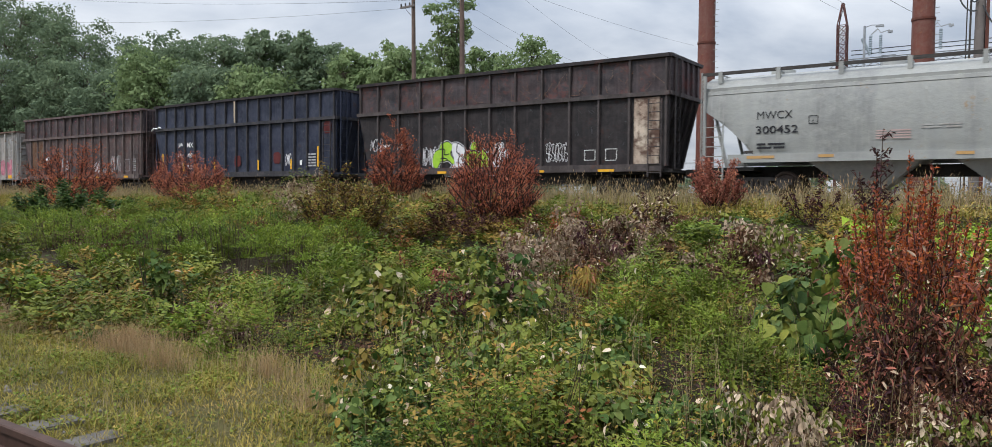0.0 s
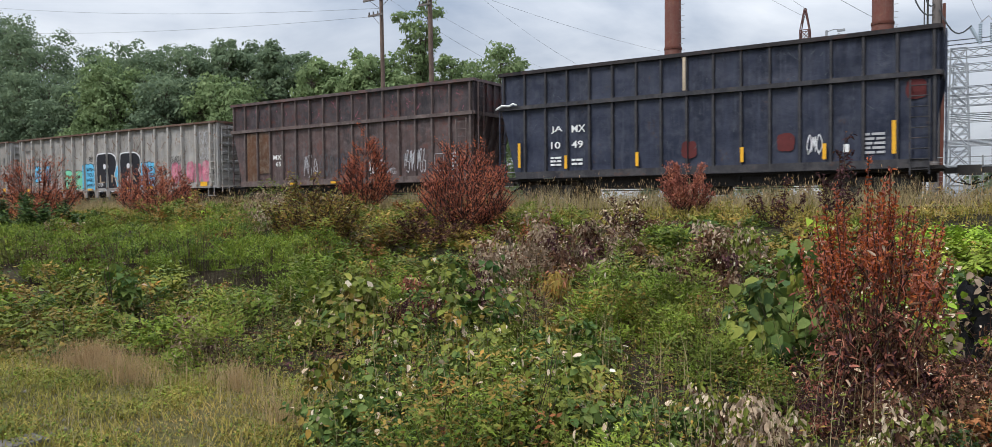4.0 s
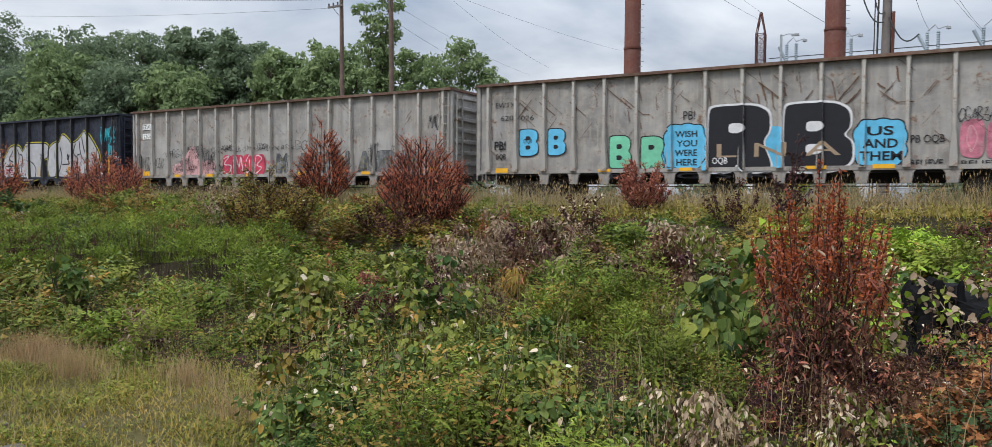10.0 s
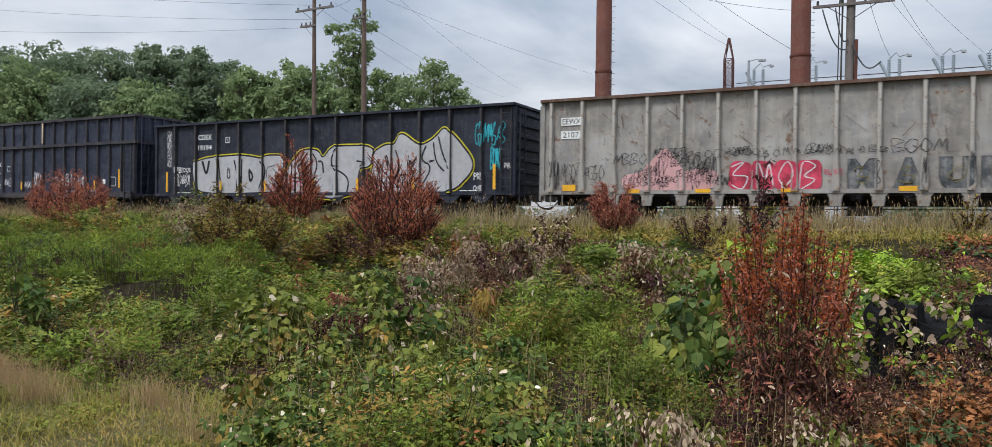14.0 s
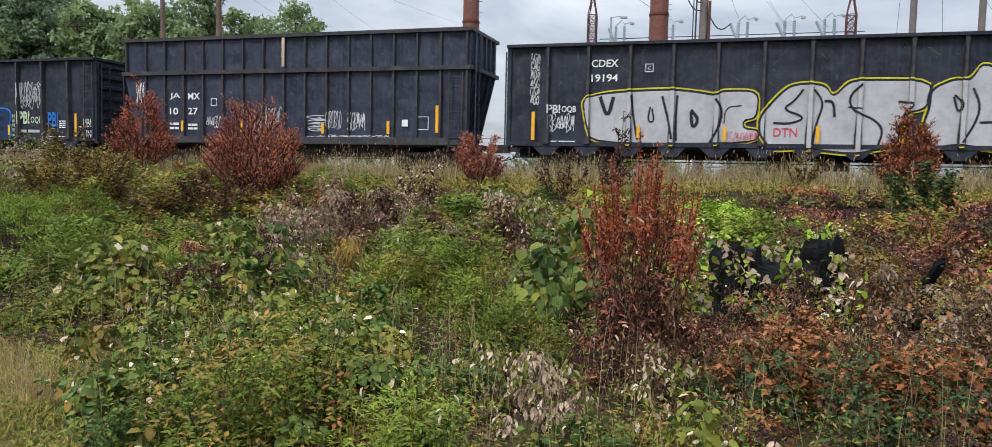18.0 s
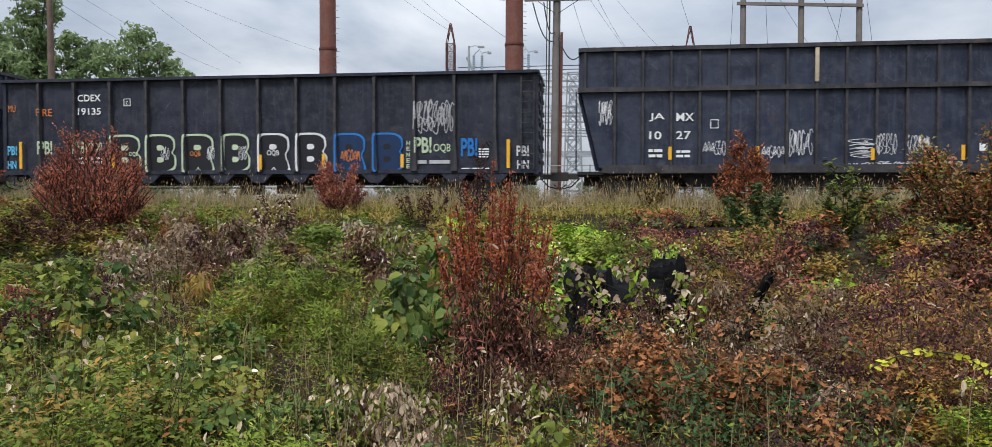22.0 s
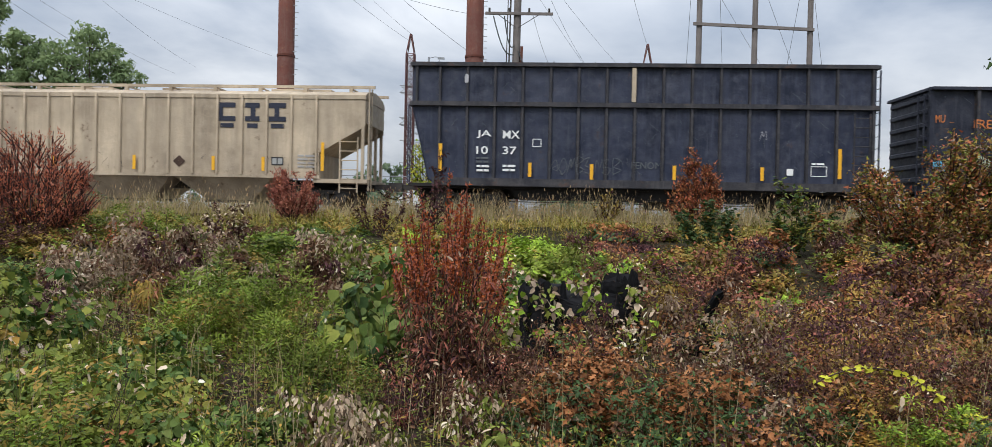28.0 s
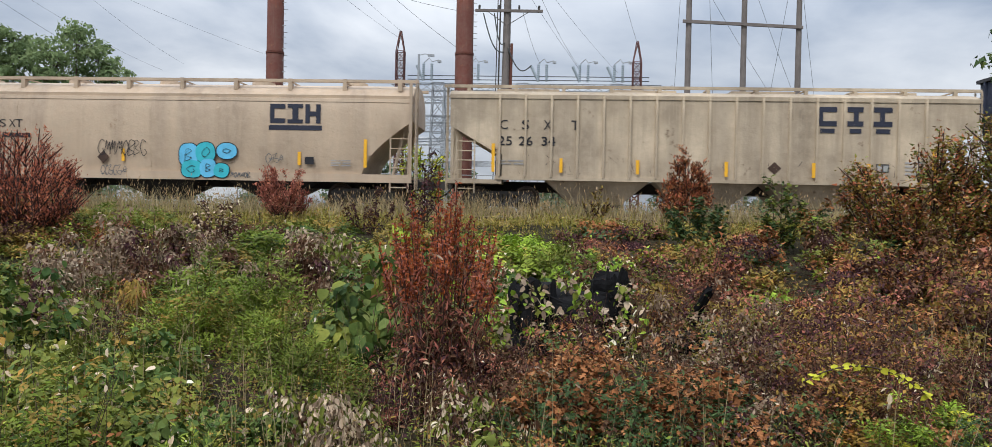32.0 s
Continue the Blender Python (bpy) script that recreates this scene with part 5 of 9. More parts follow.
def paint_car_d(c):
    mark(c, "FWTX", -9.30, 3.53, -8.45, 3.72, M_INK, 0.0)
    mark(c, "620", -9.08, 3.03, -8.53, 3.22, M_INK, 0.0)
    mark(c, "026", -8.20, 3.00, -7.65, 3.19, M_INK, 0.0)
    out = [(S_BLACK, 0.075), (S_TURQ, 0.03)]
    graff(c, "B", -8.20, 1.70, -7.50, 2.62, [(S_BLACK, 0.09), (S_CYAN, 0.045)])
    graff(c, "B", -7.00, 1.70, -6.38, 2.60, [(S_BLACK, 0.09), (S_CYAN, 0.045)])
    graff(c, "B", -4.55, 1.20, -3.85, 2.24, [(S_BLACK, 0.09), (S_GREEN, 0.05)])
    graff(c, "R", -3.38, 1.16, -2.66, 2.18, [(S_BLACK, 0.09), (S_GREEN, 0.05)])
    fill_at(c, -2.70, 1.02, 1.45, 2.45, S_CYAN, 31, 5, depth=0.05, square=0.8)
    fill_at(c, -2.66, 1.05, -1.1, 2.66, S_BLACK, 32, 10, PANEL_Y - 0.003)
    fill_at(c, -2.62, 1.08, -1.14, 2.62, S_CYAN, 32, 10, PANEL_Y - 0.005)
    fill_at(c, 3.30, 1.05, 4.85, 2.56, S_BLACK, 33, 10, PANEL_Y - 0.003)
    fill_at(c, 3.34, 1.08, 4.81, 2.52, S_CYAN, 33, 10, PANEL_Y - 0.005)
    graff(c, "R", -0.95, 1.10, 0.80, 3.02, [(S_WHITE, 0.115), (S_BLACK, 0.075)], PANEL_Y - 0.006)
    graff(c, "B", 1.45, 1.08, 3.20, 2.98, [(S_WHITE, 0.115), (S_BLACK, 0.075)], PANEL_Y - 0.006)
    for i, w in enumerate(("WISH", "YOU", "WERE", "HERE")):
        mark(c, w, -2.22 + 0.05 * (i % 2), 2.16 - i * 0.32, -1.46, 2.38 - i * 0.32, S_BLACK, 0.02, PANEL_Y - 0.012)
    for i, w in enumerate(("US", "AND", "THEM")):
        mark(c, w, 3.72 - 0.1 * i, 2.02 - i * 0.38, 4.45 + 0.12 * i, 2.30 - i * 0.38, S_BLACK, 0.025, PANEL_Y - 0.012)
    mark(c, "BELIEVE", 4.9, 1.06, 5.75, 1.27, S_BLACK, 0.015)
    mark(c, "BELIEVE", 6.2, 1.06, 7.3, 1.22, S_BLACK, 0.01)
    mark(c, "PB!", -1.95, 2.75, -1.55, 3.05, S_BLACK, 0.0)
    mark(c, "PB!", -9.35, 1.9, -8.85, 2.25, S_BLACK, 0.02)
    mark(c, "OQB", -9.3, 1.5, -8.85, 1.75, S_BLACK, 0.02)
    mark(c, "OQB", -0.95, 1.2, -0.45, 1.45, S_WHITE, 0.01, PANEL_Y - 0.02)
    mark(c, "OQB", -8.08, 2.1, -7.72, 2.3, S_BLACK, 0.01, PANEL_Y - 0.012)
    mark(c, "PB OQB", 4.9, 1.72, 5.78, 2.0, S_BLACK, 0.01)
    mark(c, "L N A", -0.8, 1.45, 3.0, 1.9, plain("faded_tan_spray", (0.34, 0.25, 0.17), 0.2), 0.0, PANEL_Y - 0.02)
    for i in range(5):
        x = 6.15 + i * 0.66
        fill_at(c, x, 1.28, x + (0.62 if i != 1 else 0.3), 2.42 - 0.12 * (i % 2), S_FADED_PINK, 50 + i, 3, PANEL_Y - 0.001 * i, 0.12)
        tag_at(c, x + 0.12, 1.5, x + 0.46, 2.2, S_ROSE, 60 + i, 1, 0.03, PANEL_Y - 0.008)
    mark(c, "R U G S K", -4.6, 0.76, 1.0, 0.94, S_BLACK, 0.0, -SIDE - 0.045, posts_too=False)
    tag_at(c, 9.0, 1.5, 9.9, 2.0, S_BLACK, 71, 3, 0.03)
    tag_at(c, 8.5, 3.3, 9.4, 4.0, S_SILVER, 72, 4, 0.03)
    tag_at(c, 8.6, 2.5, 9.5, 3.1, S_SILVER, 73, 3, 0.03)
    tag_at(c, 6.1, 2.35, 7.2, 2.75, S_BLACK, 74, 5, 0.03)
    flats(c, ((-9.26, -8.72, 1.03, 1.2), (-5.0, -4.55, 1.02, 1.12), (-2.05, -1.61, 1.02, 1.13), (2.0, 2.6, 1.02, 1.13), (3.9, 4.5, 1.02, 1.15), (8.7, 9.25, 1.06, 1.3)), -SIDE - 0.08)
    scratches(c, -9.8, 9.8, 1.6, 4.3, M_RIM, PANEL_Y - 0.001, 301, 110, bold=2.2)
    scratches(c, -9.8, 9.8, 1.2, 4.3, S_SILVER, PANEL_Y - 0.001, 302, 90)
    scratches(c, -1.5, 4.5, 3.0, 4.3, M_RUSTPATCH, PANEL_Y - 0.002, 303, 34, bold=4.0)
    scratches(c, -9.0, -1.5, 3.0, 4.2, M_RUSTPATCH, PANEL_Y - 0.002, 304, 18, bold=3.0)


def paint_car_e(c):
    plate(c, -9.24, 3.49, -8.42, 3.78, M_WHITE)
    plate(c, -9.24, 3.00, -8.46, 3.29, M_WHITE)
    mark(c, "EEWX", -9.18, 3.54, -8.48, 3.74, M_INK, 0.0, PANEL_Y - 0.004)
    mark(c, "2107", -9.15, 3.05, -8.55, 3.25, M_INK, 0.0, PANEL_Y - 0.004)
    cloud = ((-6.9, 1.1), (-3.6, 1.1), (-3.5, 1.7), (-4.2, 1.85), (-4.7, 1.75), (-5.0, 2.15), (-5.35, 2.62), (-5.8, 2.2), (-6.15, 1.75), (-6.9, 1.65))
    over_posts(flat_shape(c, rounded(cloud), S_ROSE, PANEL_Y - 0.001), c)
    for i in range(9):
        tag_at(c, -6.85 + i * 0.37, 1.15 + 0.2 * (i % 3), -6.4 + i * 0.37, 1.6 + 0.2 * (i % 4), S_BLACK, 90 + i, 2, 0.022, PANEL_Y - 0.005)
    for i in range(4):
        x = -3.25 + i * 0.70
        fill_at(c, x, 1.07, x + 0.76, 2.06, S_FADED_RED, 100 + i, 4, PANEL_Y - 0.002 * i, 0.16)
        tag_at(c, x + 0.10, 1.15, x + 0.66, 2.0, S_WHITE, 105 + i, 1, 0.05, PANEL_Y - 0.012)
    for ch, x0, x1 in (("M", 0.34, 1.14), ("A", 1.57, 2.42), ("U", 2.80, 3.70), ("N", 3.85, 4.80), ("A", 5.12, 5.94), ("R", 6.22, 7.25), ("D", 7.54, 8.40), ("1", 8.85, 9.45)):
        graff(c, ch, x0 + 0.05, 1.12, x1 - 0.05, 1.98, [(S_FADED_BLACK, 0.085), (S_FADED, 0.055)])
        tag_at(c, x0 + 0.2, 1.3, x1 - 0.2, 1.75, plain("olive_spray", (0.22, 0.18, 0.06), 0.2) if ch == "M" else bpy.data.materials["olive_spray"], ord(ch), 1, 0.03, PANEL_Y - 0.02)
    for i in range(22):
        x = -5.3 + i * 0.31
        tag_at(c, x, 2.20 + 0.04 * math.sin(i), x + 0.24, 2.42 + 0.05 * math.sin(i * 1.7), S_BLACK, 120 + i, 1, 0.022)
    for i, (x0, z0, x1, z1) in enumerate(((-9.24, 1.4, -8.46, 2.1), (-8.35, 1.5, -7.6, 2.0), (-7.2, 2.0, -6.0, 2.4), (1.5, 2.2, 3.0, 2.6), (8.84, 2.82, 9.55, 3.43), (-4.5, 1.4, -3.6, 2.2), (5.9, 1.2, 6.3, 2.4), (-9.7, 1.2, -9.3, 2.2))):
        tag_at(c, x0, z0, x1, z1, S_BLACK, 150 + i, 3, 0.026)
    for i in range(26):
        x = -6.4 + (i * 0.613) % 7.0
        z = 1.25 + 0.33 * ((i * 7) % 4)
        if x < -3.4 or z > 1.95:
            tag_at(c, x, z, x + 0.45, z + 0.30, S_BLACK, 400 + i, 2, 0.026, PANEL_Y - 0.006)
    for i in range(7):
        x = 1.2 * i + 1.2
        tag_at(c, x - 0.06, 1.2, x + 0.07, 1.95 + 0.12 * (i % 3), S_BLACK, 440 + i, 1, 0.022, -SIDE - 0.166)
    mark(c, "WILL NOT", -0.35, 1.55, 0.2, 1.75, S_RED, 0.0)
    for i in range(12):
        tag_at(c, -8.0 + i * 1.41, 0.75, -7.7 + i * 1.41, 0.95, S_BLACK, 170 + i, 2, 0.02, -SIDE - 0.045)
    flats(c, ((-9.14, -8.63, 1.1, 1.33), (-6.7, -6.25, 1.02, 1.15), (-4.33, -3.82, 1.02, 1.15), (-1.6, -1.1, 1.02, 1.14), (1.74, 2.23, 1.04, 1.19), (5.4, 5.9, 1.03, 1.16), (8.95, 9.43, 1.09, 1.32)), -SIDE - 0.08)
    scratches(c, -9.8, 9.8, 2.2, 4.3, M_RIM, PANEL_Y - 0.001, 321, 80, bold=2.0)
    scratches(c, -9.8, 9.8, 2.2, 4.3, S_GREY, PANEL_Y - 0.001, 322, 160)


def cdex(c, number):
    mark(c, "CDEX", -6.95, 3.65, -6.05, 3.90)
    mark(c, number, -6.95, 3.16, -6.05, 3.41)
    outline_box(c, -5.15, 3.46, -4.88, 3.73)
    mark(c, "C", -5.06, 3.52, -4.97, 3.64)


def paint_car_f(c):
    cdex(c, "19194")
    scratches(c, -9.7, 9.7, 2.9, 4.3, S_GREY, PANEL_Y - 0.001, 179, 90)
    masses = (
        ((-6.85, 1.11), (-1.62, 1.15), (-1.48, 1.52), (-1.99, 1.58), (-1.99, 1.89), (-1.60, 1.96), (-1.56, 2.77), (-2.67, 2.78), (-2.81, 2.63), (-3.48, 2.75), (-4.26, 2.84), (-5.60, 2.80), (-6.47, 2.73), (-7.22, 2.58), (-7.03, 1.73)),
        ((-1.07, 0.96), (-0.21, 1.03), (1.32, 0.85), (2.03, 1.03), (2.59, 1.08), (2.61, 2.10), (3.26, 2.24), (3.39, 3.03), (1.44, 3.07), (1.09, 3.00), (0.67, 2.54), (0.39, 2.93), (-0.21, 2.98), (-0.61, 2.90), (-0.95, 2.59), (-1.46, 1.95), (-1.44, 1.46), (-1.32, 1.27)),
        ((3.45, 1.06), (4.18, 1.20), (5.12, 1.01), (7.21, 1.13), (8.04, 1.88), (8.09, 2.33), (7.26, 3.28), (6.77, 3.65), (6.46, 3.34), (6.20, 3.14), (5.62, 2.93), (4.70, 3.57), (4.41, 3.01), (3.97, 3.06), (3.39, 2.78), (3.38, 2.25), (3.22, 1.69)),
    )
    for i, pts in enumerate(masses):
        for j, (material, d) in enumerate(((S_YELLOW, 0.125), (S_BLACK, 0.075), (S_SILVER, 0.0))):
            over_posts(flat_shape(c, rounded(swollen(pts, d) if d else pts), material, PANEL_Y - 0.003 * (3 * j + i + 1)), c)
    for pts, width in (
        (((-6.63, 2.66), (-6.35, 1.89), (-6.17, 2.64)), 0.11),
        (((-5.57, 2.71), (-5.49, 1.99), (-5.34, 1.22)), 0.06),
        (((-4.94, 2.31), (-5.02, 1.81), (-4.79, 1.81), (-4.88, 2.25)), 0.05),
        (((-4.56, 2.65), (-4.34, 1.88), (-4.21, 1.23)), 0.07),
        (((-4.07, 2.68), (-4.10, 2.00), (-4.07, 1.18)), 0.06),
        (((-3.62, 2.20), (-3.35, 1.88), (-3.56, 1.56), (-3.62, 2.13)), 0.09),
        (((-2.86, 2.56), (-2.62, 2.20), (-2.73, 1.61), (-3.00, 1.14)), 0.07),
        (((-2.05, 2.33), (-2.54, 2.29), (-2.57, 1.76)), 0.03),
        (((-0.21, 2.83), (-0.48, 2.45), (-0.83, 2.21), (-0.09, 1.96), (-0.53, 1.75), (-1.07, 1.78)), 0.06),
        (((0.10, 2.83), (0.41, 2.41), (0.20, 1.79), (0.10, 1.01)), 0.06),
        (((0.41, 2.46), (0.67, 2.46), (0.72, 1.96)), 0.07),
        (((1.47, 2.97), (1.09, 2.59), (1.23, 2.14), (1.82, 1.92), (2.12, 1.58), (1.98, 1.08)), 0.06),
        (((1.09, 2.27), (1.51, 2.22)), 0.04),
        (((2.49, 2.43), (3.01, 2.36), (2.63, 2.10), (2.54, 1.18)), 0.06),
        (((3.38, 2.93), (3.26, 2.43), (3.34, 2.26)), 0.06),
        (((3.99, 2.62), (4.24, 2.37), (4.11, 2.04), (3.97, 2.57)), 0.06),
        (((4.47, 2.82), (4.70, 2.27), (4.53, 1.67), (4.24, 1.20)), 0.06),
        (((5.56, 2.63), (5.18, 2.00), (5.48, 1.83), (4.68, 1.80)), 0.06),
        (((5.18, 2.40), (5.33, 2.18), (5.14, 2.05), (5.18, 2.38)), 0.07),
        (((5.95, 2.96), (5.67, 2.38), (6.27, 2.14), (5.77, 1.34), (5.33, 1.06)), 0.06),
        (((6.29, 3.09), (6.40, 2.29), (6.80, 1.92)), 0.06),
        (((6.52, 3.31), (6.74, 2.52), (7.06, 2.00)), 0.06),
        (((6.09, 2.31), (6.33, 2.36)), 0.07),
    ):
        over_posts(stroke(c, smooth_line(pts), width * 1.15, S_BLACK, PANEL_Y - 0.034), c)
    mark(c, "DTN", -1.05, 1.35, -0.35, 1.62, S_RED, 0.0, PANEL_Y - 0.04)
    tag_at(c, -2.4, 1.15, -1.5, 1.5, S_RED, 192, 4, 0.02, PANEL_Y - 0.04)
    tag_at(c, 8.15, 2.9, 9.5, 3.75, S_TURQ, 193, 5, 0.05)
    tag_at(c, 8.85, 1.95, 9.3, 2.8, S_TURQ, 194, 3, 0.05)
    mark(c, "PB!", 8.12, 1.55, 8.5, 1.85, S_WHITE, 0.02)
    mark(c, "OQB", 8.1, 1.1, 8.55, 1.35, S_WHITE, 0.02)
    mark(c, "PB!", -8.45, 2.1, -8.0, 2.4, S_WHITE, 0.02)
    mark(c, "OQB", -7.95, 2.1, -7.45, 2.35, S_WHITE, 0.01)
    tag_at(c, -8.4, 1.45, -7.5, 2.05, S_WHITE, 195, 5, 0.03)
    for i in range(6):
        tag_at(c, -9.08, 2.4 + i * 0.29, -8.76, 2.7 + i * 0.29, S_WHITE, 196 + i, 2, 0.025)
    mark(c, "PB!", 9.45, 1.95, 9.75, 2.2, S_WHITE, 0.01)
    bars(c, -8.4, 1.12, 0.95, 0.05, 1, M_WHITE, PANEL_Y)
    bars(c, 7.5, 1.12, 1.0, 0.05, 1, M_WHITE, PANEL_Y)
    strips(c, ((-8.92, 1.18, 2.15), (-5.3, 1.27, 1.68), (-2.54, 1.18, 1.66), (0.25, 1.15, 1.68), (2.61, 1.16, 1.68), (5.4, 1.17, 1.68), (9.09, 1.18, 2.15)), -SIDE - 0.163)


def paint_car_g(c):
    reporting(c, "JA", "MX", "10", "27", -5.33, -4.45, 2.68, 2.08)
    bars(c, -5.35, 1.45, 0.45, 0.35, 2, M_WHITE, PANEL_Y)
    bars(c, -4.45, 1.45, 0.45, 0.3, 2, M_WHITE, PANEL_Y)
    outline_box(c, -3.35, 2.43, -3.08, 2.72)
    for i, (x0, z0, x1, z1) in enumerate(((-3.59, 1.56, -2.85, 2.01), (-1.71, 1.46, -0.99, 1.84), (-0.82, 1.53, -0.11, 2.36), (1.84, 1.55, 2.49, 2.18), (2.78, 1.47, 3.47, 2.14), (-7.0, 2.6, -6.55, 3.39), (0.92, 1.1, 2.1, 1.27), (1.9, 1.2, 4.5, 1.3))):
        tag_at(c, x0, z0, x1, z1, S_WHITE, 210 + i, 4 if i != 7 else 8, 0.026)
    for k in range(5):
        tag_at(c, 0.98, 1.45 + k * 0.12, 1.7, 1.56 + k * 0.12, S_WHITE, 225 + k, 1, 0.03)
    outline_box(c, 5.48, 1.51, 6.02, 1.99)
    plate(c, 4.97, 1.63, 5.2, 1.88, M_WHITE)
    strips(c, ((-4.66, 1.40, 1.83), (-1.85, 1.38, 1.82), (1.73, 1.35, 1.73), (4.45, 1.34, 1.82), (6.38, 1.40, 2.38)))
    part("scar", boxes((-0.07, 0.05, -SIDE - 0.118, -SIDE - 0.101, 3.9, 5.0)), M_CREAM, c)
    scratches(c, -7, 7, 3.9, 4.95, S_GREY, PANEL_Y - 0.001, 241, 50)
    scratches(c, -6.5, 6.5, 1.4, 3.6, S_GREY, PANEL_Y - 0.001, 242, 60)


def paint_car_h(c):
    cdex(c, "19135")
    pale = spray("pale_green_spray", (0.50, 0.60, 0.42))
    for ch, x0, x1, m in (("B", -5.6, -4.55, pale), ("B", -4.2, -3.2, pale), ("R", -2.8, -1.75, pale), ("B", -1.3, -0.4, pale), ("R", 0.05, 1.08, S_WHITE), ("B", 1.45, 2.45, S_WHITE)):
        graff(c, ch, x0 + 0.06, 1.16, x1 - 0.06, 2.30, [(m, 0.125), (S_BLACK, 0.055)])
    for ch, x0, x1 in (("R", 2.85, 3.85), ("B", 4.22, 5.22)):
        graff(c, ch, x0 + 0.06, 1.14, x1 - 0.06, 2.28, [(S_BLACK, 0.02), (S_BLUE, 0.12), (S_INKBLUE, 0.055)])
    for i, x in enumerate((-3.7, -1.95, -0.75)):
        tag_at(c, x, 1.5, x + 0.3, 1.95, S_WHITE, 250 + i, 3, 0.02, PANEL_Y - 0.03)
    mark(c, "OQB", -4.95, 1.62, -4.6, 1.8, pale, 0.02, PANEL_Y - 0.02)
    mark(c, "OQB", 0.3, 1.6, 0.75, 1.82, S_WHITE, 0.01, PANEL_Y - 0.02)
    mark(c, "OQB", -2.6, 1.6, -2.2, 1.8, S_ORANGE, 0.01, PANEL_Y - 0.02)
    tag_at(c, 3.0, 1.4, 3.7, 1.8, S_ORANGE, 255, 4, 0.03, PANEL_Y - 0.02)
    tag_at(c, 5.6, 2.4, 7.05, 3.45, S_SILVER, 256, 6, 0.045)
    tag_at(c, 5.8, 2.6, 6.9, 3.4, S_SILVER, 257, 5, 0.035)
    for x0, z0, x1, z1, m in ((5.66, 1.68, 6.25, 2.24, pale), (-8.5, 1.72, -8.0, 2.22, pale), (-7.1, 1.72, -6.6, 2.2, pale), (7.28, 1.55, 7.85, 2.2, S_BLUE), (-9.8, 1.7, -9.42, 2.05, S_CYAN), (9.2, 1.55, 9.62, 1.92, S_WHITE)):
        mark(c, "PB!", x0, z0, x1, z1, m, 0.025)
    mark(c, "OQB", 6.32, 1.68, 6.92, 2.0, pale, 0.01)
    mark(c, "OQB", -6.55, 1.8, -6.0, 2.15, pale, 0.01)
    mark(c, "HN", -9.8, 1.2, -9.45, 1.5, S_CYAN, 0.02)
    mark(c, "HN", 9.22, 1.12, 9.62, 1.42, S_WHITE, 0.02)
    bars(c, 5.71, 1.27, 1.18, 0.22, 1, S_SILVER, PANEL_Y)
    mark(c, "FRE", -8.54, 3.13, -7.98, 3.40, S_ORANGE, 0.0)
    mark(c, "MU", -9.75, 3.3, -9.45, 3.55, S_ORANGE, 0.0)
    for i, ch in enumerate("HENEE"):
        mark(c, ch, 5.38, 1.95 - i * 0.2, 5.5, 2.1 - i * 0.2, pale, 0.02, PANEL_Y - 0.08, posts_too=False)
    bars(c, -7.1, 1.35, 1.1, 0.3, 2, M_WHITE, PANEL_Y)
    bars(c, -8.5, 1.14, 0.9, 0.06, 1, M_WHITE, PANEL_Y)
    bars(c, 7.3, 1.12, 0.95, 0.06, 1, M_WHITE, PANEL_Y)
    bars(c, 7.9, 1.5, 0.35, 0.35, 4, M_WHITE, PANEL_Y)
    strips(c, ((-9.16, 1.2, 2.19), (-5.5, 1.2, 1.7), (0.1, 1.13, 1.66), (2.42, 1.2, 1.67), (5.24, 1.18, 1.64), (8.93, 1.15, 2.12)), -SIDE - 0.163)
    scratches(c, -9.7, 9.7, 1.5, 4.3, S_GREY, PANEL_Y - 0.001, 271, 110)


def paint_car_i(c):
    reporting(c, "JA", "MX", "10", "37", -5.50, -4.60, 2.58, 2.04)
    bars(c, -5.5, 1.72, 0.41, 0.25, 2, S_GREY, PANEL_Y)
    bars(c, -5.48, 1.42, 0.42, 0.28, 2, M_WHITE, PANEL_Y)
    bars(c, -4.59, 1.44, 0.43, 0.28, 2, M_WHITE, PANEL_Y)
    outline_box(c, -3.59, 2.31, -3.29, 2.58)
    tag_at(c, -3.0, 1.4, -0.6, 1.95, S_GREY, 280, 6, 0.03)
    mark(c, "FENOM", -0.25, 1.62, 0.75, 1.85, S_GREY, 0.0)
    plate(c, 4.87, 1.48, 5.08, 1.70, M_WHITE)
    outline_box(c, 5.65, 1.46, 6.17, 1.80)
    bars(c, 5.68, 1.82, 0.4, 0.12, 1, M_WHITE, PANEL_Y)
    strips(c, ((-6.72, 1.42, 2.37), (-3.66, 1.28, 1.76), (-1.58, 1.23, 1.75), (1.17, 1.26, 1.74), (4.05, 1.28, 1.73), (6.55, 1.39, 2.38)))
    part("scar", boxes((-0.29, -0.15, -SIDE - 0.118, -SIDE - 0.101, 3.85, 5.0)), M_CREAM, c)
    tag_at(c, 3.95, 2.6, 4.2, 2.95, S_SILVER, 285, 1, 0.02)
    scratches(c, -7, 7, 3.9, 4.95, S_GREY, PANEL_Y - 0.001, 287, 40)
    scratches(c, -6.5, 6.5, 1.4, 3.6, S_GREY, PANEL_Y - 0.001, 288, 80)
    fill_at(c, -5.95, 4.45, -5.8, 4.75, S_SILVER, 286, 2)


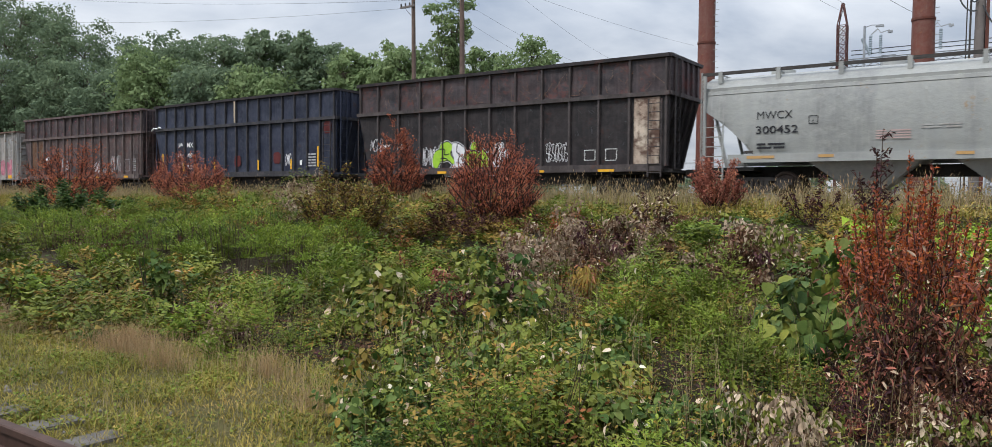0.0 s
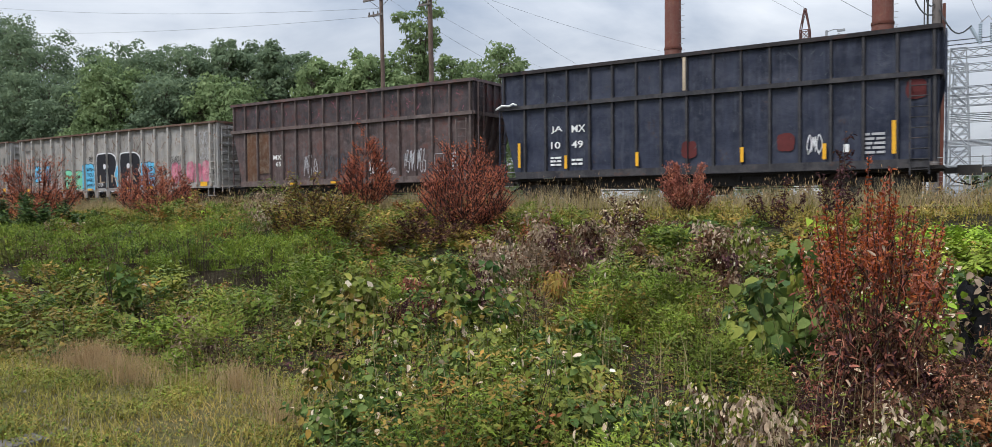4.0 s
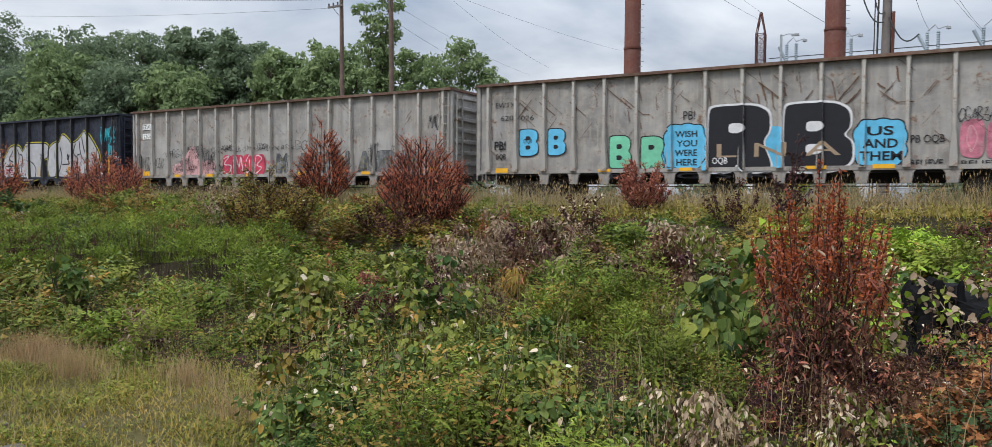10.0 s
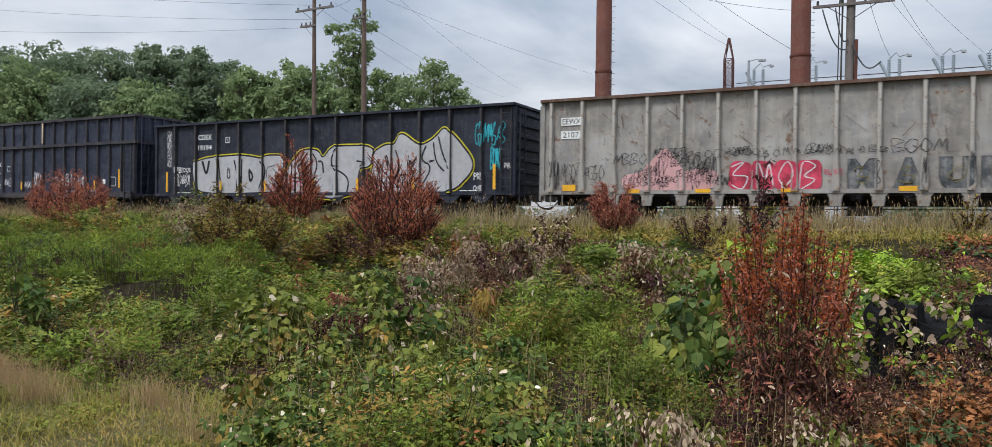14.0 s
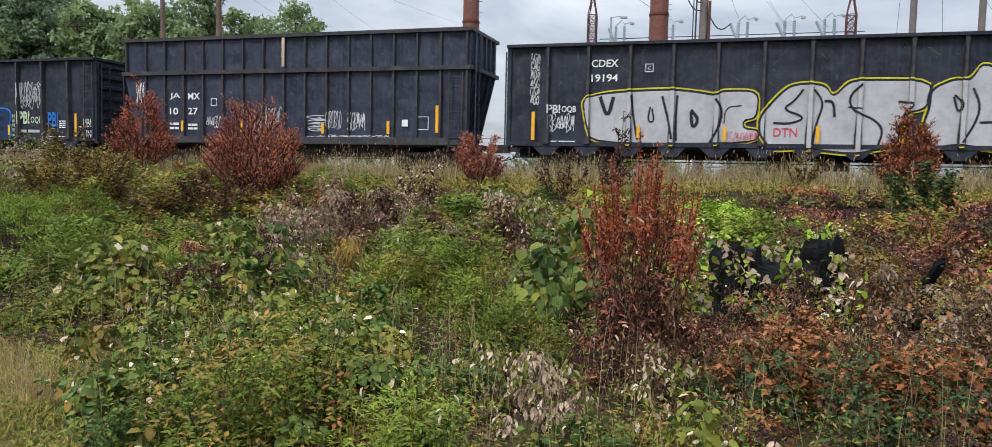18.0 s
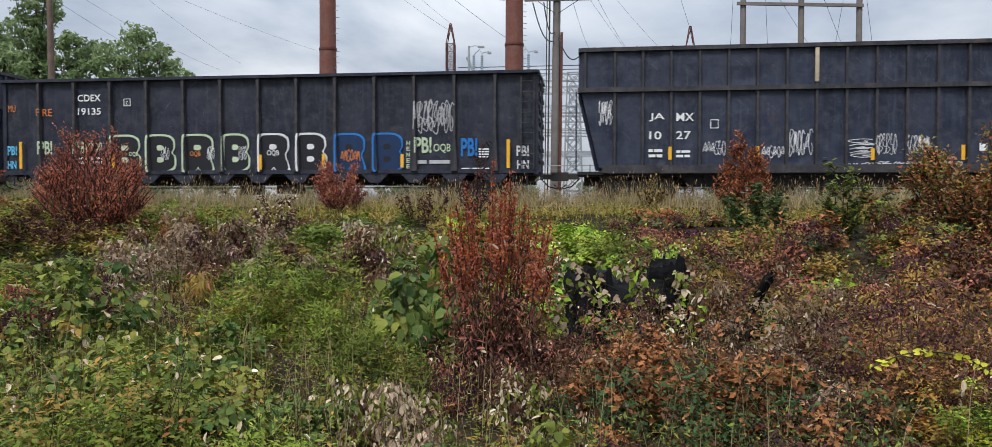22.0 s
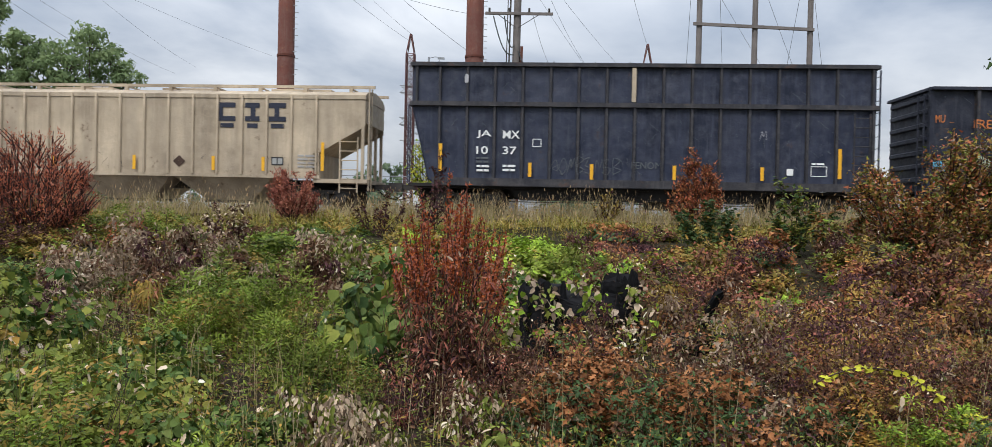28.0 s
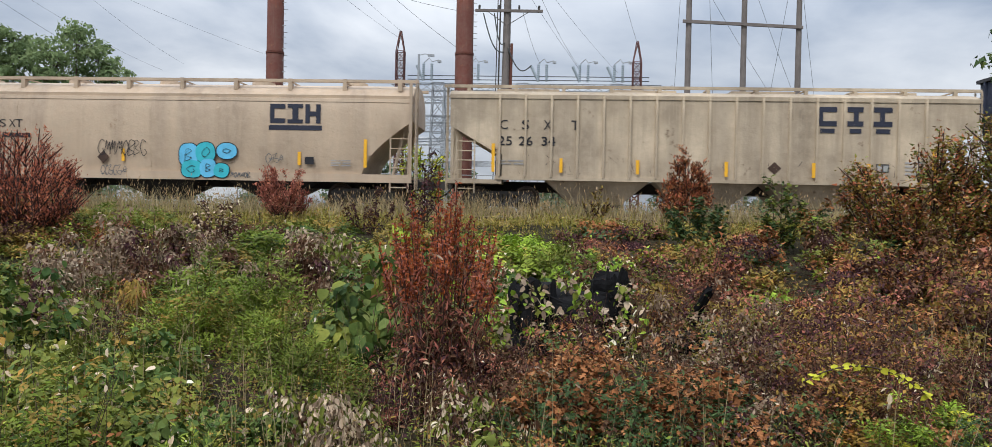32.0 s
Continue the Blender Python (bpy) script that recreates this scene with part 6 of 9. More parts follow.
def block_logo(c, x0, z0, x1, z1, material, y, bar=True):
    """A firm's mark as plain block shapes over a bar."""
    w = (x1 - x0) / 3
    for i in range(3):
        bm = bmesh.new()
        a, b = x0 + i * w + 0.05 * w, x0 + (i + 1) * w - 0.08 * w
        t = 0.30 * (b - a)
        for p in (((a, z0, b, z0 + t), (a, z1 - t, b, z1), (a, z0 + t, a + t, z1 - t)), ((a, z0, b, z0 + t * 0.8), (a, z1 - t * 0.8, b, z1), (a + t, z0 + t * 0.8, b - t, z1 - t * 0.8)), ((a, z0, a + t, z1), (b - t, z0, b, z1), (a + t, (z0 + z1) / 2 - t / 2, b - t, (z0 + z1) / 2 + t / 2)))[i]:
            bm.faces.new([bm.verts.new(q) for q in ((p[0], y, p[1]), (p[2], y, p[1]), (p[2], y, p[3]), (p[0], y, p[3]))])
        part("logo_block", bm, material, c)
    if bar:
        plate(c, x0, z0 - 0.24, x1, z0 - 0.07, material, y, "logo_bar")


def paint_car_j(c):
    y = -SIDE - 0.02
    for x0, x1 in ((3.54, 4.16), (4.50, 5.02), (5.35, 5.96)):
        i = int(x0)
        bm = bmesh.new()
        t = 0.17
        for p in ((x0, 3.06, x1, 3.06 + t), (x0, 3.70 - t, x1, 3.70), (x0 + (0 if i == 3 else 0.2), 3.06 + t, x0 + t + (0 if i == 3 else 0.2), 3.70 - t)):
            bm.faces.new([bm.verts.new(q) for q in ((p[0], y, p[1]), (p[2], y, p[1]), (p[2], y, p[3]), (p[0], y, p[3]))])
        part("logo_block", bm, M_NAVY, c)
        plate(c, x0 + 0.08, 2.83, x1 - 0.06, 2.98, M_NAVY, y, "logo_bar")
    for ch, x in (("C", -7.03), ("S", -6.30), ("X", -5.55), ("T", -4.62)):
        mark(c, ch, x, 2.82, x + 0.26, 3.14, M_INK, 0.0, y, posts_too=False)
    for ch, x in (("25", -7.09), ("26", -6.39), ("34", -5.62)):
        mark(c, ch, x, 2.27, x + 0.47, 2.58, M_INK, 0.01, y, posts_too=False)
    strips(c, ((-7.25, 1.36, 2.32), (-4.95, 1.37, 1.85), (-2.38, 1.35, 1.83), (0.56, 1.32, 1.82), (3.42, 1.33, 1.82), (5.2, 1.33, 1.82), (7.3, 1.36, 2.35)), -SIDE - 0.085)
    for x in (2.16,):
        bm = bmesh.new()
        bm.faces.new([bm.verts.new(q) for q in ((x - 0.23, y, 1.63), (x, y, 1.42), (x + 0.23, y, 1.63), (x, y, 1.84))])
        part("placard", bm, plain("dark_placard", (0.06, 0.035, 0.025), 0.4), c)
    plate(c, 5.47, 1.55, 5.89, 1.82, M_INK, y)
    bars(c, -7.1, 1.6, 0.9, 0.2, 2, M_GREY, y)
    bars(c, 6.4, 1.45, 0.7, 0.5, 4, M_GREY, y)
    plate(c, 5.5, 1.58, 5.66, 1.78, M_PALE, y - 0.004)
    plate(c, 5.70, 1.58, 5.86, 1.78, M_PALE, y - 0.004)
    scratches(c, -7, 7, 1.3, 2.0, M_INK, y, 291, 40)
    scratches(c, -7, 7, 1.3, 3.9, M_CREAM, y, 292, 60)


def paint_car_k(c):
    y = -1.572
    block_logo(c, 4.22, 2.92, 6.08, 3.58, M_NAVY, y)
    for ch, x in (("S", -5.45), ("X", -5.1), ("T", -4.85)):
        mark(c, ch, x, 2.66, x + 0.24, 2.93, M_INK, 0.0, y, posts_too=False)
    bars(c, -6.0, 2.25, 1.7, 0.28, 1, M_INK, y)
    for i, (x0, z0, x1, z1) in enumerate(((1.06, 1.35, 1.75, 2.18), (1.65, 1.5, 2.35, 2.22), (2.4, 1.65, 3.11, 2.2), (1.15, 0.98, 1.9, 1.6), (1.8, 1.0, 2.4, 1.65), (2.3, 1.0, 2.85, 1.5))):
        fill_at(c, x0 - 0.03, z0 - 0.03, x1 + 0.03, z1 + 0.03, S_BLACK, 330 + i, 4, y - 0.02, 0.08, 0.2)
        fill_at(c, x0, z0, x1, z1, S_TURQ if i % 2 else S_CYAN, 330 + i, 4, y - 0.024 - 0.001 * i, 0.08, 0.2)
        tag_at(c, x0 + 0.2, z0 + 0.2, x1 - 0.2, z1 - 0.2, S_BLACK, 340 + i, 1, 0.025, y - 0.04)
    tag_at(c, -1.86, 1.71, -0.12, 2.25, S_BLACK, 350, 6, 0.035, y)
    tag_at(c, -1.76, 1.05, -0.83, 1.38, S_GREY, 351, 4, 0.03, -SIDE - 0.08)
    tag_at(c, 4.13, 1.54, 4.73, 1.87, S_GREY, 352, 3, 0.025, y)
    tag_at(c, 2.9, 1.02, 3.6, 1.2, S_GREY, 353, 4, 0.03, -SIDE - 0.08)
    bm = bmesh.new()
    bm.faces.new([bm.verts.new(q) for q in ((-1.88, y, 1.66), (-1.66, y, 1.44), (-1.44, y, 1.66), (-1.66, y, 1.88))])
    part("placard", bm, bpy.data.materials["dark_placard"], c)
    plate(c, 5.5, 1.51, 5.82, 1.77, M_INK, y)
    strips(c, ((-0.96, 1.53, 1.96), (5.30, 1.48, 1.94), (7.6, 1.43, 2.40)), -1.55)
    bars(c, 6.4, 1.45, 0.7, 0.25, 3, M_GREY, y)


# ---- the train, from its head on the right to its tail ----
car_mw, L_mw = smooth_hopper("covered_hopper", 92.9, 18.4, M_PALE, "pale grey smooth-sided covered hopper car with rust stains", M_STEEL_DARK, sill=1.20)
car_a, L_a = tall_gondola("tall_gondola", 76.4, 15.3, M_BROWN, M_MOTTLE, 3, "rust-black raised gondola car with green graffiti", M_BROWN, M_BROWN_POST, 1.25, -0.14)
car_b, L_b = tall_gondola("tall_gondola", 59.75, 15.15, M_BLACK, M_BLACK, 13, "faded black raised gondola car with yellow reflectors", M_BROWN, M_BLACK_POST)
car_c, L_c = tall_gondola("tall_gondola", 43.5, 14.9, M_RUSTBROWN, M_MOTTLE, 23, "rusty brown raised gondola car with scratched graffiti", M_RUSTBROWN, M_RUST_POST, 0.91, -0.09)
car_d, L_d = gondola("long_gondola", 22.15, 20.1, M_GREY, M_RIM, 33, "weathered grey gondola car with blue and black graffiti letters", M_GREY_POST, 1.2, True)
car_e, L_e = gondola("long_gondola", 0.95, 19.9, M_GREY, M_RIM, 43, "weathered grey gondola car with red and grey graffiti", M_GREY_POST, 1.2, True)
car_f, L_f = gondola("long_gondola", -19.95, 19.7, M_BLACK_FLAT, M_BLACK_FLAT, 53, "black gondola car with big silver graffiti", M_BLACK_POST, 1.41)
car_g, L_g = tall_gondola("tall_gondola", -36.6, 15.2, M_BLACK, M_BLACK, 63, "black raised gondola car with small white tags", M_BLACK_POST, M_BLACK_POST)
car_h, L_h = gondola("long_gondola", -57.85, 19.75, M_BLACK_FLAT, M_BLACK_FLAT, 73, "black gondola car with outlined graffiti letters", M_BLACK_POST, 1.41)
car_i, L_i = tall_gondola("tall_gondola", -75.05, 15.45, M_BLACK, M_BLACK, 83, "clean black raised gondola car with yellow reflectors", M_BLACK_POST, M_BLACK_POST, 0.945, -0.17)
car_j, L_j = ribbed_hopper("covered_hopper", -94.2, 17.5, M_CREAM, "dirty cream covered hopper car with ribbed sides")
car_k, L_k = smooth_hopper("covered_hopper", -113.9, 18.4, M_CREAM_CLEAN, "cream smooth-sided covered hopper car with blue graffiti", taller=0.14)

for paint, car in ((paint_pale_hopper, car_mw), (paint_car_a, car_a), (paint_car_b, car_b), (paint_car_c, car_c), (paint_car_d, car_d), (paint_car_e, car_e),
                   (paint_car_f, car_f), (paint_car_g, car_g), (paint_car_h, car_h), (paint_car_i, car_i), (paint_car_j, car_j), (paint_car_k, car_k)):
    paint(car)

# ---- behind the train: power poles, substation, fence ----
BACK_Z = 1.22


def steel_tower(x, y, r, label):
    root = empty("steel_monopole")
    root.location = (x, y, BACK_Z)
    bm = bmesh.new()
    n, H = 20, 34.0
    loft(bm, [[(rr * math.cos(2 * math.pi * i / n), rr * math.sin(2 * math.pi * i / n), z) for i in range(n)] for rr, z in ((r * 1.08, 0), (r, 9), (r * 0.97, 9.02), (r * 0.85, H))])
    smooth(part("shaft", bm, M_TOWER, root)).data.set_sharp_from_angle(angle=0.9)
    for z in (9.0, 18.0):
        bm = bmesh.new()
        tube(bm, (0, 0, z - 0.06), (0, 0, z + 0.06), r * 1.06, r * 1.06, 20)
        part("flange", bm, M_TOWER, root)
    for k in range(64):
        z = 2.5 + k * 0.32
        bm = bmesh.new()
        tube(bm, (r * 0.9, -0.12 if k % 2 else 0.12, z), (r + 0.17, -0.12 if k % 2 else 0.12, z), 0.016, 0.016, 5)
        part("step_bolt", bm, M_GALV, root)
    bm = bmesh.new()
    for z in (14.2, 17.5, 21):
        tube(bm, (r * 0.9, 0, z), (r + 1.0, 0, z - 0.4), 0.07, 0.06, 8)
    part("line_arm", bm, M_STEEL_DARK, root)
    tagged(root, label, "power pole", "poles of the power line")


steel_tower(-14.78, 42, 0.47, "rusty weathering steel monopole with step bolts")
steel_tower(-4.17, 42, 0.50, "thick rusty weathering steel monopole with step bolts")


def wood_pole(x, y, H, r, arms, label, material=M_POLE, lean=0.0):
    root = empty("utility_pole")
    root.location = (x, y, BACK_Z)
    root.rotation_euler = (0, lean, 0)
    bm = bmesh.new()
    n = 10
    loft(bm, [[(rr * math.cos(2 * math.pi * i / n), rr * math.sin(2 * math.pi * i / n), z) for i in range(n)] for rr, z in ((r * 1.15, 0), (r, H * 0.5), (r * 0.8, H))])
    smooth(part("shaft", bm, material, root)).data.set_sharp_from_angle(angle=1.0)
    for z, x0, x1, slope in arms:
        bm = bmesh.new()
        box(bm, x0, x1, -0.07 - r, 0.05 - r, z - 0.07, z + 0.07)
        arm = part("crossarm", bm, M_POLE_GREY, root)
        for k in range(4):
            xx = x0 + (x1 - x0) * (0.06 + 0.88 * k / 3)
            bm = bmesh.new()
            for d in range(4):
                tube(bm, (xx, -r, z + 0.08 + d * 0.06), (xx, -r, z + 0.12 + d * 0.06), 0.07, 0.05, 8)
            part("insulator", bm, M_STEEL_DARK, arm)
        bm = bmesh.new()
        for s in (-1, 1):
            tube(bm, (s * 0.08, -r - 0.02, z - 0.75), ((x1 if s > 0 else x0) * 0.6, -r - 0.02, z - 0.06), 0.02, 0.02, 5)
        part("brace", bm, M_STEEL_DARK, arm)
    return tagged(root, label, "utility pole", "poles of the power line")


wood_pole(-39.5, 46, 19.0, 0.17, ((16.45, -1.7, 2.0, 0), (15.2, -1.2, 0.3, 0)), "brown wooden utility pole with crossarms and insulators", lean=-0.012)
wood_pole(-34.75, 46, 21.0, 0.19, ((15.3, -0.9, 0.2, 0), (17.2, -1.2, 1.2, 0)), "brown wooden utility pole with wires", lean=-0.012)
arm_pole = wood_pole(-1.95, 42, 19.0, 0.21, ((11.35, -1.75, 1.95, 0), (13.2, -1.6, 1.6, 0)), "grey wooden utility pole with crossarms and cables", M_POLE_GREY, 0.01)
bm = bmesh.new()
for k, (x0, z0, x1, z1) in enumerate(((-1.3, 11.2, -0.12, 9.1), (-0.7, 11.2, -0.1, 9.6), (0.1, 9.3, 1.4, 8.4))):
    pts = [(x0 + (x1 - x0) * u, -0.25, z0 + (z1 - z0) * u - 0.7 * math.sin(math.pi * u)) for u in np.linspace(0, 1, 9)]
    wire_path(bm, pts, 0.035, 5)
part("riser_cable", bm, M_WIRE, arm_pole)
part("conduit", boxes((0.22, 0.36, -0.14, 0.0, 0.0, 9.6)), M_TOWER, arm_pole)
part("riser_pipe", boxes((-0.42, -0.34, -0.14, -0.06, 0.0, 13.5), (-0.55, -0.50, -0.14, -0.09, 0.0, 13.0)), M_STEEL_DARK, arm_pole)


def h_frame():
    root = empty("h_frame_poles")
    root.location = (10.95, 42, BACK_Z)
    for x in (-2.95, 0.0, 2.9):
        bm = bmesh.new()
        n = 10
        loft(bm, [[(x + rr * math.cos(2 * math.pi * i / n), rr * math.sin(2 * math.pi * i / n), z) for i in range(n)] for rr, z in ((0.19, 0), (0.16, 8), (0.14, 16))])
        smooth(part("pole", bm, M_POLE_GREY, root)).data.set_sharp_from_angle(angle=1.0)
    part("crossbeam", loft(bmesh.new(), [[(x, -0.24, z - 0.08), (x, -0.12, z - 0.08), (x, -0.12, z + 0.08), (x, -0.24, z + 0.08)] for x, z in ((-3.3, 10.85), (3.05, 10.55))]), M_POLE_GREY, root)
    part("top_beam", boxes((-3.6, 3.6, -0.26, -0.14, 14.0, 14.2)), M_POLE_GREY, root)
    tagged(root, "grey wooden three-pole line frame with a crossbeam", "power pole", "poles of the power line")


h_frame()


def lattice(bm, x, y, z0, z1, w0, w1, step, r=0.035, faces=True):
    """A square lattice mast."""
    n = max(1, int((z1 - z0) / step))
    def corner(k, z):
        w = w0 + (w1 - w0) * (z - z0) / (z1 - z0)
        return (x + w / 2 * (1, -1, -1, 1)[k], y + w / 2 * (1, 1, -1, -1)[k], z)
    for k in range(4):
        tube(bm, corner(k, z0), corner(k, z1), r, r, 4)
        for i in range(n):
            a, b = z0 + (z1 - z0) * i / n, z0 + (z1 - z0) * (i + 1) / n
            j = (k + 1) % 4
            tube(bm, corner(k, a), corner(j, b), r * 0.6, r * 0.6, 4)
            tube(bm, corner(j, a), corner(k, b), r * 0.6, r * 0.6, 4)
            tube(bm, corner(k, b), corner(j, b), r * 0.6, r * 0.6, 4)


def mast(x, top):
    root = empty("lattice_mast")
    bm = bmesh.new()
    lattice(bm, x, 60, BACK_Z, top - 1.6, 0.62, 0.62, 0.62, 0.05)
    part("frame", bm, M_LATTICE, root)
    bm = bmesh.new()
    lattice(bm, x, 60, top - 1.6, top, 0.62, 0.12, 0.8, 0.045)
    part("peak", bm, M_LATTICE, root)
    tagged(root, "slim rusty lattice mast with a pointed top", "mast", "masts of the substation")


mast(-11.05, 15.7)
mast(7.5, 15.0)


def substation():
    root = empty("substation_frame")
    for k, x in enumerate((-8.1, -1.4, 6.0)):
        for dy in (0.0, 7.0):
            bm = bmesh.new()
            lattice(bm, x, 61 + dy, BACK_Z, 11.8, 1.5, 0.9, 1.2, 0.05)
            part("column", bm, M_GALV, root)
    for z in (11.75, 9.2):
        for y in (61.0, 68.0):
            bm = bmesh.new()
            for a, b in ((0, 0), (0.7, 0), (0, 0.55), (0.7, 0.55)):
                tube(bm, (-12, y + a - 0.35, z + b - 0.55), (9.5, y + a - 0.35, z + b - 0.55), 0.04, 0.04, 4)
            for i in range(26):
                x = -12 + i * 0.86
                tube(bm, (x, y - 0.35, z - 0.55), (x + 0.86, y - 0.35, z), 0.025, 0.025, 4)
                tube(bm, (x, y + 0.35, z), (x + 0.86, y + 0.35, z - 0.55), 0.025, 0.025, 4)
            part("lattice_beam", bm, M_GALV, root)
    for z in (7.4, 5.6, 3.9):
        bm = bmesh.new()
        for i in range(6):
            tube(bm, (-12, 61 + i * 1.4, z), (9.5, 61 + i * 1.4, z), 0.05, 0.05, 6)
        part("bus_bar", bm, M_GALV, root)
    bm = bmesh.new()
    for z in (12.3, 12.0):
        tube(bm, (-10.5, 60.4, z), (8.5, 60.4, z), 0.035, 0.035, 5)
    part("top_bus", bm, M_WIRE, root)
    for x in (0.2, 3.45, 6.15, -8.9, -5.2):
        for dx in (-0.35, 0.3):
            bm = bmesh.new()
            ring = [(math.cos(k * math.pi / 4), math.sin(k * math.pi / 4)) for k in range(8)]
            loft(bm, [[(x + dx + q * a, 60.4 + q * b, 11.9 + 0.08 * d) for a, b in ring] for d, q in enumerate([0.13, 0.08] * 9)])
            part("switch_insulator", bm, M_PORCELAIN, root)
        bm = bmesh.new()
        tube(bm, (x - 0.9, 60.4, 13.1), (x - 0.35, 60.4, 11.9), 0.12, 0.10, 8)
        part("strain_insulator", bm, M_PORCELAIN, root)
        bm = bmesh.new()
        wire_path(bm, [(x - 0.35, 60.4, 13.3), (x + 0.1, 60.4, 13.7), (x + 0.3, 60.4, 13.4), (x + 0.85, 60.4, 13.55), (x + 0.9, 60.4, 13.3)], 0.04, 5)
        box(bm, x + 0.75, x + 1.05, 60.3, 60.5, 13.35, 13.5)
        part("switch_blade", bm, M_GALV, root)
    tagged(root, "grey lattice substation frame with switches and insulators", "substation")


substation()


def lamp_post(x, y, z):
    root = empty("yard_lamp")
    bm = bmesh.new()
    tube(bm, (x, y, BACK_Z), (x, y, z), 0.11, 0.08, 8)
    part("pole", bm, M_GALV, root)
    bm = bmesh.new()
    wire_path(bm, [(x, y, z - 0.1), (x + 0.45, y, z + 0.02), (x + 0.8, y, z - 0.02)], 0.03, 5)
    part("arm", bm, M_GALV, root)
    part("lamp_head", boxes((x + 0.7, x + 1.2, y - 0.12, y + 0.12, z - 0.16, z - 0.02)), M_GALV, root)
    tagged(root, "grey yard lamp post with a small lamp head", "lamp post")


lamp_post(-9.35, 58.5, 13.6)


def sagging(name, a, b, sag, r=0.010, label="thin dark overhead wire"):
    a, b = Vector(a), Vector(b)
    pts = [a.lerp(b, u) - Vector((0, 0, sag * 4 * u * (1 - u))) for u in np.linspace(0, 1, 13)]
    tagged(part(name, wire_path(bmesh.new(), pts, r, 4), M_WIRE), label, "wire", "overhead wires")


for a, b, s in (((-39.5, 46, 16.3), (-120, 46, 25.6), 0.9), ((-39.6, 46, 16.9), (-120, 46, 29.5), 1.0), ((-39.6, 46, 18.0), (-110, 46, 31.0), 1.0), ((-39.5, 45.8, 17.7), (-34.7, 45.8, 18.6), 0.5),
                ((-34.7, 46, 18.4), (-33.2, 90, 20.0), 0.4), ((-32.0, 44, 18.2), (-40.0, 84, 17.5), 0.6), ((-36.0, 44, 17.2), (-42.5, 84, 16.8), 0.6), ((-39.0, 46, 17.6), (-33.0, 58, 12.0), 0.3),
                ((-14.3, 42, 16.0), (-10.9, 60, 15.0), 0.2), ((-13.9, 42, 15.6), (-3.9, 44, 13.0), 0.4), ((-13.7, 42, 17.0), (-10.9, 60, 15.6), 0.2), ((-9.4, 42, 14.4), (-4.6, 42, 10.6), 0.1), ((-3.6, 42, 18.0), (3.2, 60, 12.6), 0.2),
                ((-0.6, 42, 15.0), (6.0, 60, 12.6), 0.2), ((-1.0, 42, 12.6), (0.0, 60, 13.2), 0.3), ((-0.4, 42, 14.2), (3.2, 60, 12.8), 0.4), ((3.5, 42, 17.0), (7.4, 60, 15.1), 0.2), ((8.0, 42, 15.4), (15.2, 52, 10.0), 0.1),
                ((10.9, 42, 15.4), (16.8, 52, 10.0), 0.1), ((13.8, 42, 15.4), (18.3, 52, 9.2), 0.1), ((7.6, 42, 15.4), (8.6, 50, 8.0), 0.1), ((9.0, 42, 15.2), (11.6, 52, 9.0), 0.1), ((13.5, 42, 15.0), (15.2, 52, 9.0), 0.1)):
    sagging("overhead_wire", a, b, s)


def chain_fence():
    root = empty("chain_link_fence")
    for i in range(34):
        x = -66 + i * 3.0
        bm = bmesh.new()
        tube(bm, (x, 37.5, BACK_Z - 0.05), (x, 37.5, BACK_Z + 2.2), 0.035, 0.035, 6)
        part("fence_post", bm, M_FENCE, root)
    bm = bmesh.new()
    for z in (0.15, 2.15):
        tube(bm, (-66, 37.5, BACK_Z + z), (34, 37.5, BACK_Z + z), 0.022, 0.022, 5)
    part("fence_rail", bm, M_FENCE, root)
    bm = bmesh.new()
    for k in range(9):
        tube(bm, (-66, 37.5, BACK_Z + 0.35 + k * 0.2), (34, 37.5, BACK_Z + 0.35 + k * 0.2), 0.006, 0.006, 3)
    tagged(part("fence_wire", bm, M_FENCE, root), kind="stuff")
    tagged(root, "grey chain-link fence behind the railway", "fence")


chain_fence()

# ---- plants: tools ----
RNG = np.random.RandomState(11)


def unit(v):
    return v / np.maximum(np.linalg.norm(v, axis=1, keepdims=True), 1e-9)


# leaf outlines: (along, across) of one half, from base to tip
SHAPES = {
    "lance": ((0.45, 0.5),),
    "broad": ((0.14, 0.44), (0.62, 0.42)),
    "curl": ((0.28, 0.36), (0.68, 0.40)),
    "oak": ((0.24, 0.38), (0.38, 0.15), (0.58, 0.50), (0.72, 0.18)),
}
FOLD = {"lance": 0.10, "broad": 0.10, "curl": 0.42, "oak": 0.06}


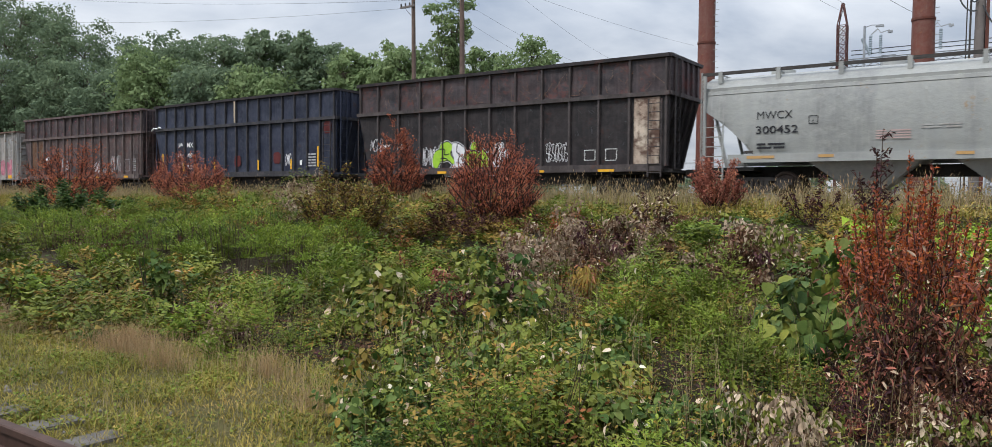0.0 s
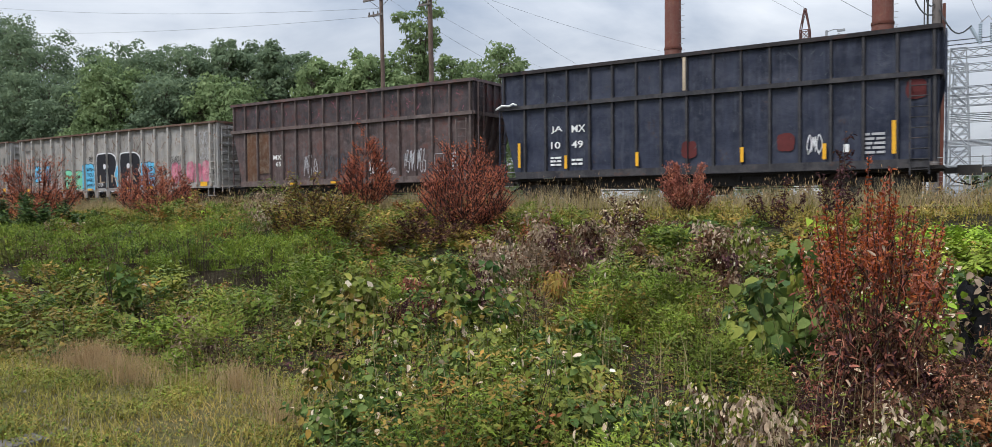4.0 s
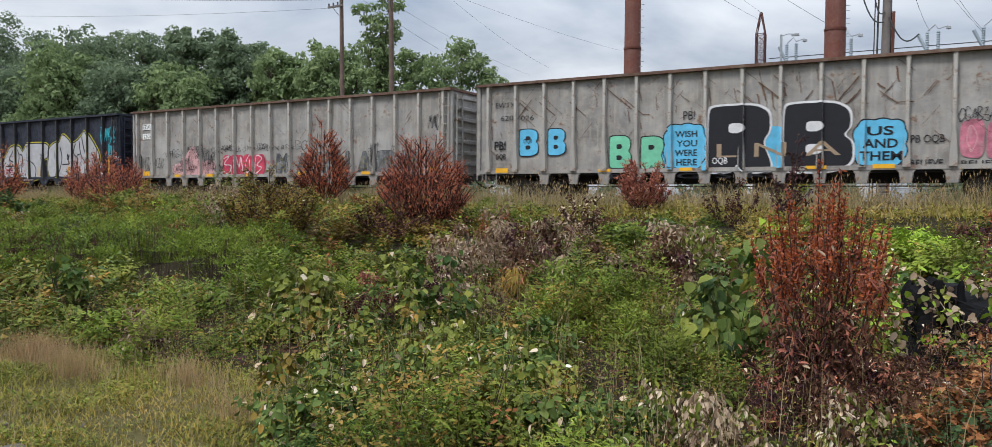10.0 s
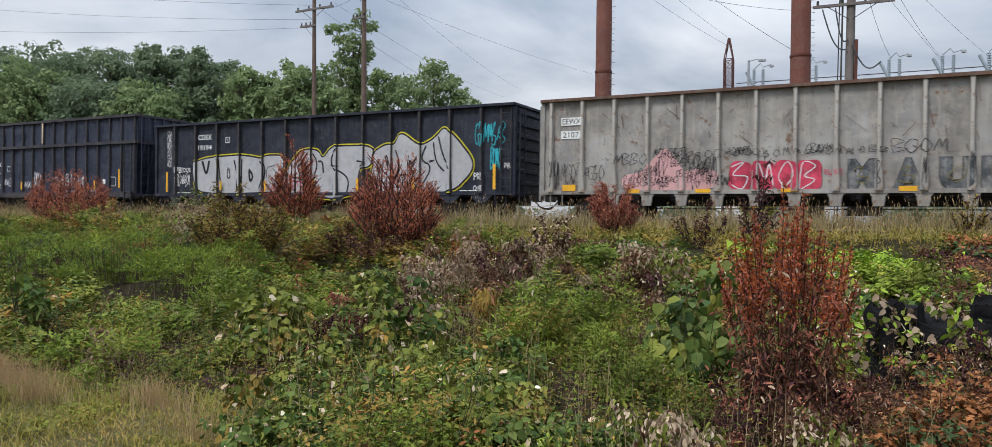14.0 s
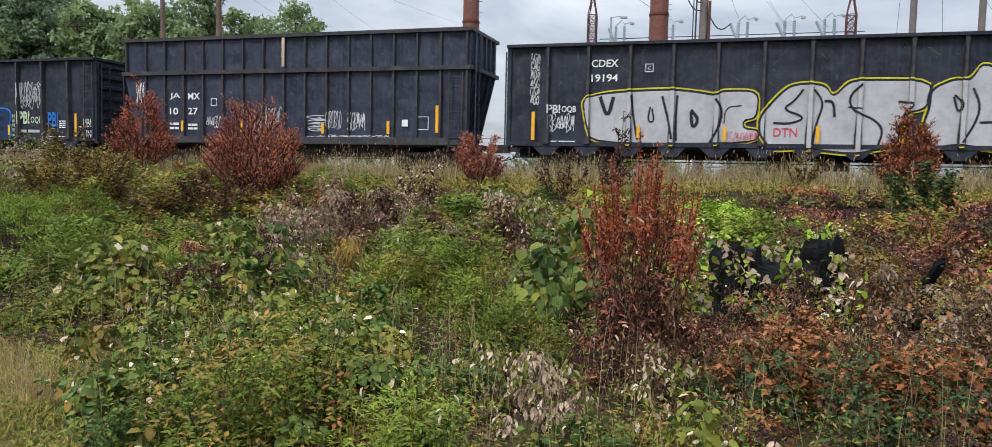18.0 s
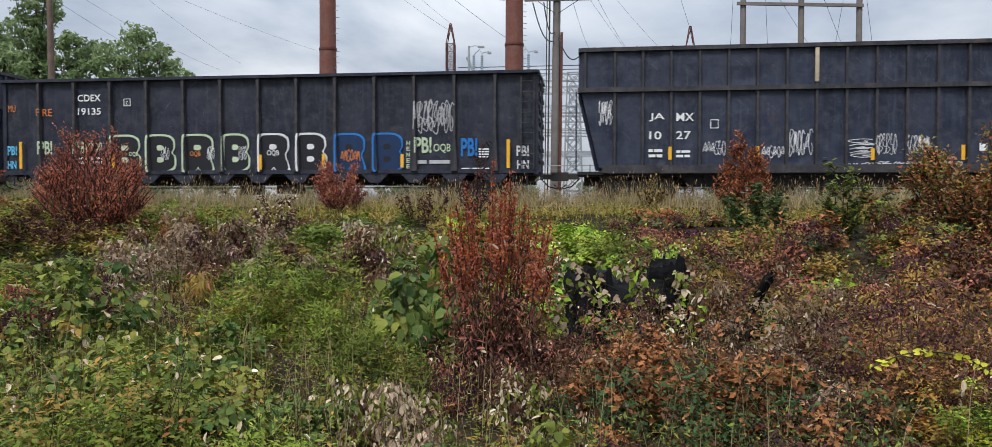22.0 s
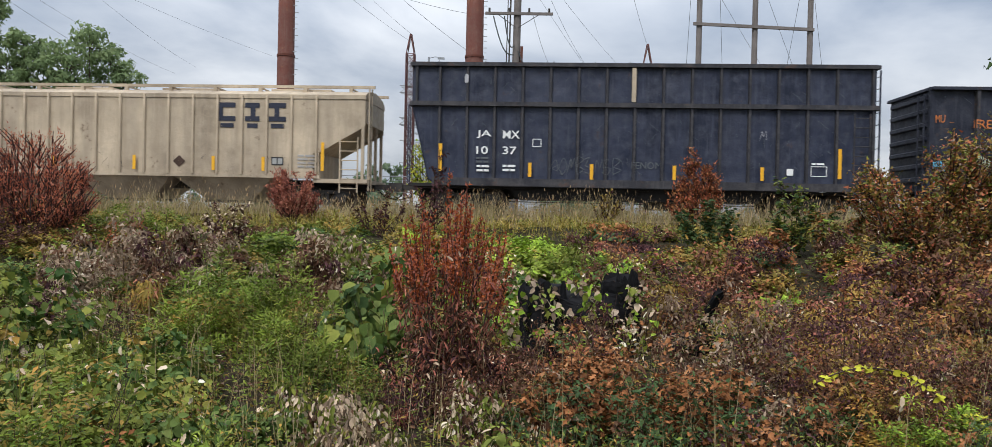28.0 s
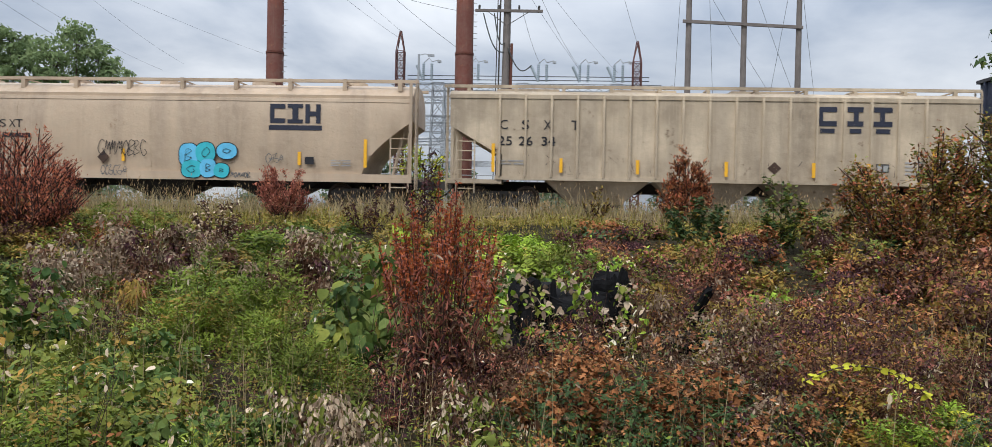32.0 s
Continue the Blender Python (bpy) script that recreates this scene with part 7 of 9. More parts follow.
class Growth:
    """Gathers leaves, stems and blades, and makes one mesh of them."""

    def __init__(self):
        self.v, self.f, self.n, self.m, self.count, self.mats = [], [], [], [], 0, []

    def slot(self, material):
        if material not in self.mats:
            self.mats.append(material)
        return self.mats.index(material)

    def add(self, verts, faces, material):
        """verts (k, c, 3): k pieces of c corners; faces: corner lists of one piece."""
        k, c, _ = verts.shape
        if not k:
            return
        base = self.count + np.arange(k)[:, None] * c
        for fc in faces:
            self.f.append((base + np.array(fc)[None, :]).ravel())
            self.n.append(np.full(k, len(fc)))
            self.m.append(np.full(k, self.slot(material)))
        self.v.append(verts.reshape(-1, 3))
        self.count += k * c

    def leaves(self, p, axis, up, length, width, shape, material, droop=0.15):
        a = unit(axis)
        s = unit(np.cross(a, up))
        n = np.cross(s, a)
        L, W = np.asarray(length)[:, None], np.asarray(width)[:, None]
        if shape == "shard":
            tip = p + a * L + np.array([0, 0, -1.0]) * L * droop
            self.add(np.stack([p - s * W * 0.5, p + s * W * 0.5, tip], 1), ((0, 1, 2),), material)
            return
        half = SHAPES[shape]
        lift = FOLD[shape]
        down = np.array([0, 0, -1.0])
        left = [p + a * L * x + s * W * y + n * W * lift * 2 * y + down * L * droop * x * x for x, y in half]
        right = [p + a * L * x - s * W * y + n * W * lift * 2 * y + down * L * droop * x * x for x, y in half]
        tip = p + a * L + down * L * droop
        k = len(half)
        verts = np.stack([p, *left, tip, *right], 1)
        self.add(verts, (tuple(range(k + 2)), (0, k + 1, *range(2 * k + 1, k + 1, -1))), material)

    def stems(self, p0, p1, r0, r1, material):
        d = unit(p1 - p0)
        ref = np.where(np.abs(d[:, 2:3]) > 0.9, np.array([[1.0, 0, 0]]), np.array([[0, 0, 1.0]]))
        s = unit(np.cross(d, ref))
        t = np.cross(d, s)
        r0, r1 = np.broadcast_to(r0, len(p0))[:, None], np.broadcast_to(r1, len(p0))[:, None]
        ring = [(math.cos(a), math.sin(a)) for a in (0, 2.094, 4.189)]
        verts = np.stack([p0 + r0 * (c * s + q * t) for c, q in ring] + [p1 + r1 * (c * s + q * t) for c, q in ring], 1)
        self.add(verts, ((0, 1, 4, 3), (1, 2, 5, 4), (2, 0, 3, 5)), material)

    def blades(self, p, height, width, material, lean=0.35):
        k = len(p)
        a = RNG.uniform(0, 6.283, k)
        side = np.stack([np.cos(a), np.sin(a), np.zeros(k)], 1)
        b = a + RNG.uniform(0.6, 2.5, k)
        out = np.stack([np.cos(b), np.sin(b), np.zeros(k)], 1) * (np.asarray(height) * lean * RNG.uniform(0.2, 1.4, k))[:, None]
        h = np.zeros((k, 3))
        h[:, 2] = height
        w = np.broadcast_to(width, k)[:, None]
        verts = np.stack([p - side * w, p + side * w, p + h * 0.55 + out * 0.30 + side * w * 0.8, p + h * 0.55 + out * 0.30 - side * w * 0.8, p + h + out], 1)
        self.add(verts, ((0, 1, 2, 3), (3, 2, 4)), material)

    def emit(self, name, parent=None, label=""):
        me = mesh_of(name, np.concatenate(self.v), np.concatenate(self.f), np.concatenate(self.n))
        for mt in self.mats:
            me.materials.append(mt)
        me.polygons.foreach_set("material_index", np.concatenate(self.m).astype(np.int32))
        return link(name, me, None, parent, label)


def sprouts(g, p, h, k, material, length, width, shape, lift, low=0.2, lean=0.25, stem=None, reach=0.04, thick=0.004):
    """Upright shoots with k leaves each; lift is the range of leaf angles over the horizontal."""
    n = len(p)
    if not n:
        return
    a = RNG.uniform(0, 6.283, n)
    tilt = RNG.uniform(0, lean, n) * h
    top = p + np.stack([np.cos(a) * tilt, np.sin(a) * tilt, h], 1)
    if stem:
        g.stems(p, top, thick, thick * 0.4, stem)
    u = RNG.uniform(low, 1.0, (n, k))
    q = (p[:, None, :] + (top - p)[:, None, :] * u[..., None]).reshape(-1, 3)
    m = n * k
    az, el = RNG.uniform(0, 6.283, m), np.radians(RNG.uniform(*lift, m))
    ax = np.stack([np.cos(az) * np.cos(el), np.sin(az) * np.cos(el), np.sin(el)], 1)
    q = q + np.stack([np.cos(az), np.sin(az), np.zeros(m)], 1) * (RNG.uniform(0, 1, m) * reach)[:, None]
    up = unit(np.array([[0, 0, 1.0]]) + RNG.normal(0, 0.35, (m, 3)))
    size = RNG.uniform(0.6, 1.25, m)
    mats = material if isinstance(material, (list, tuple)) else [(material, 1.0)]
    pick = RNG.uniform(0, 1, m)
    lo = 0.0
    for mt, share in mats:
        s = (pick >= lo) & (pick < lo + share)
        lo += share
        g.leaves(q[s], ax[s], up[s], length * size[s], width * size[s], shape, mt)


# ---- the overgrown ground: patches of growth on the plan ----
PATCHES = []


def patch(species, x, y, across, along, height=1.0, weight=1.0):
    """An oval of growth; across and along are its half sizes, seen from the old track."""
    PATCHES.append((species, x, y, across, along, height, weight))


patch("goldenrod", -16.4, 9.6, 4.6, 2.6, 1.25, 2.4)
patch("goldenrod", -12.6, 9.6, 1.9, 1.6, 1.15, 2.0)
patch("goldenrod", -22.0, 9.8, 4.0, 3.2, 0.9, 1.2)
patch("herb", -8.9, 6.0, 3.4, 1.2, 0.55)
patch("herb", -5.6, 13.6, 2.0, 2.0, 0.6)
patch("olive", -18.2, 14.6, 2.4, 2.6, 1.0, 1.3)
patch("olive", -12.7, 13.6, 2.3, 1.5, 0.75)
patch("fresh", -15.0, 16.5, 2.6, 2.0, 0.6)
patch("vine", -3.7, 5.2, 1.5, 1.5, 0.55, 1.3)
patch("vine", -2.7, 4.5, 1.2, 0.8, 0.5, 2.4)
patch("vine", -6.0, 7.4, 1.6, 0.9, 0.6)
patch("drymound", -5.3, 12.2, 1.5, 1.2, 1.25, 2.6)
patch("bleached", -6.3, 13.3, 1.2, 0.7, 0.85, 1.2)
patch("bleached", -3.4, 13.2, 0.8, 1.5, 0.8, 1.2)
patch("bleached", -1.40, 5.40, 0.34, 0.85, 0.55, 2.4)
patch("rustdroop", -6.1, 9.3, 0.85, 0.7, 0.85, 3.4)
patch("tangle_dark", -5.4, 7.0, 0.35, 0.4, 0.55, 1.8)
patch("goldenrod_s", -3.0, 7.7, 0.75, 1.2, 0.75, 1.7)
patch("goldenrod_s", -8.6, 8.3, 1.1, 1.3, 0.6)
patch("fresh", -7.05, 8.9, 0.7, 1.2, 0.55, 1.3)
patch("fresh", -5.3, 8.7, 0.9, 0.8, 0.5)
patch("broad", -1.85, 8.2, 0.36, 0.4, 0.72, 2.6)
patch("tangle_dark", -0.6, 6.0, 0.5, 0.6, 0.5, 1.3)
patch("bleached", -0.2, 5.3, 0.3, 0.35, 0.35, 0.6)
patch("oak", -0.1, 4.9, 0.4, 0.3, 0.4, 1.0)
patch("tangle_dark", -0.1, 7.4, 0.8, 0.8, 0.55, 1.2)
patch("lime", 0.1, 15.2, 1.3, 0.9, 0.6, 2.4)
patch("lime", -4.3, 16.4, 1.1, 0.7, 0.4, 0.8)
patch("lime", 7.6, 19.0, 1.6, 0.7, 0.4, 0.8)
patch("beige", 0.1, 11.4, 1.5, 1.3, 0.75, 2.2)
patch("oak", 0.75, 5.3, 0.80, 0.6, 0.66, 1.7)
patch("oak", 1.9, 6.4, 0.7, 0.6, 0.7, 0.8)
patch("tangle", 4.1, 10.0, 2.2, 2.6, 0.85, 1.8)
patch("tangle", 2.7, 6.2, 1.0, 0.8, 0.7, 1.4)
patch("herb", 4.4, 11.8, 0.5, 0.6, 0.8, 1.2)
patch("tangle_dark", 3.4, 7.0, 0.5, 0.5, 0.6, 1.2)
patch("oak", 3.2, 11.6, 1.0, 0.8, 0.8, 1.0)
patch("tangle", 8.1, 15.5, 1.9, 2.2, 0.9, 1.2)
patch("olive", 2.3, 13.7, 1.3, 1.8, 0.6, 1.3)
patch("olive", 6.2, 14.0, 1.6, 1.4, 0.7)
patch("oak", 5.0, 13.4, 1.6, 1.2, 0.8, 0.5)
patch("yellowgreen", 2.75, 5.0, 0.40, 0.6, 0.5, 4.0)
patch("olive", 2.2, 4.7, 0.5, 0.35, 0.4, 1.4)
patch("herb", 1.6, 4.4, 0.6, 0.3, 0.4, 1.4)
patch("olive", -10.4, 15.4, 1.6, 1.6, 0.7)
patch("herb", -8.4, 12.0, 1.5, 1.4, 0.6)
patch("herb", -12.0, 7.6, 1.8, 1.2, 0.6)


def species_at(x, y):
    """For each point: the index of its growth and that growth's height."""
    n = len(x)
    best, idx, hgt = np.full(n, 0.16), np.full(n, -1), np.full(n, 0.5)
    jitter = np.array([noise.noise(Vector((a * 1.6, b * 1.6, 3.0))) for a, b in zip(x, y)])
    for i, (sp, cx, cy, ra, rl, h, w) in enumerate(PATCHES):
        d = math.hypot(cx, cy)
        ux, uy = cx / d, cy / d
        al, ac = (x - cx) * ux + (y - cy) * uy, (x - cx) * uy - (y - cy) * ux
        r2 = (al / rl) ** 2 + (ac / ra) ** 2
        score = w * np.exp(-1.3 * r2 * (1 + 0.9 * jitter)) * RNG.uniform(0.50, 1.0, n)
        hit = score > best
        best, idx, hgt = np.where(hit, score, best), np.where(hit, i, idx), np.where(hit, h, hgt)
    return idx, hgt


def on_turf(x, y):
    """The open grassy strip beside the old track."""
    edge = np.interp(x, [-20, -10.5, -7.4, -5.2, -4.2, -3.4, -2.6], [4.6, 4.5, 4.9, 4.9, 4.4, 3.5, 2.6])
    return y < edge + 0.22 * np.sin(x * 2.3) + 0.15 * np.sin(x * 5.1 + 1) + RNG.normal(0, 0.14, len(x))


def mounds(g, c, R, H, scale, mix, leaf, shape, lift, lai=1.5, deep=0.5, twigs=5, twig=None, under=None, ruffle=0.34):
    """Lumpy rounded clumps: leaves lie in a loose shell over each dome, a few twigs inside."""
    n = len(c)
    if not n:
        return
    L, W = leaf[0] * scale, leaf[1] * scale
    area = 2 * math.pi * R * (0.35 * R + 0.75 * H)
    cnt = np.clip(0.88 * lai * area / (0.55 * L * W), 12, 2000).astype(int)
    i = np.repeat(np.arange(n), cnt)
    m = len(i)
    # tufts sit on the dome; every leaf belongs to one, and most leaves of a tuft are of one kind
    reach = 0.115 * scale * max(1.0, leaf[0] / 0.045)
    tufts = np.clip(area / (1.5 * reach) ** 2, 3, 400).astype(int)
    first = np.concatenate([[0], np.cumsum(tufts)[:-1]])
    ti = np.repeat(np.arange(n), tufts)
    k = len(ti)
    az, z = RNG.uniform(0, 6.283, k), RNG.uniform(0.0, 1.0, k)
    f1, f2 = RNG.uniform(0, 6.283, n), RNG.uniform(0, 6.283, n)
    lump = 1 + 0.20 * np.sin(3 * az + f1[ti]) * np.sqrt(1 - z * z) + 0.17 * np.sin(5 * az + f2[ti] + 5 * z) + RNG.normal(0, 0.07, k)
    u = lump * (1 - deep * RNG.uniform(0, 1, k) ** 1.7)
    ring = np.sqrt(1 - z * z * 0.97)
    d = np.stack([np.cos(az) * ring, np.sin(az) * ring, z], 1)
    seat = c[ti] + d * u[:, None] * np.stack([R[ti], R[ti], H[ti]], 1)
    dry = sum(share for mt, share in mix if mt is F_DRY) / sum(share for _, share in mix)
    w = np.array([share if mt is not F_DRY else 1e-4 for mt, share in mix])[None, :] * RNG.uniform(0.05, 1.0, (n, len(mix))) ** 1.8
    cum = np.cumsum(w / w.sum(1, keepdims=True), 1)
    kind = (RNG.uniform(0, 1, k)[:, None] > cum[ti]).sum(1).clip(0, len(mix) - 1)
    t = first[i] + (RNG.uniform(0, 1, m) * tufts[i]).astype(int)
    off = RNG.normal(0, 0.36, (m, 3)) * reach[i][:, None]
    pos = seat[t] + off * np.array([[1, 1, 0.8]])
    pos[:, 2] = np.maximum(pos[:, 2], c[i][:, 2] + 0.03)
    turn = np.arctan2(off[:, 1], off[:, 0])
    az2, el = turn + RNG.normal(0, 0.8, m), np.radians(RNG.uniform(*lift, m))
    ax = np.stack([np.cos(az2) * np.cos(el), np.sin(az2) * np.cos(el), np.sin(el)], 1)
    up = unit(d[t] * 0.9 + np.array([[0, 0, 0.7]]) + RNG.normal(0, ruffle, (m, 3)))
    size = RNG.uniform(0.5, 1.45, m)
    k = np.where(RNG.uniform(0, 1, m) < 0.72, kind[t], (RNG.uniform(0, 1, m)[:, None] > cum[i]).sum(1).clip(0, len(mix) - 1))
    z, u = z[t], u[t]
    mats = [mt for mt, _ in mix]
    if dry:
        k = np.where(RNG.uniform(0, 1, m) < 0.95 * dry, mats.index(F_DRY), k)
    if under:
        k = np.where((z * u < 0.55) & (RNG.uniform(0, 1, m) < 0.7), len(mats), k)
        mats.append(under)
    for j, mt in enumerate(mats):
        s = k == j
        for q, form, wide in ((s & (scale[i] < 1.45), shape, 1.0), (s & (scale[i] >= 1.45), "shard", 1.25)):
            less = 0.62 if mt is F_DRY and form == "shard" else 1.0
            g.leaves(pos[q], ax[q], up[q], L[i][q] * size[q] * less, W[i][q] * size[q] * wide * less, form, mt)
    if twigs:
        t = np.repeat(np.arange(n), twigs)
        a, zz = RNG.uniform(0, 6.283, len(t)), RNG.uniform(0.3, 1.0, len(t))
        q = np.sqrt(1 - zz * zz * 0.97)
        e = c[t] + np.stack([np.cos(a) * q * R[t], np.sin(a) * q * R[t], zz * H[t] * RNG.uniform(0.8, 1.25, len(t))], 1)
        g.stems(c[t], e, 0.004 * scale[t], 0.002 * scale[t], twig or M_TWIG)


def build_cover():
    """Fills the strip between the old track and the bank with clumps of plants, finer towards the camera."""
    xs, ys, rs = [], [], []
    for d0, d1, r0, r1, cover in ((2.9, 6.0, 0.15, 0.45, 1.25), (6.0, 9.0, 0.18, 0.55, 1.2), (9.0, 13.0, 0.25, 0.70, 1.15), (13.0, 19.5, 0.34, 0.90, 1.1), (19.5, 36.0, 0.50, 1.20, 1.0)):
        a0, a1 = radians(-70), radians(37)
        n = int(0.5 * (d1 ** 2 - d0 ** 2) * (a1 - a0) * cover / (math.pi * (r0 * 0.62 + r1 * 0.38) ** 2))
        d, a = np.sqrt(RNG.uniform(d0 ** 2, d1 ** 2, n)), RNG.uniform(a0, a1, n)
        xs.append(d * np.sin(a))
        ys.append(d * np.cos(a))
        rs.append(r0 + (r1 - r0) * RNG.uniform(0, 1, n) ** 1.6)
    x, y, R = np.concatenate(xs), np.concatenate(ys), np.concatenate(rs)
    keep = (y > 2.9) & (y < np.where(x > -9, 18.2, 19.2)) & (x > -34)
    x, y, R = x[keep], y[keep], R[keep]
    n = len(x)
    idx, hgt = species_at(x, y)
    names = np.array([p[0] for p in PATCHES] + ["none"])[idx]
    spare = names == "none"
    mix = RNG.uniform(0, 1, n)
    right = x > 0.6 + 0.6 * np.sin(y)
    names = np.where(spare & right, np.where(mix < 0.18, "olive", np.where(mix < 0.80, "tangle", "tangle_dark")), names)
    names = np.where(spare & ~right, np.where(mix < 0.46, "herb", np.where(mix < 0.62, "vine", np.where(mix < 0.82, "fresh", "olive"))), names)
    stir = RNG.uniform(0, 1, n)
    names = np.where((stir < 0.12) & ~right, np.array(["herb", "olive", "fresh", "drymound", "vine"])[RNG.randint(0, 5, n)], names)
    names = np.where((stir < 0.22) & right, np.array(["olive", "drymound", "tangle_dark", "oak", "tangle"])[RNG.randint(0, 5, n)], names)
    names = np.where(on_turf(x, y), "turf", names)
    names = np.where((np.hypot((x - 0.75) / 0.85, (y - 8.2) / 0.6) < 1) & (stir < 0.8), "bare", names)
    gold = names == "goldenrod"
    strip = (x < -10.5) & (y > 7.4) & (y < 9.4)
    names = np.where((strip & (stir < 0.7)) | (gold & (y < 10.6) & (stir < 0.9)), "bare", names)
    dist = np.hypot(x, y)
    sway = np.array([noise.noise(Vector((a * 0.8, b * 0.8, 9.0))) for a, b in zip(x, y)])
    lump = np.array([noise.noise(Vector((a * 0.42, b * 0.42, 5.0))) for a, b in zip(x, y)])
    hgt = hgt * (1.0 + 0.85 * sway + 0.45 * lump) * RNG.uniform(0.5, 1.15, n) * np.clip(0.65 + R / 0.8, 0.7, 1.2)
    hgt = hgt * np.where(x > -9, np.interp(y, [14.0, 17.5], [1.0, 0.4]), 1.0)
    hgt = np.clip(hgt * np.where(gold | strip, 0.45, 1.0), 0.10, 1.6)
    hole = np.array([noise.noise(Vector((a * 1.9, b * 1.9, 12.0))) for a, b in zip(x, y)])
    names = np.where((hole < -0.24) & (names != "turf"), "bare", names)
    P = np.stack([x, y, ground_z(x, y) - 0.04], 1)
    scale = np.clip(dist / 6.4, 0.85, 1.9)

    def grow(name, label, only, mix, leaf, shape, lift, lai=1.5, deep=0.5, twig=None, spires=None, under=None, ruffle=0.34):
        s = np.isin(names, only)
        if not s.any():
            return
        g = Growth()
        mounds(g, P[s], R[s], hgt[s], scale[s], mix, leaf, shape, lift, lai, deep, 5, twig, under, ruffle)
        if spires:
            count, k, material, length, width = spires
            i = np.repeat(np.flatnonzero(s), count)
            a, q = RNG.uniform(0, 6.283, len(i)), np.sqrt(RNG.uniform(0, 1, len(i)))
            b = P[i] + np.stack([np.cos(a) * q * R[i], np.sin(a) * q * R[i], hgt[i] * np.sqrt(1 - 0.9 * q * q) * 0.72], 1)
            tall = np.minimum(hgt[i] * RNG.uniform(0.35, 0.75, len(i)), RNG.uniform(0.2, 0.55, len(i)))
            for lo, hi, l in ((0, 9, 1.0), (9, 15, 1.5), (15, 40, 2.3)):
                w = (dist[i] >= lo) & (dist[i] < hi)
                sprouts(g, b[w], tall[w], k, material, length * l, width * l, "lance", (5, 65), 0.1, 0.3, F_GREEN, 0.02, 0.003)
        tagged(g.emit(name), label, "undergrowth", kind="stuff")

    grow("goldenrod_growth", "tall fresh green goldenrod stand on flat ground", ("goldenrod",), [(F_FRESH, 0.8), (F_GREEN, 0.2)], (0.062, 0.011), "lance", (5, 65), 1.3, 0.4, F_GREEN, (4, 10, F_FRESH, 0.045, 0.010))
    # the goldenrod stand: leafy rounded heads side by side on bare lower stalks
    big = np.array([(-25.6, 10.0, 1.30, 1.20), (-22.9, 10.5, 1.40, 1.10), (-20.2, 9.8, 1.30, 1.05), (-17.8, 10.0, 1.25, 1.12), (-15.5, 9.8, 1.30, 1.30),
                    (-13.2, 9.7, 1.20, 1.26), (-11.3, 9.6, 0.90, 1.06), (-14.4, 11.4, 1.10, 1.15), (-17.0, 11.6, 1.10, 1.05), (-11.9, 11.2, 0.90, 0.90)])
    low = np.array([(-12.6, 8.3, 0.55, 0.55), (-14.2, 8.2, 0.6, 0.6), (-16.6, 8.4, 0.6, 0.5), (-9.6, 9.0, 0.65, 0.62), (-7.4, 8.3, 0.5, 0.6)])
    g = Growth()
    for rows, lift in ((big, 0.46), (low, 0.0)):
        foot = np.stack([rows[:, 0], rows[:, 1], ground_z(rows[:, 0], rows[:, 1]) - 0.04], 1)
        base = foot + np.stack([0 * rows[:, 3], 0 * rows[:, 3], lift * rows[:, 3]], 1)
        R2, H2 = rows[:, 2] * 0.82, rows[:, 3] * (1 - lift)
        far = np.clip(np.hypot(rows[:, 0], rows[:, 1]) / 8.5, 1.0, 1.6)
        mounds(g, base, R2, H2, far, [(F_FRESH, 0.9), (F_VINE, 0.1)], (0.046, 0.010), "lance", (15, 75), 2.3, 0.2, 8, F_GREEN)
        i = np.repeat(np.arange(len(rows)), 70)
        a, q = RNG.uniform(0, 6.283, len(i)), np.sqrt(RNG.uniform(0, 1, len(i)))
        b = base[i] + np.stack([np.cos(a) * q * R2[i], np.sin(a) * q * R2[i], H2[i] * np.sqrt(1 - 0.9 * q * q) * 0.86], 1)
        sprouts(g, b, RNG.uniform(0.12, 0.26, len(i)), 18, F_FRESH, 0.06, 0.011, "lance", (5, 65), 0.1, 0.3, F_GREEN, 0.02, 0.003)
        root = foot[i] + np.stack([np.cos(a) * q * R2[i] * 0.7, np.sin(a) * q * R2[i] * 0.7, 0 * q], 1)
        g.stems(root, b, 0.004 + 0 * q, 0.0025 + 0 * q, M_TWIG)
    tagged(g.emit("goldenrod_stand"), "tall rounded masses of feathery green goldenrod", "goldenrod", kind="stuff")
    grow("young_goldenrod_growth", "short fresh green goldenrod shoots", ("goldenrod_s", "fresh"), [(F_FRESH, 0.6), (F_GREEN, 0.4)], (0.050, 0.013), "lance", (0, 60), 1.5, 0.5, F_GREEN, (8, 14, F_FRESH, 0.04, 0.010))
    grow("herb_growth", "mixed green weeds and herbs", ("herb",), [(F_GREEN, 0.45), (F_FRESH, 0.2), (F_OLIVE, 0.25), (F_VINE, 0.25)], (0.040, 0.020), "lance", (-30, 45), 1.5, 0.55, None, (3, 9, F_GREEN, 0.035, 0.014))
    grow("vine_growth", "sprawling vine with broad yellowing green leaves", ("vine",), [(F_VINE, 0.5), (F_GREEN, 0.50), (F_OLIVE, 0.03), (F_DRY, 0.05)], (0.056, 0.049), "broad", (-75, 15), 1.15, 0.6, None, (5, 9, F_GREEN, 0.036, 0.013))
    grow("broadleaf_growth", "dark green broad-leaved creeper over brush", ("broad",), [(F_VINE, 0.75), (F_GREEN, 0.25), (F_OAKGREEN, 0.08)], (0.090, 0.082), "broad", (-85, -15), 1.3, 0.5)
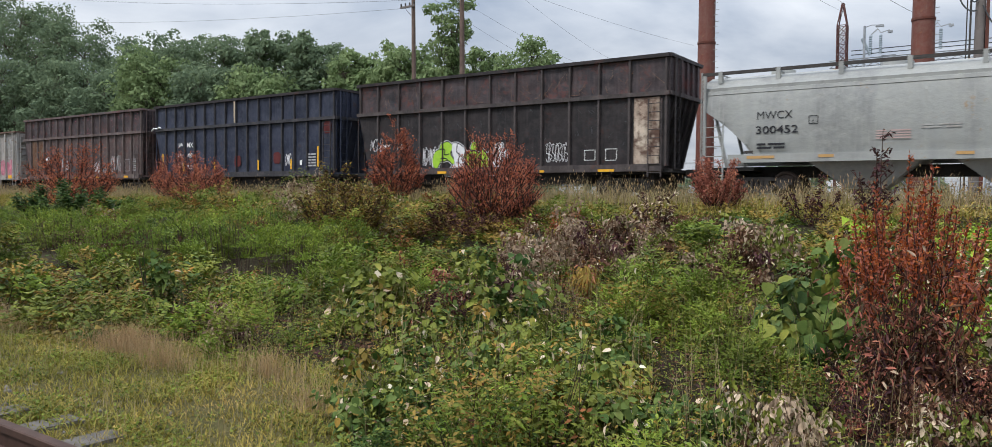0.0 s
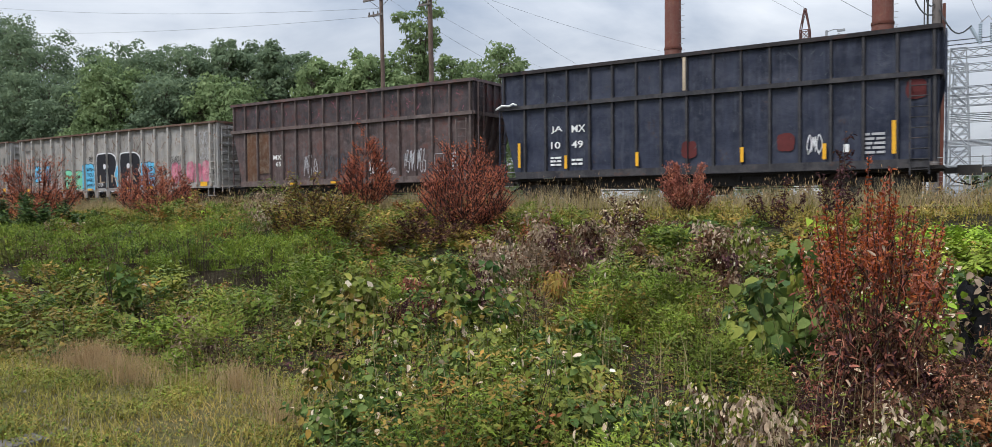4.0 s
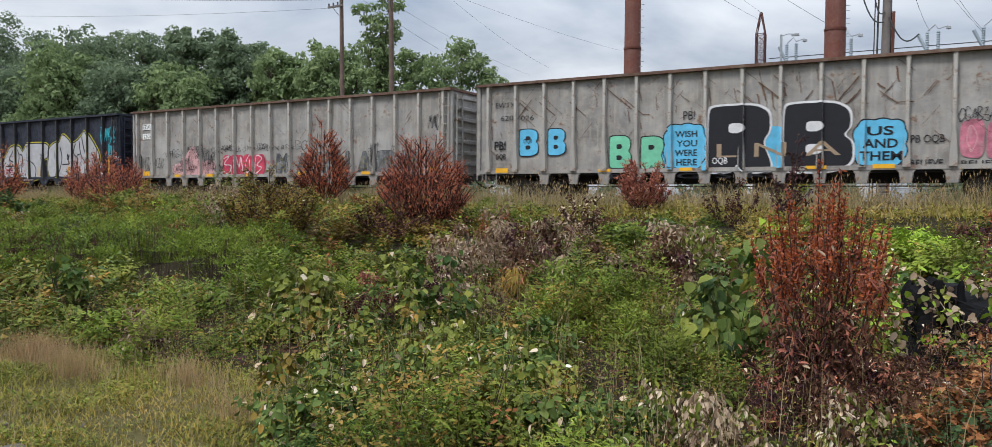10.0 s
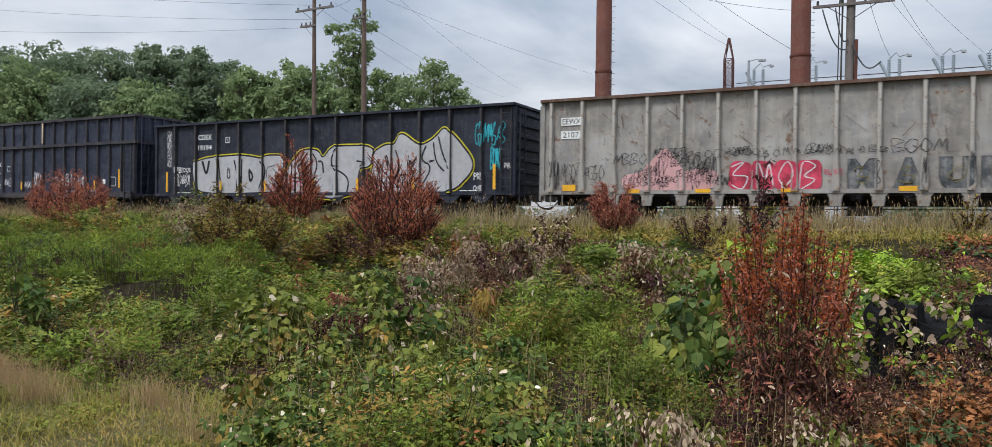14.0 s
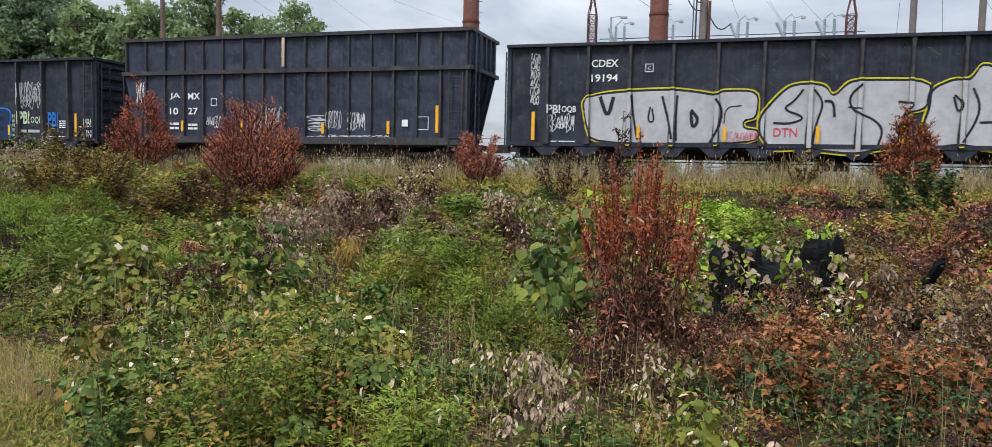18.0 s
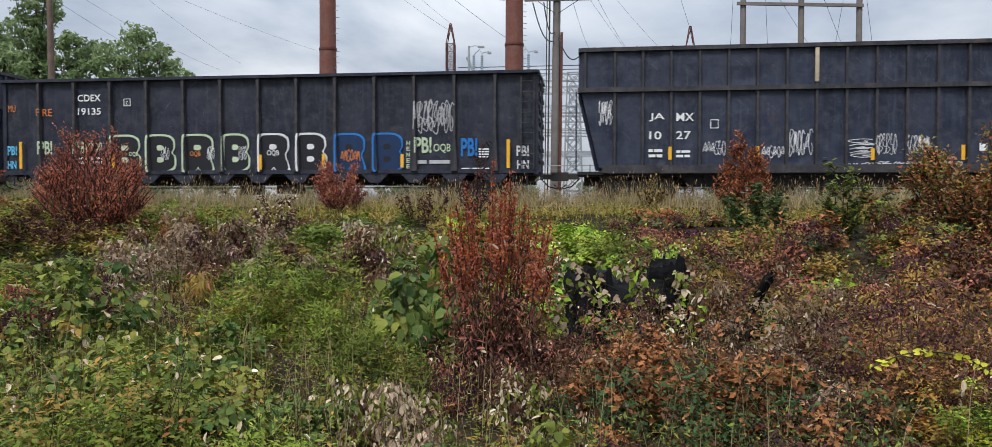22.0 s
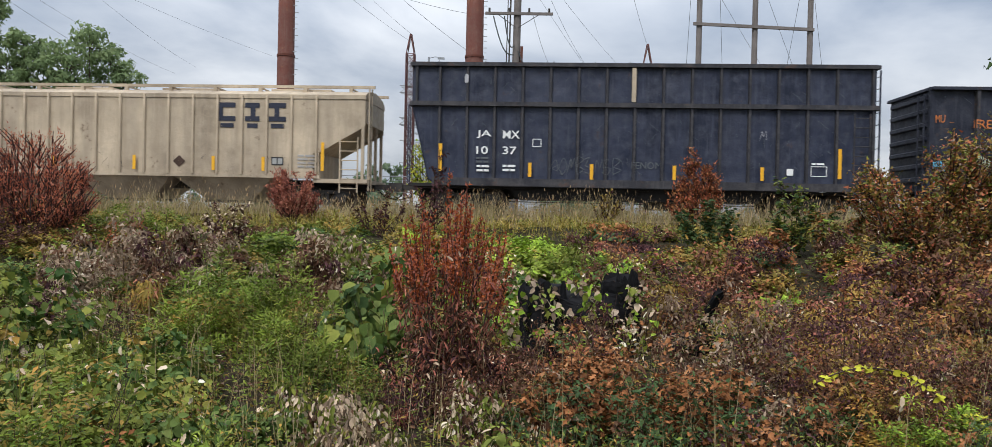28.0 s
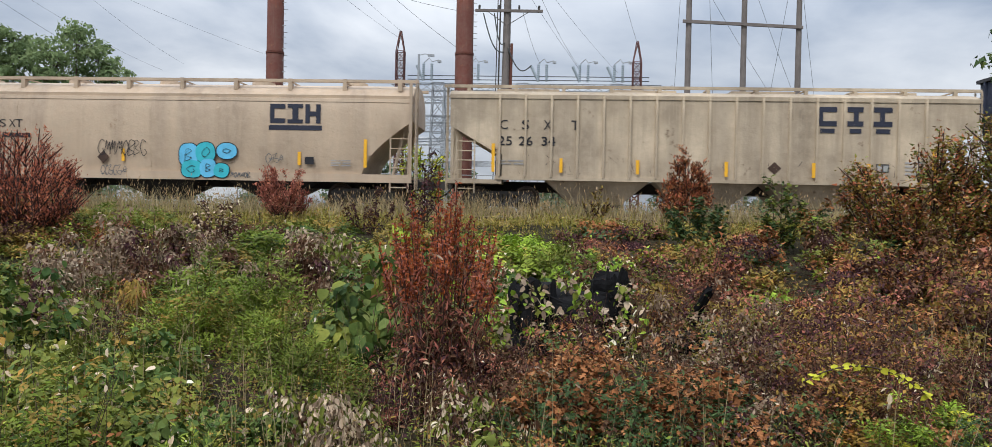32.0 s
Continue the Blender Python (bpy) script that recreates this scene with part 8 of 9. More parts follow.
    grow("bleached_growth", "dead stalks with curled bleached leaves", ("bleached",), [(F_DRY, 0.42), (F_TAN, 0.22), (F_BROWN, 0.22), (F_GREEN, 0.34)], (0.050, 0.031), "curl", (-88, -20), 0.75, 0.65, ruffle=0.7)
    grow("dry_mound_growth", "dried purple-brown brush with curled leaves", ("drymound",), [(F_PURPLE, 0.14), (F_BROWN, 0.42), (F_TAN, 0.48), (F_DRY, 0.10)], (0.036, 0.018), "curl", (-85, 20), 1.35, 0.65, ruffle=0.7)
    grow("drooping_dead_growth", "drooping rust-brown dead weed leaves", ("rustdroop",), [(F_MAROON, 0.14), (F_BROWN, 0.45), (F_OLIVE, 0.30), (F_RED, 0.12)], (0.048, 0.013), "curl", (-88, -25), 1.4, 0.5)
    grow("brush_tangle_growth", "tangle of red-brown and olive autumn brush", ("tangle",), [(F_PURPLE, 0.42), (F_BROWN, 0.36), (F_MAROON, 0.10), (F_OAK, 0.12), (F_OLIVE, 0.28)], (0.034, 0.017), "lance", (-60, 50), 1.15, 0.72, ruffle=0.7)
    grow("dark_brush_growth", "dark dead brush with shrivelled purple leaves", ("tangle_dark",), [(F_PURPLE, 0.40), (F_BROWN, 0.45), (F_MAROON, 0.20), (F_DRY, 0.05)], (0.034, 0.013), "curl", (-80, 50), 1.0, 0.8)
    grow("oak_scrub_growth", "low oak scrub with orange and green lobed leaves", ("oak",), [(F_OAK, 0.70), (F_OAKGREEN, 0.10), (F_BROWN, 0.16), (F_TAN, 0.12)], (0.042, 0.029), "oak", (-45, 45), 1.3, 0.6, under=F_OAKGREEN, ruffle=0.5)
    grow("lime_growth", "bright lime-green creeper", ("lime",), [(F_LIME, 0.6), (F_FRESH, 0.4)], (0.036, 0.030), "broad", (-40, 25), 1.4, 0.4)
    grow("fading_vine_growth", "fading vine with beige and yellow-green leaves", ("beige",), [(F_DRY, 0.34), (F_LIME, 0.22), (F_VINE, 0.40), (F_BROWN, 0.16)], (0.046, 0.038), "broad", (-75, 10), 1.4, 0.45)
    grow("olive_growth", "olive and rusty fading weeds", ("olive",), [(F_OLIVE, 0.62), (F_GREEN, 0.25), (F_OAK, 0.12), (F_BROWN, 0.12), (F_LIME, 0.05)], (0.042, 0.020), "lance", (-30, 50), 1.4, 0.55)
    grow("yellow_green_growth", "yellow-green low shrub shoots", ("yellowgreen",), [(F_LIME, 0.35), (F_YELLOW, 0.1), (F_FRESH, 0.4), (F_GREEN, 0.2)], (0.038, 0.018), "lance", (-15, 50), 1.4, 0.5)
    # single bleached leaves caught in drifts in the greenery
    drift = np.array([noise.noise(Vector((a * 0.9, b * 0.9, 31.0))) for a, b in zip(x, y)])
    s = np.flatnonzero(np.isin(names, ("vine", "herb", "olive", "tangle", "drymound", "goldenrod_s", "fresh")) & (drift > 0.12) & (dist < 16) & (RNG.uniform(0, 1, n) < 0.6))
    i = np.repeat(s, 2)
    a = RNG.uniform(0, 6.283, len(i))
    q = P[i] + np.stack([np.cos(a) * R[i] * 0.6, np.sin(a) * R[i] * 0.6, hgt[i] * 0.45], 1)
    g = Growth()
    sprouts(g, q, hgt[i] * 0.6, 2, F_DRY, 0.054, 0.032, "curl", (-88, -10), 0.6, 0.4, M_TWIG, 0.02, 0.002)
    tagged(g.emit("stray_dead_leaves"), "bleached dead leaves caught in the weeds", "dead leaves", kind="stuff")
    # fallen leaves on the soil in the gaps
    n = 15000
    d, a = np.sqrt(RNG.uniform(9.0, 230.0, n)), RNG.uniform(radians(-66), radians(36), n)
    px, py = d * np.sin(a), d * np.cos(a)
    ok = (py > 2.9) & ~on_turf(px, py)
    q = np.stack([px, py, ground_z(px, py) + RNG.uniform(0.0, 0.05, n)], 1)[ok]
    a, tone = RNG.uniform(0, 6.283, len(q)), RNG.uniform(0, 1, len(q))
    g = Growth()
    for mt, lo, hi in ((F_BROWN, 0, 0.55), (F_OLIVE, 0.55, 0.75), (F_PURPLE, 0.75, 0.92), (F_TAN, 0.92, 1)):
        w = (tone >= lo) & (tone < hi)
        g.leaves(q[w], np.stack([np.cos(a[w]), np.sin(a[w]), RNG.uniform(-0.1, 0.4, w.sum())], 1), unit(np.array([[0, 0, 1.0]]) + RNG.normal(0, 0.4, (w.sum(), 3))), RNG.uniform(0.06, 0.13, w.sum()), RNG.uniform(0.03, 0.07, w.sum()), "shard", mt)
    tagged(g.emit("leaf_litter"), "brown fallen leaves on dark soil", "dead leaves", kind="stuff")
    # thin weeds and dead stalks standing between the clumps
    n = 8200
    d, a = np.sqrt(RNG.uniform(9.0, 150.0, n)), RNG.uniform(radians(-66), radians(36), n)
    px, py = d * np.sin(a), d * np.cos(a)
    ok = (py > 2.9) & ~on_turf(px, py)
    q = np.stack([px, py, ground_z(px, py) - 0.02], 1)[ok]
    g = Growth()
    sprouts(g, q, RNG.uniform(0.12, 0.42, len(q)), 10, [(F_GREEN, 0.4), (F_OLIVE, 0.3), (F_FRESH, 0.2), (F_BROWN, 0.1)], 0.045, 0.016, "lance", (-10, 60), 0.1, 0.5, M_TWIG, 0.03, 0.002)
    pick = RNG.uniform(0, 1, len(q)) < 0.22
    g.blades(q[pick], RNG.uniform(0.35, 0.95, pick.sum()), 0.0022, F_STRAW, 0.35)
    tagged(g.emit("weed_stalks"), "thin weeds and dry stalks between the clumps", "weeds", kind="stuff")


build_cover()


def build_grass():
    """Short turf by the old track, tall straw on the bank."""
    g = Growth()
    n = 66000
    x, y = RNG.uniform(-17, -2.2, n), RNG.uniform(2.35, 5.6, n)
    ok = on_turf(x, y)
    x, y = x[ok], y[ok]
    thin = np.array([noise.noise(Vector((a * 1.3, b * 2.0, 41.0))) for a, b in zip(x, y)])
    ok = thin > -0.7
    x, y, thin = x[ok], y[ok], thin[ok]
    g.blades(np.stack([x, y, ground_z(x, y)], 1), RNG.uniform(0.02, 0.07, len(x)) * (1 + thin), 0.0040, F_TURF, 1.3)
    s = RNG.uniform(0, 1, len(x)) < np.clip(0.10 + 0.75 * thin, 0.02, 0.45)
    sprouts(g, np.stack([x, y, ground_z(x, y)], 1)[s], RNG.uniform(0.03, 0.10, s.sum()), 6, [(F_GREEN, 0.45), (F_TURF, 0.25), (F_FRESH, 0.3)], 0.030, 0.017, "shard", (0, 50), 0.1, 0.6, None, 0.03)
    s = RNG.uniform(0, 1, len(x)) < 0.06
    g.blades(np.stack([x, y, ground_z(x, y)], 1)[s], RNG.uniform(0.12, 0.28, s.sum()), 0.0016, F_STRAW, 0.5)
    tagged(g.emit("short_grass"), "thin short grass and clover on gravelly soil", "grass", kind="stuff")
    g = Growth()
    for cx, cy, rx, ry, n in ((-7.7, 4.35, 1.1, 0.36, 1500), (-6.6, 4.05, 0.9, 0.22, 420), (-5.5, 4.35, 0.7, 0.2, 420), (-10.5, 4.2, 1.5, 0.36, 1100), (-4.4, 3.9, 0.5, 0.25, 220)):
        a, r = RNG.uniform(0, 6.283, n), np.abs(RNG.normal(0, 0.55, n))
        x, y = cx + rx * r * np.cos(a), cy + ry * r * np.sin(a)
        g.blades(np.stack([x, y, ground_z(x, y)], 1), RNG.uniform(0.15, 0.36, n), 0.0013, F_HAZE, 0.5)
    tagged(g.emit("dry_grass_tufts"), "fine dry pinkish grass in soft tufts", "grass", kind="stuff")
    g = Growth()
    n = 46000
    x, y = RNG.uniform(-62, 19, n), RNG.uniform(19.3, 25.2, n)
    tall = np.clip((y - 20.3) / 2.4, 0.0, 1.0)
    clump = np.array([noise.noise(Vector((a * 0.7, b * 0.9, 1.0))) for a, b in zip(x, y)])
    h = (0.22 + 0.58 * tall) * (1 + 0.6 * clump) * RNG.uniform(0.6, 1.25, n)
    p = np.stack([x, y, ground_z(x, y) - 0.02], 1)
    straw = RNG.uniform(0, 1, n) < 0.25 + 0.62 * tall
    g.blades(p[straw], h[straw], 0.007, F_STRAW, 0.4)
    g.blades(p[~straw], h[~straw] * 0.75, 0.010, F_TURF, 0.6)
    s = straw & (RNG.uniform(0, 1, n) < 0.22)
    top = p[s] + np.stack([np.zeros(s.sum()), np.zeros(s.sum()), h[s]], 1)
    a = np.stack([RNG.normal(0, 0.25, s.sum()), RNG.normal(0, 0.25, s.sum()), np.ones(s.sum())], 1)
    g.leaves(top, a, RNG.normal(0, 1, (s.sum(), 3)), np.full(s.sum(), 0.16), np.full(s.sum(), 0.022), "lance", F_HAZE)
    tagged(g.emit("bank_grass"), "tall dry straw grass along the railway bank", "grass", kind="stuff")
    g = Growth()
    n = 14000
    x, y = RNG.uniform(-60, 18, n), RNG.uniform(17.6, 21.5, n)
    p = np.stack([x, y, ground_z(x, y) - 0.02], 1)
    sprouts(g, p[: n // 2], RNG.uniform(0.12, 0.35, n // 2), 9, [(F_OLIVE, 0.45), (F_TURF, 0.40), (F_GREEN, 0.15)], 0.10, 0.036, "shard", (0, 60), 0.1, 0.6, None, 0.1)
    g.blades(p[n // 2:], RNG.uniform(0.15, 0.4, n - n // 2), 0.009, F_TURF, 0.6)
    tagged(g.emit("bank_weeds"), "low green and olive weeds on the bank slope", "weeds", kind="stuff")


def build_back_brush():
    g = Growth()
    n = 7000
    x, y = RNG.uniform(-75, 30, n), RNG.uniform(30.6, 36.5, n)
    p = np.stack([x, y, np.full(n, 1.2)], 1)
    gap = np.array([noise.noise(Vector((a * 0.16, 0.0, 21.0))) for a in x])
    keep = gap > -0.28
    sprouts(g, p[keep], RNG.uniform(0.25, 1.05, keep.sum()), 10, [(F_OLIVE, 0.4), (F_TREE, 0.35), (F_BROWN, 0.25)], 0.14, 0.065, "shard", (-20, 60), 0.05, 0.5, None, 0.2)
    g.blades(p[keep], RNG.uniform(0.4, 1.0, keep.sum()), 0.014, F_STRAW, 0.5)
    tagged(g.emit("far_brush"), "low weeds and straw behind the main track", "weeds", kind="stuff")


build_grass()
build_back_brush()


# ---- bushes, saplings and trees as things of their own ----
def bush(name, x, y, height, width, material, label, count, leaf=(0.085, 0.026), shape="lance", lift=(15, 75), stems=11, low=0.25, seed=1, category="bush", twig=None, sprawl=0.5, z=None, bulge=0.72, close=1.0):
    """A shrub: stems that fan out from the base, side twigs, and many leaves."""
    r = np.random.RandomState(seed)
    root = empty(name)
    z = float(ground_z(x, y)) - 0.03 if z is None else z
    root.location = (x, y, z)
    g = Growth()
    tips, starts = [], []
    for i in range(stems):
        a = 6.283 * i / stems + r.uniform(-0.4, 0.4)
        spread = width / 2 * math.sqrt(r.uniform(0.02, 1.0))
        hh = height * (1.0 - sprawl * (spread / (width / 2)) ** 2) * r.uniform(0.80, 1.0)
        b = np.array([math.cos(a) * 0.05, math.sin(a) * 0.05, 0.0])
        m = np.array([math.cos(a) * spread * bulge, math.sin(a) * spread * bulge, hh * 0.42])
        e = np.array([math.cos(a) * spread * close, math.sin(a) * spread * close, hh])
        starts += [b, m]
        tips += [m, e]
        for _ in range(9):
            u = r.uniform(0.15, 0.97)
            s = b + (m - b) * u * 2 if u < 0.5 else m + (e - m) * (u - 0.5) * 2
            aa = a + r.uniform(-1.3, 1.3)
            ln = height * r.uniform(0.10, 0.26) * (1.1 - u * 0.5)
            starts.append(s)
            tips.append(s + ln * np.array([math.cos(aa) * 0.7, math.sin(aa) * 0.7, 0.75]))
    starts, tips = np.array(starts), np.array(tips)
    base_r = max(0.006, height * 0.006)
    g.stems(starts, tips, base_r, base_r * 0.45, twig or M_TWIG)
    g.emit("branchwork", root)
    far = math.hypot(x, y) > 12 and shape == "lance"
    g = Growth()
    seg = r.randint(0, len(starts), count)
    u = r.uniform(0, 1, count)
    p = starts[seg] + (tips[seg] - starts[seg]) * u[:, None]
    ok = p[:, 2] > height * low * r.uniform(0.4, 1.2, count)
    p = p[ok] + r.normal(0, 0.028 * width, (ok.sum(), 3))
    m = len(p)
    az, el = r.uniform(0, 6.283, m), np.radians(r.uniform(*lift, m))
    ax = np.stack([np.cos(az) * np.cos(el), np.sin(az) * np.cos(el), np.sin(el)], 1)
    up = unit(np.array([[0, 0, 1.0]]) + r.normal(0, 0.5, (m, 3)))
    size = r.uniform(0.6, 1.3, m)
    mats = material if isinstance(material, (list, tuple)) else [(material, 1.0)]
    pick, lo = r.uniform(0, 1, m), 0.0
    for mt, share in mats:
        s = (pick >= lo) & (pick < lo + share)
        lo += share
        g.leaves(p[s], ax[s], up[s], leaf[0] * size[s], leaf[1] * size[s] * (1.2 if far else 1.0), "shard" if far else shape, mt)
    g.emit("foliage", root)
    return tagged(root, label, category, "bushes by the railway")


def dock_plant():
    """Upright dead dock stalks, each a spike of dry seed over bare stem and hanging brown leaves."""
    r = np.random.RandomState(13)
    root = empty("dock_plant")
    root.location = (-0.78, 6.75, float(ground_z(-0.78, 6.75)) - 0.03)
    st, seed, drop = Growth(), [], []
    for i in range(23):
        a, q = 2.4 * i + r.uniform(-0.3, 0.3), math.sqrt((i + 0.5) / 23)
        b = np.array([math.cos(a) * 0.13 * q, math.sin(a) * 0.13 * q, 0.0])
        h = 2.16 * (1 - 0.32 * q * q) * r.uniform(0.82, 1.0)
        e = b + np.array([math.cos(a) * 0.44 * q + r.normal(0, 0.06), math.sin(a) * 0.44 * q + r.normal(0, 0.06), h])
        m = b + (e - b) * 0.5 + np.array([math.cos(a) * 0.06 * q, math.sin(a) * 0.06 * q, 0])
        st.stems(np.array([b, m]), np.array([m, e]), 0.0075, 0.004, M_TWIG)
        line = [(m + (e - m) * u, 0.062 * (1.12 - u)) for u in np.linspace(0.12, 1, 130)]
        for k in range(4):
            u = r.uniform(0.1, 0.5)
            p0 = m + (e - m) * u
            aa = r.uniform(0, 6.283)
            p1 = p0 + np.array([math.cos(aa) * 0.07, math.sin(aa) * 0.07, r.uniform(0.20, 0.40)])
            st.stems(p0[None], p1[None], 0.004, 0.002, M_TWIG)
            line += [(p0 + (p1 - p0) * v, 0.024) for v in np.linspace(0.15, 1, 36)]
        for p, w in line:
            for _ in range(1):
                seed.append(p + r.normal(0, 1, 3) * (w * 0.5, w * 0.5, 0.02))
        for k in range(105):
            u = r.uniform(0.18, 0.95)
            drop.append(b + (m - b) * u * 1.6 + r.normal(0, 0.075, 3))
    st.emit("stem", root)
    g = Growth()
    seed = np.array(seed)
    n = len(seed)
    pick = r.uniform(0, 1, n)
    for mt, lo, hi in ((F_SCARLET, 0, 0.42), (F_RED, 0.42, 0.72), (F_MAROON, 0.72, 1.0)):
        s = (pick >= lo) & (pick < hi)
        k = s.sum()
        g.leaves(seed[s], r.normal(0, 0.6, (k, 3)) + np.array([[0, 0, 0.9]]), r.normal(0, 1, (k, 3)), r.uniform(0.028, 0.052, k), r.uniform(0.013, 0.024, k), "lance", mt)
    g.emit("seed_head", root, "rust-red dry seed spikes")
    g = Growth()
    drop = np.array(drop)
    pick = r.uniform(0, 1, len(drop))
    for mt, lo, hi in ((F_MAROON, 0, 0.4), (F_BROWN, 0.4, 0.86), (F_TAN, 0.86, 0.92), (F_PURPLE, 0.92, 1.0)):
        s = (pick >= lo) & (pick < hi)
        k = s.sum()
        az = r.uniform(0, 6.283, k)
        g.leaves(drop[s], np.stack([np.cos(az) * 0.5, np.sin(az) * 0.5, r.uniform(-1.2, 0.3, k)], 1), r.normal(0, 1, (k, 3)), r.uniform(0.04, 0.10, k), r.uniform(0.012, 0.026, k), "curl", mt)
    g.emit("dead_foliage", root, "hanging brown dry leaves")
    tagged(root, "tall rust-red dock stalks full of dry seed", "dock plant", "bushes by the railway")


bush("yellow_bush", -5.3, 35.2, 4.3, 3.0, [(F_YELLOW, 0.6), (F_LIME, 0.4)], "yellow-green bush behind the main track", 3000, (0.14, 0.08), "broad", (-40, 40), 12, 0.1, 33)
red = [(F_RED, 0.75), (F_MAROON, 0.25)]
bush("dead_bush", -32.9, 16.4, 3.1, 4.0, [(F_RED, 0.6), (F_BROWN, 0.25), (F_MAROON, 0.15)], "large rust-red dead bush above green shrubs", 14000, (0.085, 0.030), seed=2, stems=34, sprawl=0.62, low=0.15)
bush("dead_bush", -28.5, 18.9, 2.5, 3.3, [(F_MAROON, 0.7), (F_RED, 0.3)], "rounded maroon dead bush on the bank", 11500, (0.085, 0.030), seed=3, stems=40, sprawl=0.5, low=0.12, bulge=0.95, close=0.85)
bush("dead_bush", -19.7, 21.8, 3.3, 1.8, red, "upright rust-red dead bush on the bank", 9000, (0.085, 0.030), seed=4, stems=30, sprawl=0.5, low=0.12, bulge=1.05, close=0.6)
bush("dead_bush", -11.05, 15.9, 2.62, 2.15, [(F_RED, 0.45), (F_MAROON, 0.55)], "dense egg-shaped rust-red dead bush", 15000, (0.070, 0.022), seed=5, stems=60, lift=(20, 85), sprawl=0.42, low=0.16, bulge=1.05, close=0.85)
bush("maroon_bush", -6.7, 19.8, 1.75, 1.45, F_MAROON, "small dark maroon bush in the straw grass", 6500, (0.075, 0.030), seed=6, stems=18, sprawl=0.6)
bush("shrub", -29.2, 14.2, 1.95, 3.2, [(F_OAKGREEN, 0.65), (F_VINE, 0.35)], "dark green shrub under a dead bush", 11000, (0.12, 0.06), seed=7, stems=20, lift=(-20, 45), low=0.05)
bush("shrub", -13.4, 13.0, 2.3, 2.2, [(F_OLIVE, 0.55), (F_BROWN, 0.25), (F_GREEN, 0.2)], "fading olive shrub with brown leaves", 11000, (0.075, 0.034), stems=24, seed=8, lift=(-20, 50), low=0.05)
bush("shrub", -16.4, 15.4, 1.5, 2.4, [(F_OLIVE, 0.6), (F_PURPLE, 0.2), (F_GREEN, 0.2)], "low olive shrub with dark twigs", 8500, (0.075, 0.036), stems=20, seed=18, lift=(-20, 50), low=0.05)
bush("shrub", -11.0, 14.4, 1.0, 2.2, [(F_PURPLE, 0.5), (F_BROWN, 0.3), (F_OLIVE, 0.2)], "dark twiggy shrub below a dead bush", 5000, (0.07, 0.03), seed=19, lift=(-40, 50), low=0.05)
bush("withered_stalk", -6.5, 15.4, 1.75, 0.9, [(F_PURPLE, 0.3), (F_BROWN, 0.4), (F_DRY, 0.3)], "tall withered stalk with curled grey leaves", 800, (0.075, 0.04), "curl", (-60, 30), 6, 0.1, 9, sprawl=0.6)
bush("withered_stalk", -2.75, 19.0, 2.4, 0.8, [(F_PURPLE, 0.85), (F_BROWN, 0.15)], "thin dark withered stalk with purple leaves", 420, (0.10, 0.05), "curl", (-60, 30), 4, 0.15, 10, sprawl=0.5)
bush("withered_stalk", -3.7, 17.2, 1.4, 1.2, [(F_PURPLE, 0.5), (F_BROWN, 0.3), (F_OLIVE, 0.2)], "loose dark withered weed with sparse leaves", 520, (0.08, 0.04), "curl", (-60, 30), 7, 0.1, 11)
bush("red_stalks", -7.3, 13.0, 1.35, 0.8, F_RED, "thin rust-red dead weed stalks", 1300, (0.05, 0.016), "lance", (50, 88), 6, 0.2, 12, sprawl=0.4)
bush("red_stalks", -9.3, 10.4, 0.7, 0.35, F_RED, "small rust-red dead weed stalks", 200, (0.05, 0.016), "lance", (50, 88), 5, 0.2, 22, sprawl=0.4)
dock_plant()
bush("dead_brush", -0.72, 6.55, 0.95, 1.15, [(F_PURPLE, 0.25), (F_MAROON, 0.30), (F_BROWN, 0.40), (F_DRY, 0.05)], "dead brown brush at the foot of dock stalks", 2600, (0.065, 0.024), "curl", (-70, 60), 16, 0.05, 14)
bush("oak_sapling", 3.5, 16.3, 1.35, 1.7, [(F_OAKGREEN, 0.85), (F_OLIVE, 0.15)], "dark green oak sapling on the bank slope", 1500, (0.13, 0.08), "oak", (-30, 45), 9, 0.05, 15, "oak sapling")
bush("oak_sapling", 5.3, 16.8, 1.75, 1.05, [(F_GREEN, 0.6), (F_OAKGREEN, 0.4)], "green oak sapling on the bank slope", 950, (0.13, 0.08), "oak", (-30, 45), 7, 0.05, 16, "oak sapling")
bush("oak_sapling", 6.15, 16.5, 1.5, 1.15, [(F_OAKGREEN, 0.35), (F_OAK, 0.3), (F_OLIVE, 0.35)], "oak sapling turning orange on the bank", 1050, (0.13, 0.08), "oak", (-30, 45), 7, 0.05, 17, "oak sapling")
bush("dead_bush", 4.4, 22.6, 2.55, 1.5, [(F_OAK, 0.45), (F_RED, 0.35), (F_BROWN, 0.2)], "orange-brown withered bush beside the siding", 7500, (0.10, 0.04), seed=24, stems=22, bulge=1.0, close=0.6, low=0.1)
bush("shrub", 1.75, 22.0, 1.2, 0.8, [(F_OLIVE, 0.7), (F_PURPLE, 0.3)], "sparse olive shrub in the straw grass", 420, (0.11, 0.05), seed=25, stems=6)
bush("shrub", 7.7, 15.6, 3.1, 3.0, [(F_OLIVE, 0.36), (F_OAK, 0.22), (F_GREEN, 0.14), (F_RED, 0.14), (F_TAN, 0.14)], "tall thicket of fading olive and brown leaves", 17000, (0.085, 0.042), seed=26, stems=30, lift=(-20, 70), low=0.05)
bush("shrub", 9.2, 15.0, 3.7, 3.0, [(F_OLIVE, 0.36), (F_GREEN, 0.36), (F_OAK, 0.18), (F_TAN, 0.10)], "leafy olive-green thicket at the bank", 16000, (0.09, 0.045), seed=27, stems=26, lift=(-20, 60), low=0.05)
